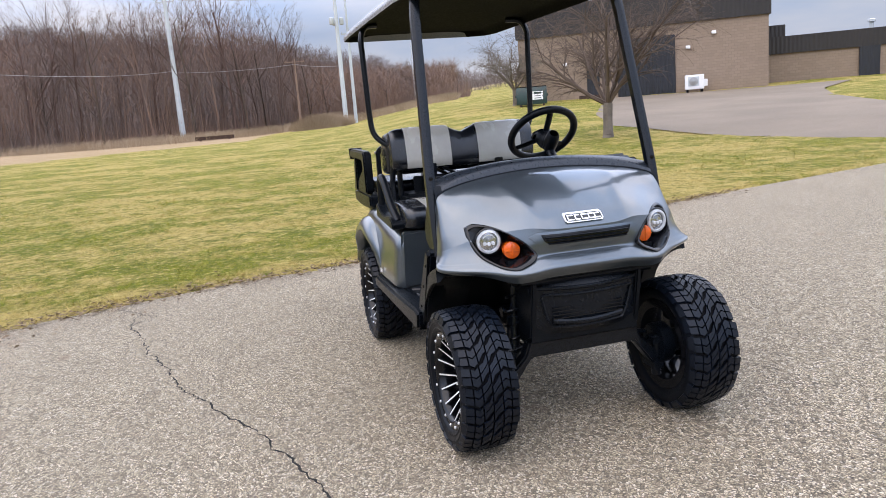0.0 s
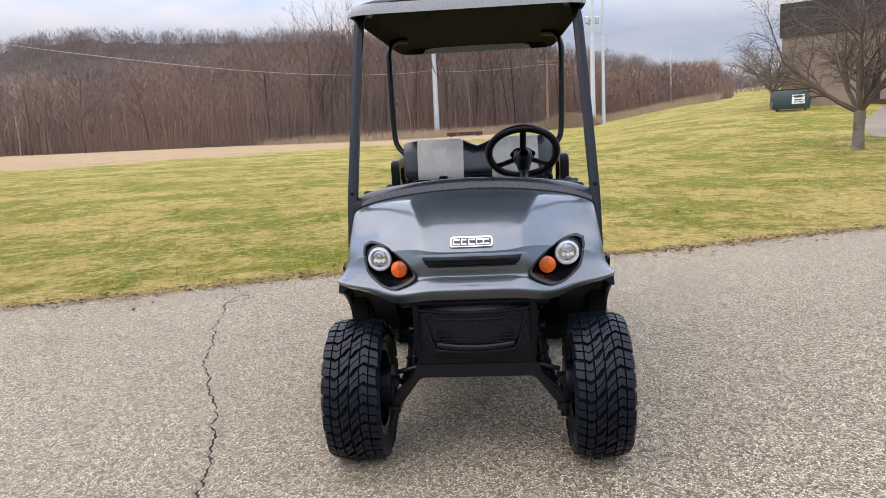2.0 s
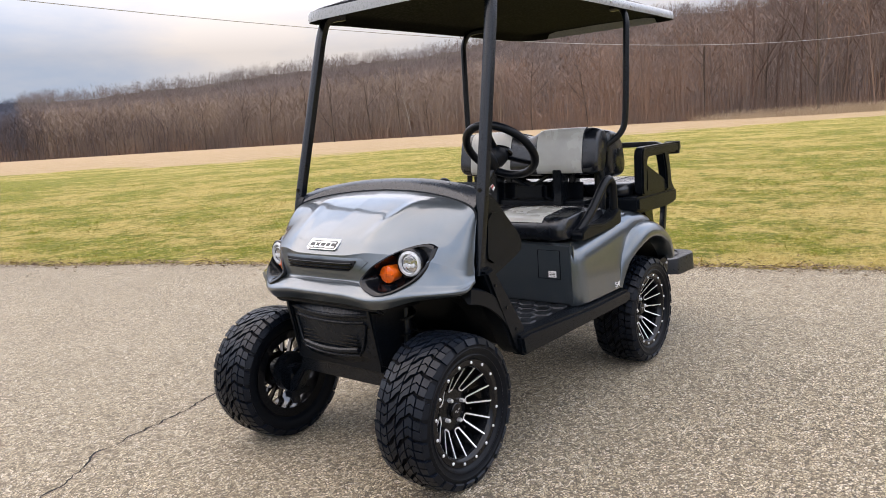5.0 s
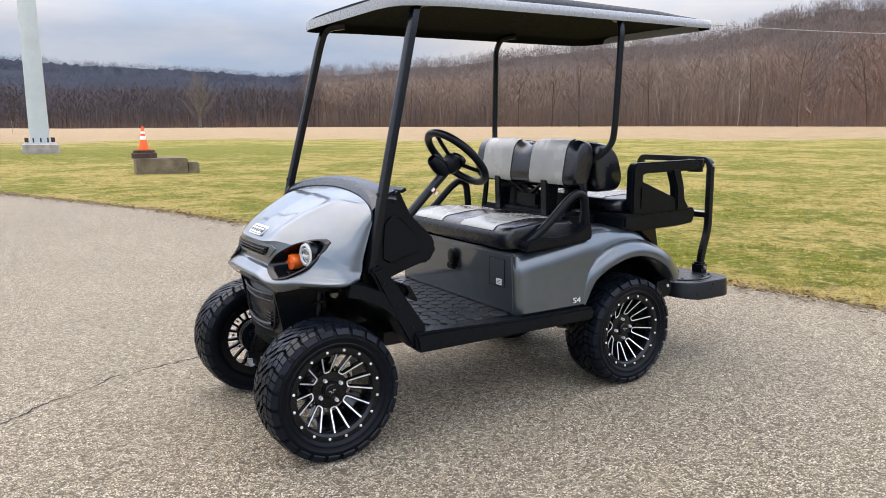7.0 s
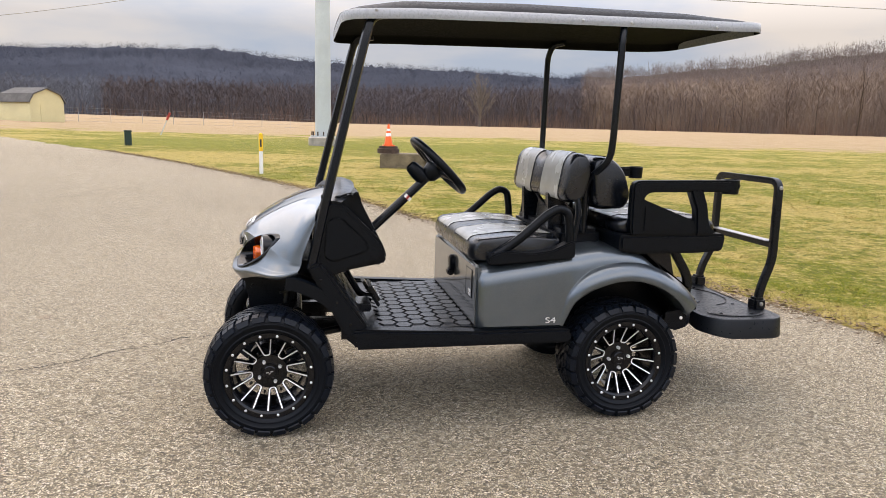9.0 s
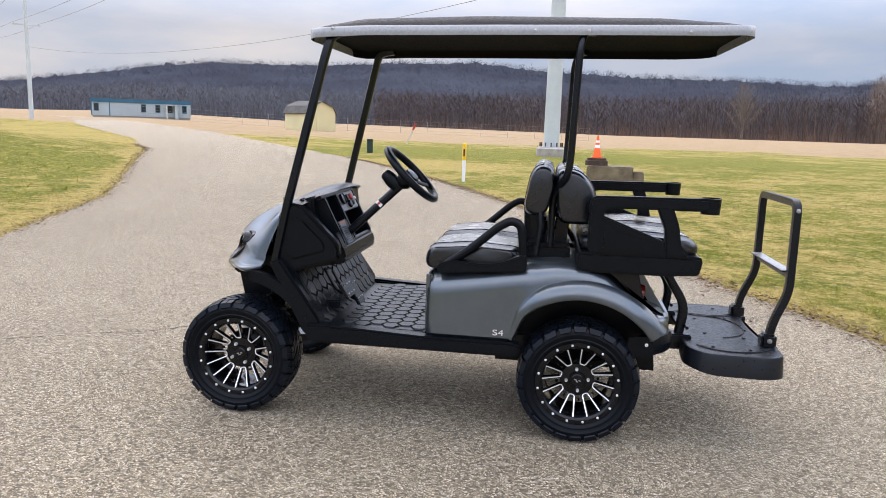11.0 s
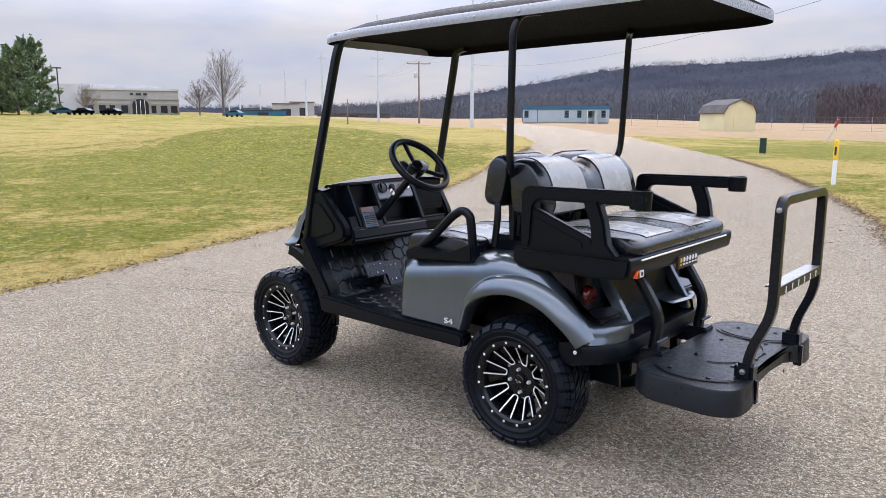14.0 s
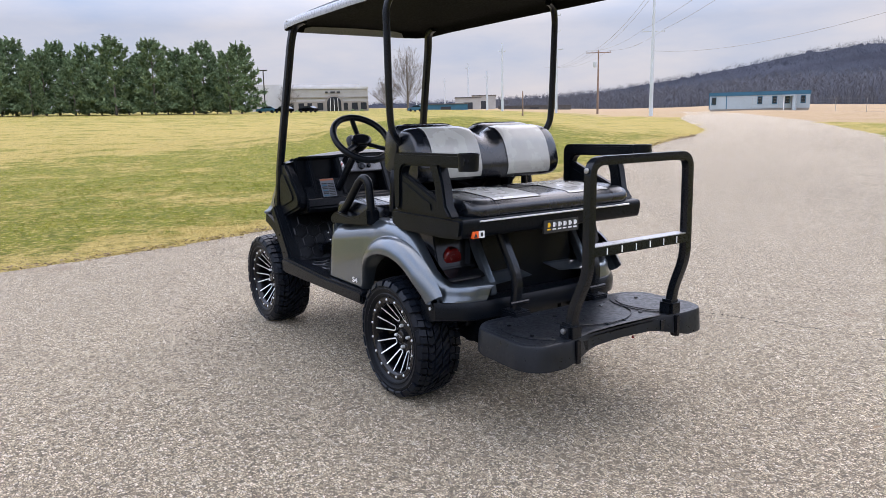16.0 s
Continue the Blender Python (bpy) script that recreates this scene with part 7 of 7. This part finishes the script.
for s in (1, -1):
    part("back_bracket", Geo().prism([(-.60, .84), (-.54, .84), (-.53, 1.05), (-.57, 1.08), (-.62, 1.02)], "y", s * .20 - .025, s * .20 + .025), STEEL_BLACK, cart, "black backrest bracket", bevel=0.005)
    part("back_bracket", Geo().prism([(-.74, .84), (-.68, .84), (-.70, 1.05), (-.76, 1.06)], "y", s * .20 - .02, s * .20 + .02), STEEL_BLACK, cart, bevel=0.005)
    part("brace_rod", Geo().tube([(-.58, s * .18, 1.05), (-.62, -s * .16, .86)], .010, 8), STEEL_BLACK, cart)
    part("brace_rod", Geo().tube([(-.66, s * .20, 1.04), (-.78, -s * .10, .87)], .010, 8), STEEL_BLACK, cart)
    part("seat_strut", Geo().tube(bend([(-.60, s * .42, .84), (-.62, s * .42, .98), (-.60, s * .40, 1.10)], .05), .016, 8), STEEL_BLACK, cart)
part("back_panel", Geo().prism([(-.650, .86), (-.640, .86), (-.648, .975), (-.658, .975)], "y", -.29, .29), BLACK_PLASTIC, cart, "black panel behind the front seat", bevel=0.003)
part("engine_cover", Geo().box((-.76, -.36, .80), (-.54, .36, .885)).box((-.66, -.10, .88), (-.58, .10, .98)), BLACK_PLASTIC, cart, bevel=0.02)

# hip restraints beside the front seat
for s in (1, -1):
    loop = [(-.19, s * .497, .785), (-.30, s * .505, .86), (-.43, s * .508, .975), (-.485, s * .508, 1.005), (-.530, s * .508, .985), (-.545, s * .508, .88), (-.545, s * .505, .80)]
    hip = part("hip_restraint", Geo().tube(bend(loop, .05), .0205, 12), BLACK_PLASTIC, cart, "black looped hip restraint", sharp=60)
    base = rounded([(-.155, .748), (-.150, .785), (-.22, .812), (-.36, .800), (-.45, .812), (-.56, .86), (-.565, .775)], .02)
    part("restraint_base", Geo().prism(base, "y", s * .505 - .034, s * .505 + .034), BLACK_PLASTIC, hip, bevel=0.010)

# rear seat tray with its arm rests
tray_poly = rounded([(-.785, .805), (-.785, .880), (-1.322, .884), (-1.330, .86), (-1.318, .800), (-1.18, .790), (-.86, .790)], .02)
tray = part("seat_tray", Geo().prism(tray_poly, "y", -.535, .535), BLACK_PLASTIC, cart, "black moulded rear seat tray", bevel=0.012)
part("tray_trim", Geo().tube([(-1.331, -.44, .868), (-1.331, .44, .868)], .004, 6), CHROME, tray, "bright trim strip")
plate = part("warning_plate", Geo().box((-1.330, -.112, .780), (-1.318, .092, .836)), BLACK_PRINT, tray, "dark pictogram plate")
for k in range(6):
    y = -.090 + k * .031
    part("pictogram", Geo().box((-1.3315, y - .010, .793), (-1.3295, y + .010, .799)).box((-1.3315, y - .005, .806), (-1.3295, y + .007, .826)).box((-1.3315, y - .011, .810), (-1.3295, y - .008, .822)), (YELLOW if k == 5 else WHITE), plate)
part("warning_sign", Geo().box((-1.329, .447, .800), (-1.316, .475, .828)), ORANGE, tray, "orange warning sticker")
part("warning_sign", Geo().box((-1.329, .416, .800), (-1.316, .444, .828)), WHITE, tray, "white pictogram sticker")
part("pictogram", Geo().prism([(.452, .804), (.470, .804), (.461, .822)], "x", -1.3305, -1.3285), BLACK_PRINT, tray)
part("pictogram", Geo().box((-1.3305, .425, .806), (-1.3285, .436, .822)), BLACK_PRINT, tray)
for s in (1, -1):
    y0, y1 = s * .518 - .026, s * .518 + .026
    arm = part("arm_rest", Geo().prism(rounded([(-.828, .88), (-.828, 1.136), (-1.380, 1.142), (-1.380, 1.086), (-.892, 1.082), (-.880, .88)], .045), "y", y0, y1), BLACK_PLASTIC, cart, "black moulded rear arm rest", bevel=0.009)
    part("arm_leg", Geo().prism([(-1.115, 1.10), (-1.185, 1.10), (-1.215, 1.02), (-1.232, .93), (-1.275, .88), (-1.165, .88), (-1.155, 1.0)], "y", y0, y1), BLACK_PLASTIC, arm, bevel=0.009)
    part("arm_panel", Geo().prism([(-.865, 1.055), (-.90, 1.045), (-1.160, .945), (-1.175, .88), (-.865, .88)], "y", s * .518 - .016, s * .518 + .016), BLACK_PLASTIC, arm, bevel=0.006)
    part("panel_inset", Geo().prism([(-.895, 1.015), (-.915, 1.010), (-1.120, .930), (-1.125, .90), (-.895, .90)], "y", s * .518 - .021, s * .518 + .021), BLACK_PLASTIC, arm, bevel=0.004)
    part("cup_holder", Geo().lathe([(.040, -.040), (.044, .028), (.039, .030), (.037, -.02), (.001, -.022)], 24).moved(pose(-1.345, s * .505, 1.114, 90, 0, 0)), BLACK_PLASTIC, arm)

# rear foot step, its struts and the grab bar
half_line = bend([(-1.312, .28, 0), (-1.312, .415, 0), (-1.385, .503, 0), (-1.66, .515, 0), (-1.735, .465, 0), (-1.742, .31, 0), (-1.704, .20, 0), (-1.697, 0, 0)], .05, 5)
edge_line = [(p[0], p[1]) for p in half_line] + [(p[0], -p[1]) for p in half_line[-2::-1]]


def skirt_rows():
    """A rounded top edge and a skirt that is deep at the sides and arched in the middle."""
    out = []
    for i, (x, y) in enumerate(edge_line):
        a, b = Vector(edge_line[max(0, i - 1)]), Vector(edge_line[min(len(edge_line) - 1, i + 1)])
        t = (b - a).normalized()
        n = Vector((t.y, -t.x))
        if n.dot(Vector((x + 1.52, y))) < 0:
            n = -n
        deep = .055 + .046 * min(1, max(0, (abs(y) - .10) / .26)) ** 1.5 - .015 * max(0, (x + 1.44) / .11)
        P = lambda o, z: (x + n.x * o, y + n.y * o, z)
        out.append([P(-.03, .444), P(-.014, .447), P(-.004, .444), P(0, .434), P(.006, .447 - deep), P(-.006, .447 - deep), P(-.014, .43), P(-.03, .43)])
    return out


skirt = skirt_rows()
inner_top = [r[0] for r in skirt]
k = len(inner_top)
step = part("foot_step", Geo().loft(skirt, ring=True, caps=True).loft([[inner_top[i], inner_top[k - 1 - i]] for i in range(k // 2 + 1)]).loft([[r[7] for r in (skirt[i], skirt[k - 1 - i])] for i in range(k // 2 + 1)]), STEP_PLASTIC, cart, "scuffed dark plastic rear foot step", sharp=40)
for s in (1, -1):
    for y, x in ((.14, -1.45), (.20, -1.62), (.38, -1.44), (.40, -1.60), (.05, -1.66)):
        part("step_screw", Geo().lathe([(.009, 0), (.009, .003), (.001, .004)], 10).moved(pose(x, s * y, .446, 90, 0, 0)), GLOSS_BLACK, step)
    for r_ in (.12, .135):
        part("grip_rib", Geo().tube([(-1.53 + r_ * 1.25 * math.cos(t), s * (.34 if r_ < .13 else .33) + r_ * .9 * math.sin(t), .447) for t in np.linspace(.3, 2.84, 18)], .0025, 5), STEP_PLASTIC, step)
part("grip_rib", Geo().tube([(-1.50 + .16 * math.cos(t), .21 * math.sin(t), .447) for t in np.linspace(1.7, 4.6, 24)], .0025, 5), STEP_PLASTIC, step)
for s in (1, -1):
    strut = part("step_strut", Geo().tube(bend([(-1.20, s * .235, .80), (-1.235, s * .235, .74), (-1.325, s * .235, .60), (-1.300, s * .235, .43)], .06), .021, 10, square=True), STEEL_BLACK, cart, "black bent step strut", sharp=50)
    part("strut_foot", Geo().box((-1.36, s * .235 - .045, .425), (-1.26, s * .235 + .045, .465)), STEEL_BLACK, strut, bevel=0.006)
    part("strut_pin", Geo().tube([(-1.335, s * .235 - .05, .50), (-1.335, s * .235 + .05, .50)], .008, 8), STEEL_BLACK, strut)
    part("step_arm", Geo().box((-1.72, s * .235 - .02, .385), (-1.10, s * .235 + .02, .425)), STEEL_BLACK, cart)
bar_path = bend([(-1.700, .292, .45), (-1.712, .292, .55), (-1.775, .280, .70), (-1.775, .276, 1.118), (-1.775, -.276, 1.118), (-1.775, -.280, .70), (-1.712, -.292, .55), (-1.700, -.292, .45)], .055, 6)
grab = part("grab_bar", Geo().tube(bar_path, .0175, 12, square=True), STEEL_BLACK, cart, "black square-tube grab bar", sharp=50)
part("bar_plate", Geo().box((-1.792, -.272, .765), (-1.768, .272, .800)).box((-1.792, -.272, .796), (-1.735, .272, .801)), STEEL_BLACK, grab, bevel=0.002)
part("bar_tread", Geo().box((-1.790, -.262, .801), (-1.738, .262, .804)), PANEL_GREY, grab, "bright grey plate top")
for y in (-.2, -.12, -.04, .04, .12, .2):
    part("plate_slot", Geo().box((-1.7945, y - .002, .770), (-1.7915, y + .002, .795)), WHITE, grab)
for s in (1, -1):
    part("bar_foot", Geo().box((-1.735, s * .292 - .035, .435), (-1.665, s * .292 + .035, .505)), STEEL_BLACK, grab, bevel=0.012)
    part("bar_slot", Geo().box((-1.748, s * .292 - .012, .350), (-1.715, s * .292 + .012, .440)), GLOSS_BLACK, grab, bevel=0.003)
    part("bar_bolt", Geo().lathe([(.011, 0), (.011, .008), (.001, .010)], 10).moved(pose(-1.70, s * .327, .475, 0, 0, 0 if s > 0 else 180)), STEEL, grab)
    part("corner_bolt", Geo().lathe([(.010, 0), (.010, .006), (.001, .008)], 10).moved(pose(-1.775, s * .294, 1.085, 0, 0, 0 if s > 0 else 180)), STEEL, grab)
part("step_reflector", Geo().box((-1.757, -.005, .40), (-1.753, .005, .41)), RED_LENS, step)

# roof and its posts
def roof_half(x):
    """Half-width of the roof along its length."""
    return lerp([(-1.49, .38), (-1.475, .44), (-1.44, .485), (-1.38, .503), (-1.15, .512), (-.4, .515), (.2, .512), (.40, .505), (.455, .485), (.485, .44), (.50, .36)], x)


xs = [-1.49, -1.483, -1.475, -1.46, -1.445] + list(np.linspace(-1.43, .40, 44)) + [.42, .44, .455, .47, .485, .495, .50]
shell, rim_in, under = [], [], []
for x in xs:
    w = roof_half(x)
    sag = lerp([(-1.49, 1.864), (-1.3, 1.857), (-.4, 1.849), (.2, 1.841), (.50, 1.828)], x)
    crown = lerp([(-1.475, .010), (-1.35, .040), (-1.1, .066), (-.3, .082), (.25, .068), (.42, .036), (.50, .010)], x)
    prof = [(1.0, -.032), (1.005, -.018), (1.0, .004), (.982, .012)]
    top = [(.94, .012), (.91, .20), (.86, .40), (.80, .58), (.76, .66), (.70, .64), (.60, .80), (.40, .93), (.2, 1.0)]
    line = [(w * a, sag + b) for a, b in prof] + [(w * a, sag + (b if i == 0 else .012 + crown * b)) for i, (a, b) in enumerate(top)]
    full = [(x, y, z) for y, z in line] + [(x, 0, sag + .012 + crown)] + [(x, -y, z) for y, z in line[::-1]]
    shell.append(full)
    under.append([(x, y, z) for y, z in ((w, sag - .032), (w * .965, sag - .030), (w * .93, sag - .004), (w * .80, sag + .006), (0, sag + .010), (-w * .80, sag + .006), (-w * .93, sag - .004), (-w * .965, sag - .030), (-w, sag - .032))])
top_only = [r[3:-3] for r in shell]
roof = part("roof", Geo().loft(top_only).add(top_only[0], [tuple(range(len(top_only[0])))]).add(top_only[-1], [tuple(range(len(top_only[-1])))[::-1]]), ROOF_TOP, cart, "glossy dark roof with moulded ribs", sharp=40)
loop = [r[0] for r in shell] + [r[-1] for r in shell][::-1]
ring_rows = [[Vector(shell[i][k]) for k in range(4)] for i in range(len(xs))] + [[Vector(shell[i][-1 - k]) for k in range(4)] for i in range(len(xs))][::-1]
ring_rows.append(ring_rows[0])
part("roof_rim", Geo().loft(ring_rows), ROOF_RIM, roof, "roof edge painted pale grey for its sky reflection", sharp=60)
part("roof_liner", Geo().loft(under[::-1]), ROOF_LINER, roof, "dark roof underside", sharp=60)
for s in (1, -1):
    for x in (.36, -.55, -.78, -1.2):
        part("rim_screw", Geo().lathe([(.007, 0), (.007, .003), (.001, .005)], 10).moved(pose(x, s * (roof_half(x) * 1.004), 1.838, 0, 0, 0 if s > 0 else 180)), STEEL, roof)
    fp = bend([(.640, s * .512, .74), (.576, s * .509, 1.03), (.401, s * .472, 1.735), (.375, s * .458, 1.822), (.28, s * .44, 1.838)], .05, 5)
    post = part("front_post", Geo().tube(fp, .0205, 10, square=True), STEEL_BLACK, cart, "black square front roof post", sharp=50)
    part("post_plug", Geo().lathe([(.009, 0), (.009, .004), (.001, .005)], 10).moved(pose(.590, s * .508, 1.055, 0, 0, -90)), GLOSS_BLACK, post)
    rp = bend([(-.665, s * .365, .87), (-.668, s * .365, 1.12), (-.730, s * .488, 1.225), (-.735, s * .497, 1.33), (-.747, s * .506, 1.775), (-.765, s * .475, 1.838), (-.81, s * .40, 1.846)], .055, 5)
    part("rear_post", Geo().tube(rp, .0165, 10), STEEL_BLACK, cart, "black tubular rear roof post", sharp=60)


# wheels
def lathed(profile, n=56):
    return Geo().lathe(profile, n)


def tread():
    """Chunky all-terrain tread: zigzag centre blocks cut by sipes, and shoulder lugs that wrap the sidewall."""
    g = Geo()
    R, N = .2935, 24
    P = 2 * math.pi * R / N

    def at(s, w, h):
        r = R + h - .012 * (abs(w) / .12) ** 3
        return (r * math.cos(s / R), w, r * math.sin(s / R))

    def block(poly, h=0.0, low=-.016):
        k = len(poly)
        cs, cw = sum(p[0] for p in poly) / k, sum(p[1] for p in poly) / k
        top = [at(cs + (s - cs) * .94, cw + (w - cw) * .95, h) for s, w in poly]
        bot = [at(s, w, low) for s, w in poly]
        g.add(bot + top, [(i, (i + 1) % k, k + (i + 1) % k, k + i) for i in range(k)] + [tuple(range(k, 2 * k))])

    shapes = [
        [(.04, .0025), (.435, .0025), (.69, .019), (.945, .042), (.56, .044), (.40, .020)],
        [(.485, .0025), (.88, .0025), (1.02, .018), (1.38, .040), (.995, .042), (.74, .019)],
        [(.60, .0490), (.98, .0465), (1.12, .063), (1.00, .081), (.64, .081), (.76, .064)],
        [(1.03, .0462), (1.43, .0445), (1.60, .062), (1.46, .081), (1.05, .081), (1.17, .063)],
    ]
    for i in range(N):
        for sg, o in ((1, 0.0), (-1, .5 * P)):
            s, odd = i * P + o, i % 2
            for poly in shapes:
                block([(s + sg * a * P, sg * w) for a, w in poly][::-1])
            j, b0 = .005 * odd, s + sg * .62 * P - (.84 * P if sg < 0 else 0)
            for lo, hi in ((0, .40 * P), (.45 * P, .84 * P)):
                poly = [(b0 + lo, sg * .0855), (b0 + hi, sg * .0855), (b0 + hi - sg * .006, sg * (.119 + j)), (b0 + lo - sg * .006, sg * (.115 + j))]
                block(poly[::-1] if sg > 0 else poly)
            lo, hi = b0 + .004 - sg * .010, b0 + P - .012 - sg * .010
            lug = [(r2 * math.cos(s2 / R), sg * w2, r2 * math.sin(s2 / R)) for s2, w2, r2 in ((lo, .116 + j, R - .012), (hi, .118 + j, R - .012), (hi - .003, .1315, R - .034), (lo + .003, .1315, R - .034))]
            inn = [(r2 * math.cos(s2 / R), sg * w2, r2 * math.sin(s2 / R)) for s2, w2, r2 in ((lo - .002, .106, R - .020), (hi + .002, .106, R - .020), (hi, .120, R - .042), (lo, .120, R - .042))]
            q = [(0, 1, 2, 3), (4, 5, 1, 0), (5, 6, 2, 1), (6, 7, 3, 2), (7, 4, 0, 3)]
            g.add(lug + inn, q if sg < 0 else [f[::-1] for f in q])
    return g


M_TREAD = mesh_of("tread", tread(), RUBBER, sharp=25)
M_GROOVE = mesh_of("tread_base", lathed([(.264, -.1185), (.2775, -.10), (.2815, -.05), (.2815, .05), (.2775, .10), (.264, .1185)], 72), GROOVE, sharp=60)
M_TYRE = mesh_of("tyre", lathed([(.190, -.095), (.200, -.106), (.212, -.118), (.235, -.1265), (.258, -.124), (.271, -.114), (.275, -.10), (.2785, -.05), (.2785, .05), (.275, .10), (.271, .114), (.258, .124), (.247, .1255), (.245, .1275), (.240, .1275), (.238, .1255), (.222, .121), (.218, .1235), (.212, .1215), (.206, .114), (.200, .106), (.190, .095)], 72), SIDEWALL, sharp=35)
M_BARREL = mesh_of("wheel", lathed([(.160, -.105), (.200, -.108), (.200, -.098), (.176, -.09), (.172, -.05), (.170, .03), (.176, .07), (.188, .086), (.200, .096), (.203, .106), (.200, .110), (.180, .110), (.172, .104), (.166, .092), (.162, .05), (.160, -.05), (.160, -.105)], 60), GLOSS_BLACK, sharp=30)
M_DISH = mesh_of("dish", lathed([(.066, -.02), (.072, .0), (.080, .026), (.078, .031), (.060, .034), (.040, .036), (.037, .044), (.001, .046)], 48), GLOSS_BLACK, sharp=30)
M_CAP = mesh_of("centre_cap", lathed([(.031, .040), (.031, .052), (.027, .056), (.001, .057)], 28), GLOSS_BLACK, sharp=30)
M_MARK = mesh_of("cap_mark", Geo().box((-.016, .0565, .001), (-.004, .0580, .006)).box((.003, .0565, .000), (.015, .0580, .005)).box((-.005, .0565, -.007), (.005, .0580, -.002)), PANEL_GREY)
M_BEAD = mesh_of("rim_bolt", lathed([(.0062, .108), (.0060, .1135), (.004, .1155), (.0005, .1155)], 10).moved(pose(.1885, 0, 0)), CHROME)
M_LUG = mesh_of("lug_nut", lathed([(.0085, .02), (.0085, .050), (.006, .056), (.0005, .056)], 6).moved(pose(.052, 0, 0)), CHROME)


def dish_y(r):
    """How far out the spokes stand: the wheel is dished, deep at the hub and flush at the rim."""
    u = min(1.0, max(0.0, (r - .078) / .088))
    return .034 + .0635 * u ** 1.1


def fork(half, lift, depth, r1):
    """A U of two bars that meet in a round bend near the hub and run out to the rim."""
    line = bend([(r1, .0325, 0), (.096, .0165, 0), (.080, .0125, 0), (.078, 0, 0), (.080, -.0125, 0), (.096, -.0165, 0), (r1, -.0325, 0)], .012, 4)
    rows = []
    for i, p in enumerate(line):
        d = (line[min(i + 1, len(line) - 1)] - line[max(i - 1, 0)]).normalized()
        y = dish_y(math.hypot(p.x, p.y)) + lift
        ax, az, bx, bz = p.x - d.y * half, p.y + d.x * half, p.x + d.y * half, p.y - d.x * half
        rows.append([(ax, y, az), (bx, y, bz), (bx, y - depth, bz), (ax, y - depth, az)])
    return Geo().loft(rows, ring=True, caps=True)


M_FORK = mesh_of("spoke", fork(.0062, 0, .024, .171), GLOSS_BLACK, 0, 30)
M_FACE = mesh_of("spoke_face", fork(.0030, .0014, .003, .165), CHROME, 0, 30)
M_WEB = mesh_of("spoke_web", Geo().prism([(.092, -.005), (.104, -.004), (.104, .004), (.092, .005)], "y", .030, .047).moved(pose(0, 0, 0, 0, 22.5, 0)), GLOSS_BLACK)


def add_wheel(x, y, roll):
    m = pose(x, y, .279, 0, 0, 0 if y > 0 else 180) @ pose(0, 0, 0, 0, roll, 0) @ Matrix.Diagonal((.965, .86, .965, 1))
    w = new("wheel", M_BARREL)
    w.parent = cart
    w.matrix_local = m
    w["label"] = "black alloy wheel with machined spokes and knobbly tyre"

    def put(name, me, at=Matrix.Identity(4)):
        o = new(name, me)
        o.parent = w
        o.matrix_local = at

    for nm, me in (("tyre", M_TYRE), ("tread_base", M_GROOVE), ("tread", M_TREAD), ("dish", M_DISH), ("centre_cap", M_CAP), ("cap_mark", M_MARK)):
        put(nm, me)
    for k in range(8):
        t = pose(0, 0, 0, 0, 45 * k, 0)
        for nm, me in (("spoke", M_FORK), ("spoke_face", M_FACE), ("spoke_web", M_WEB)):
            put(nm, me, t)
    for k in range(16):
        put("rim_bolt", M_BEAD, pose(0, 0, 0, 0, 22.5 * k + 3, 0))
    for k in range(4):
        put("lug_nut", M_LUG, pose(0, 0, 0, 0, 90 * k + 20, 0))


for x, y, roll in ((.822, .472, 8), (.822, -.472, 21), (-.822, .480, -15), (-.822, -.480, 40)):
    add_wheel(x, y, roll)
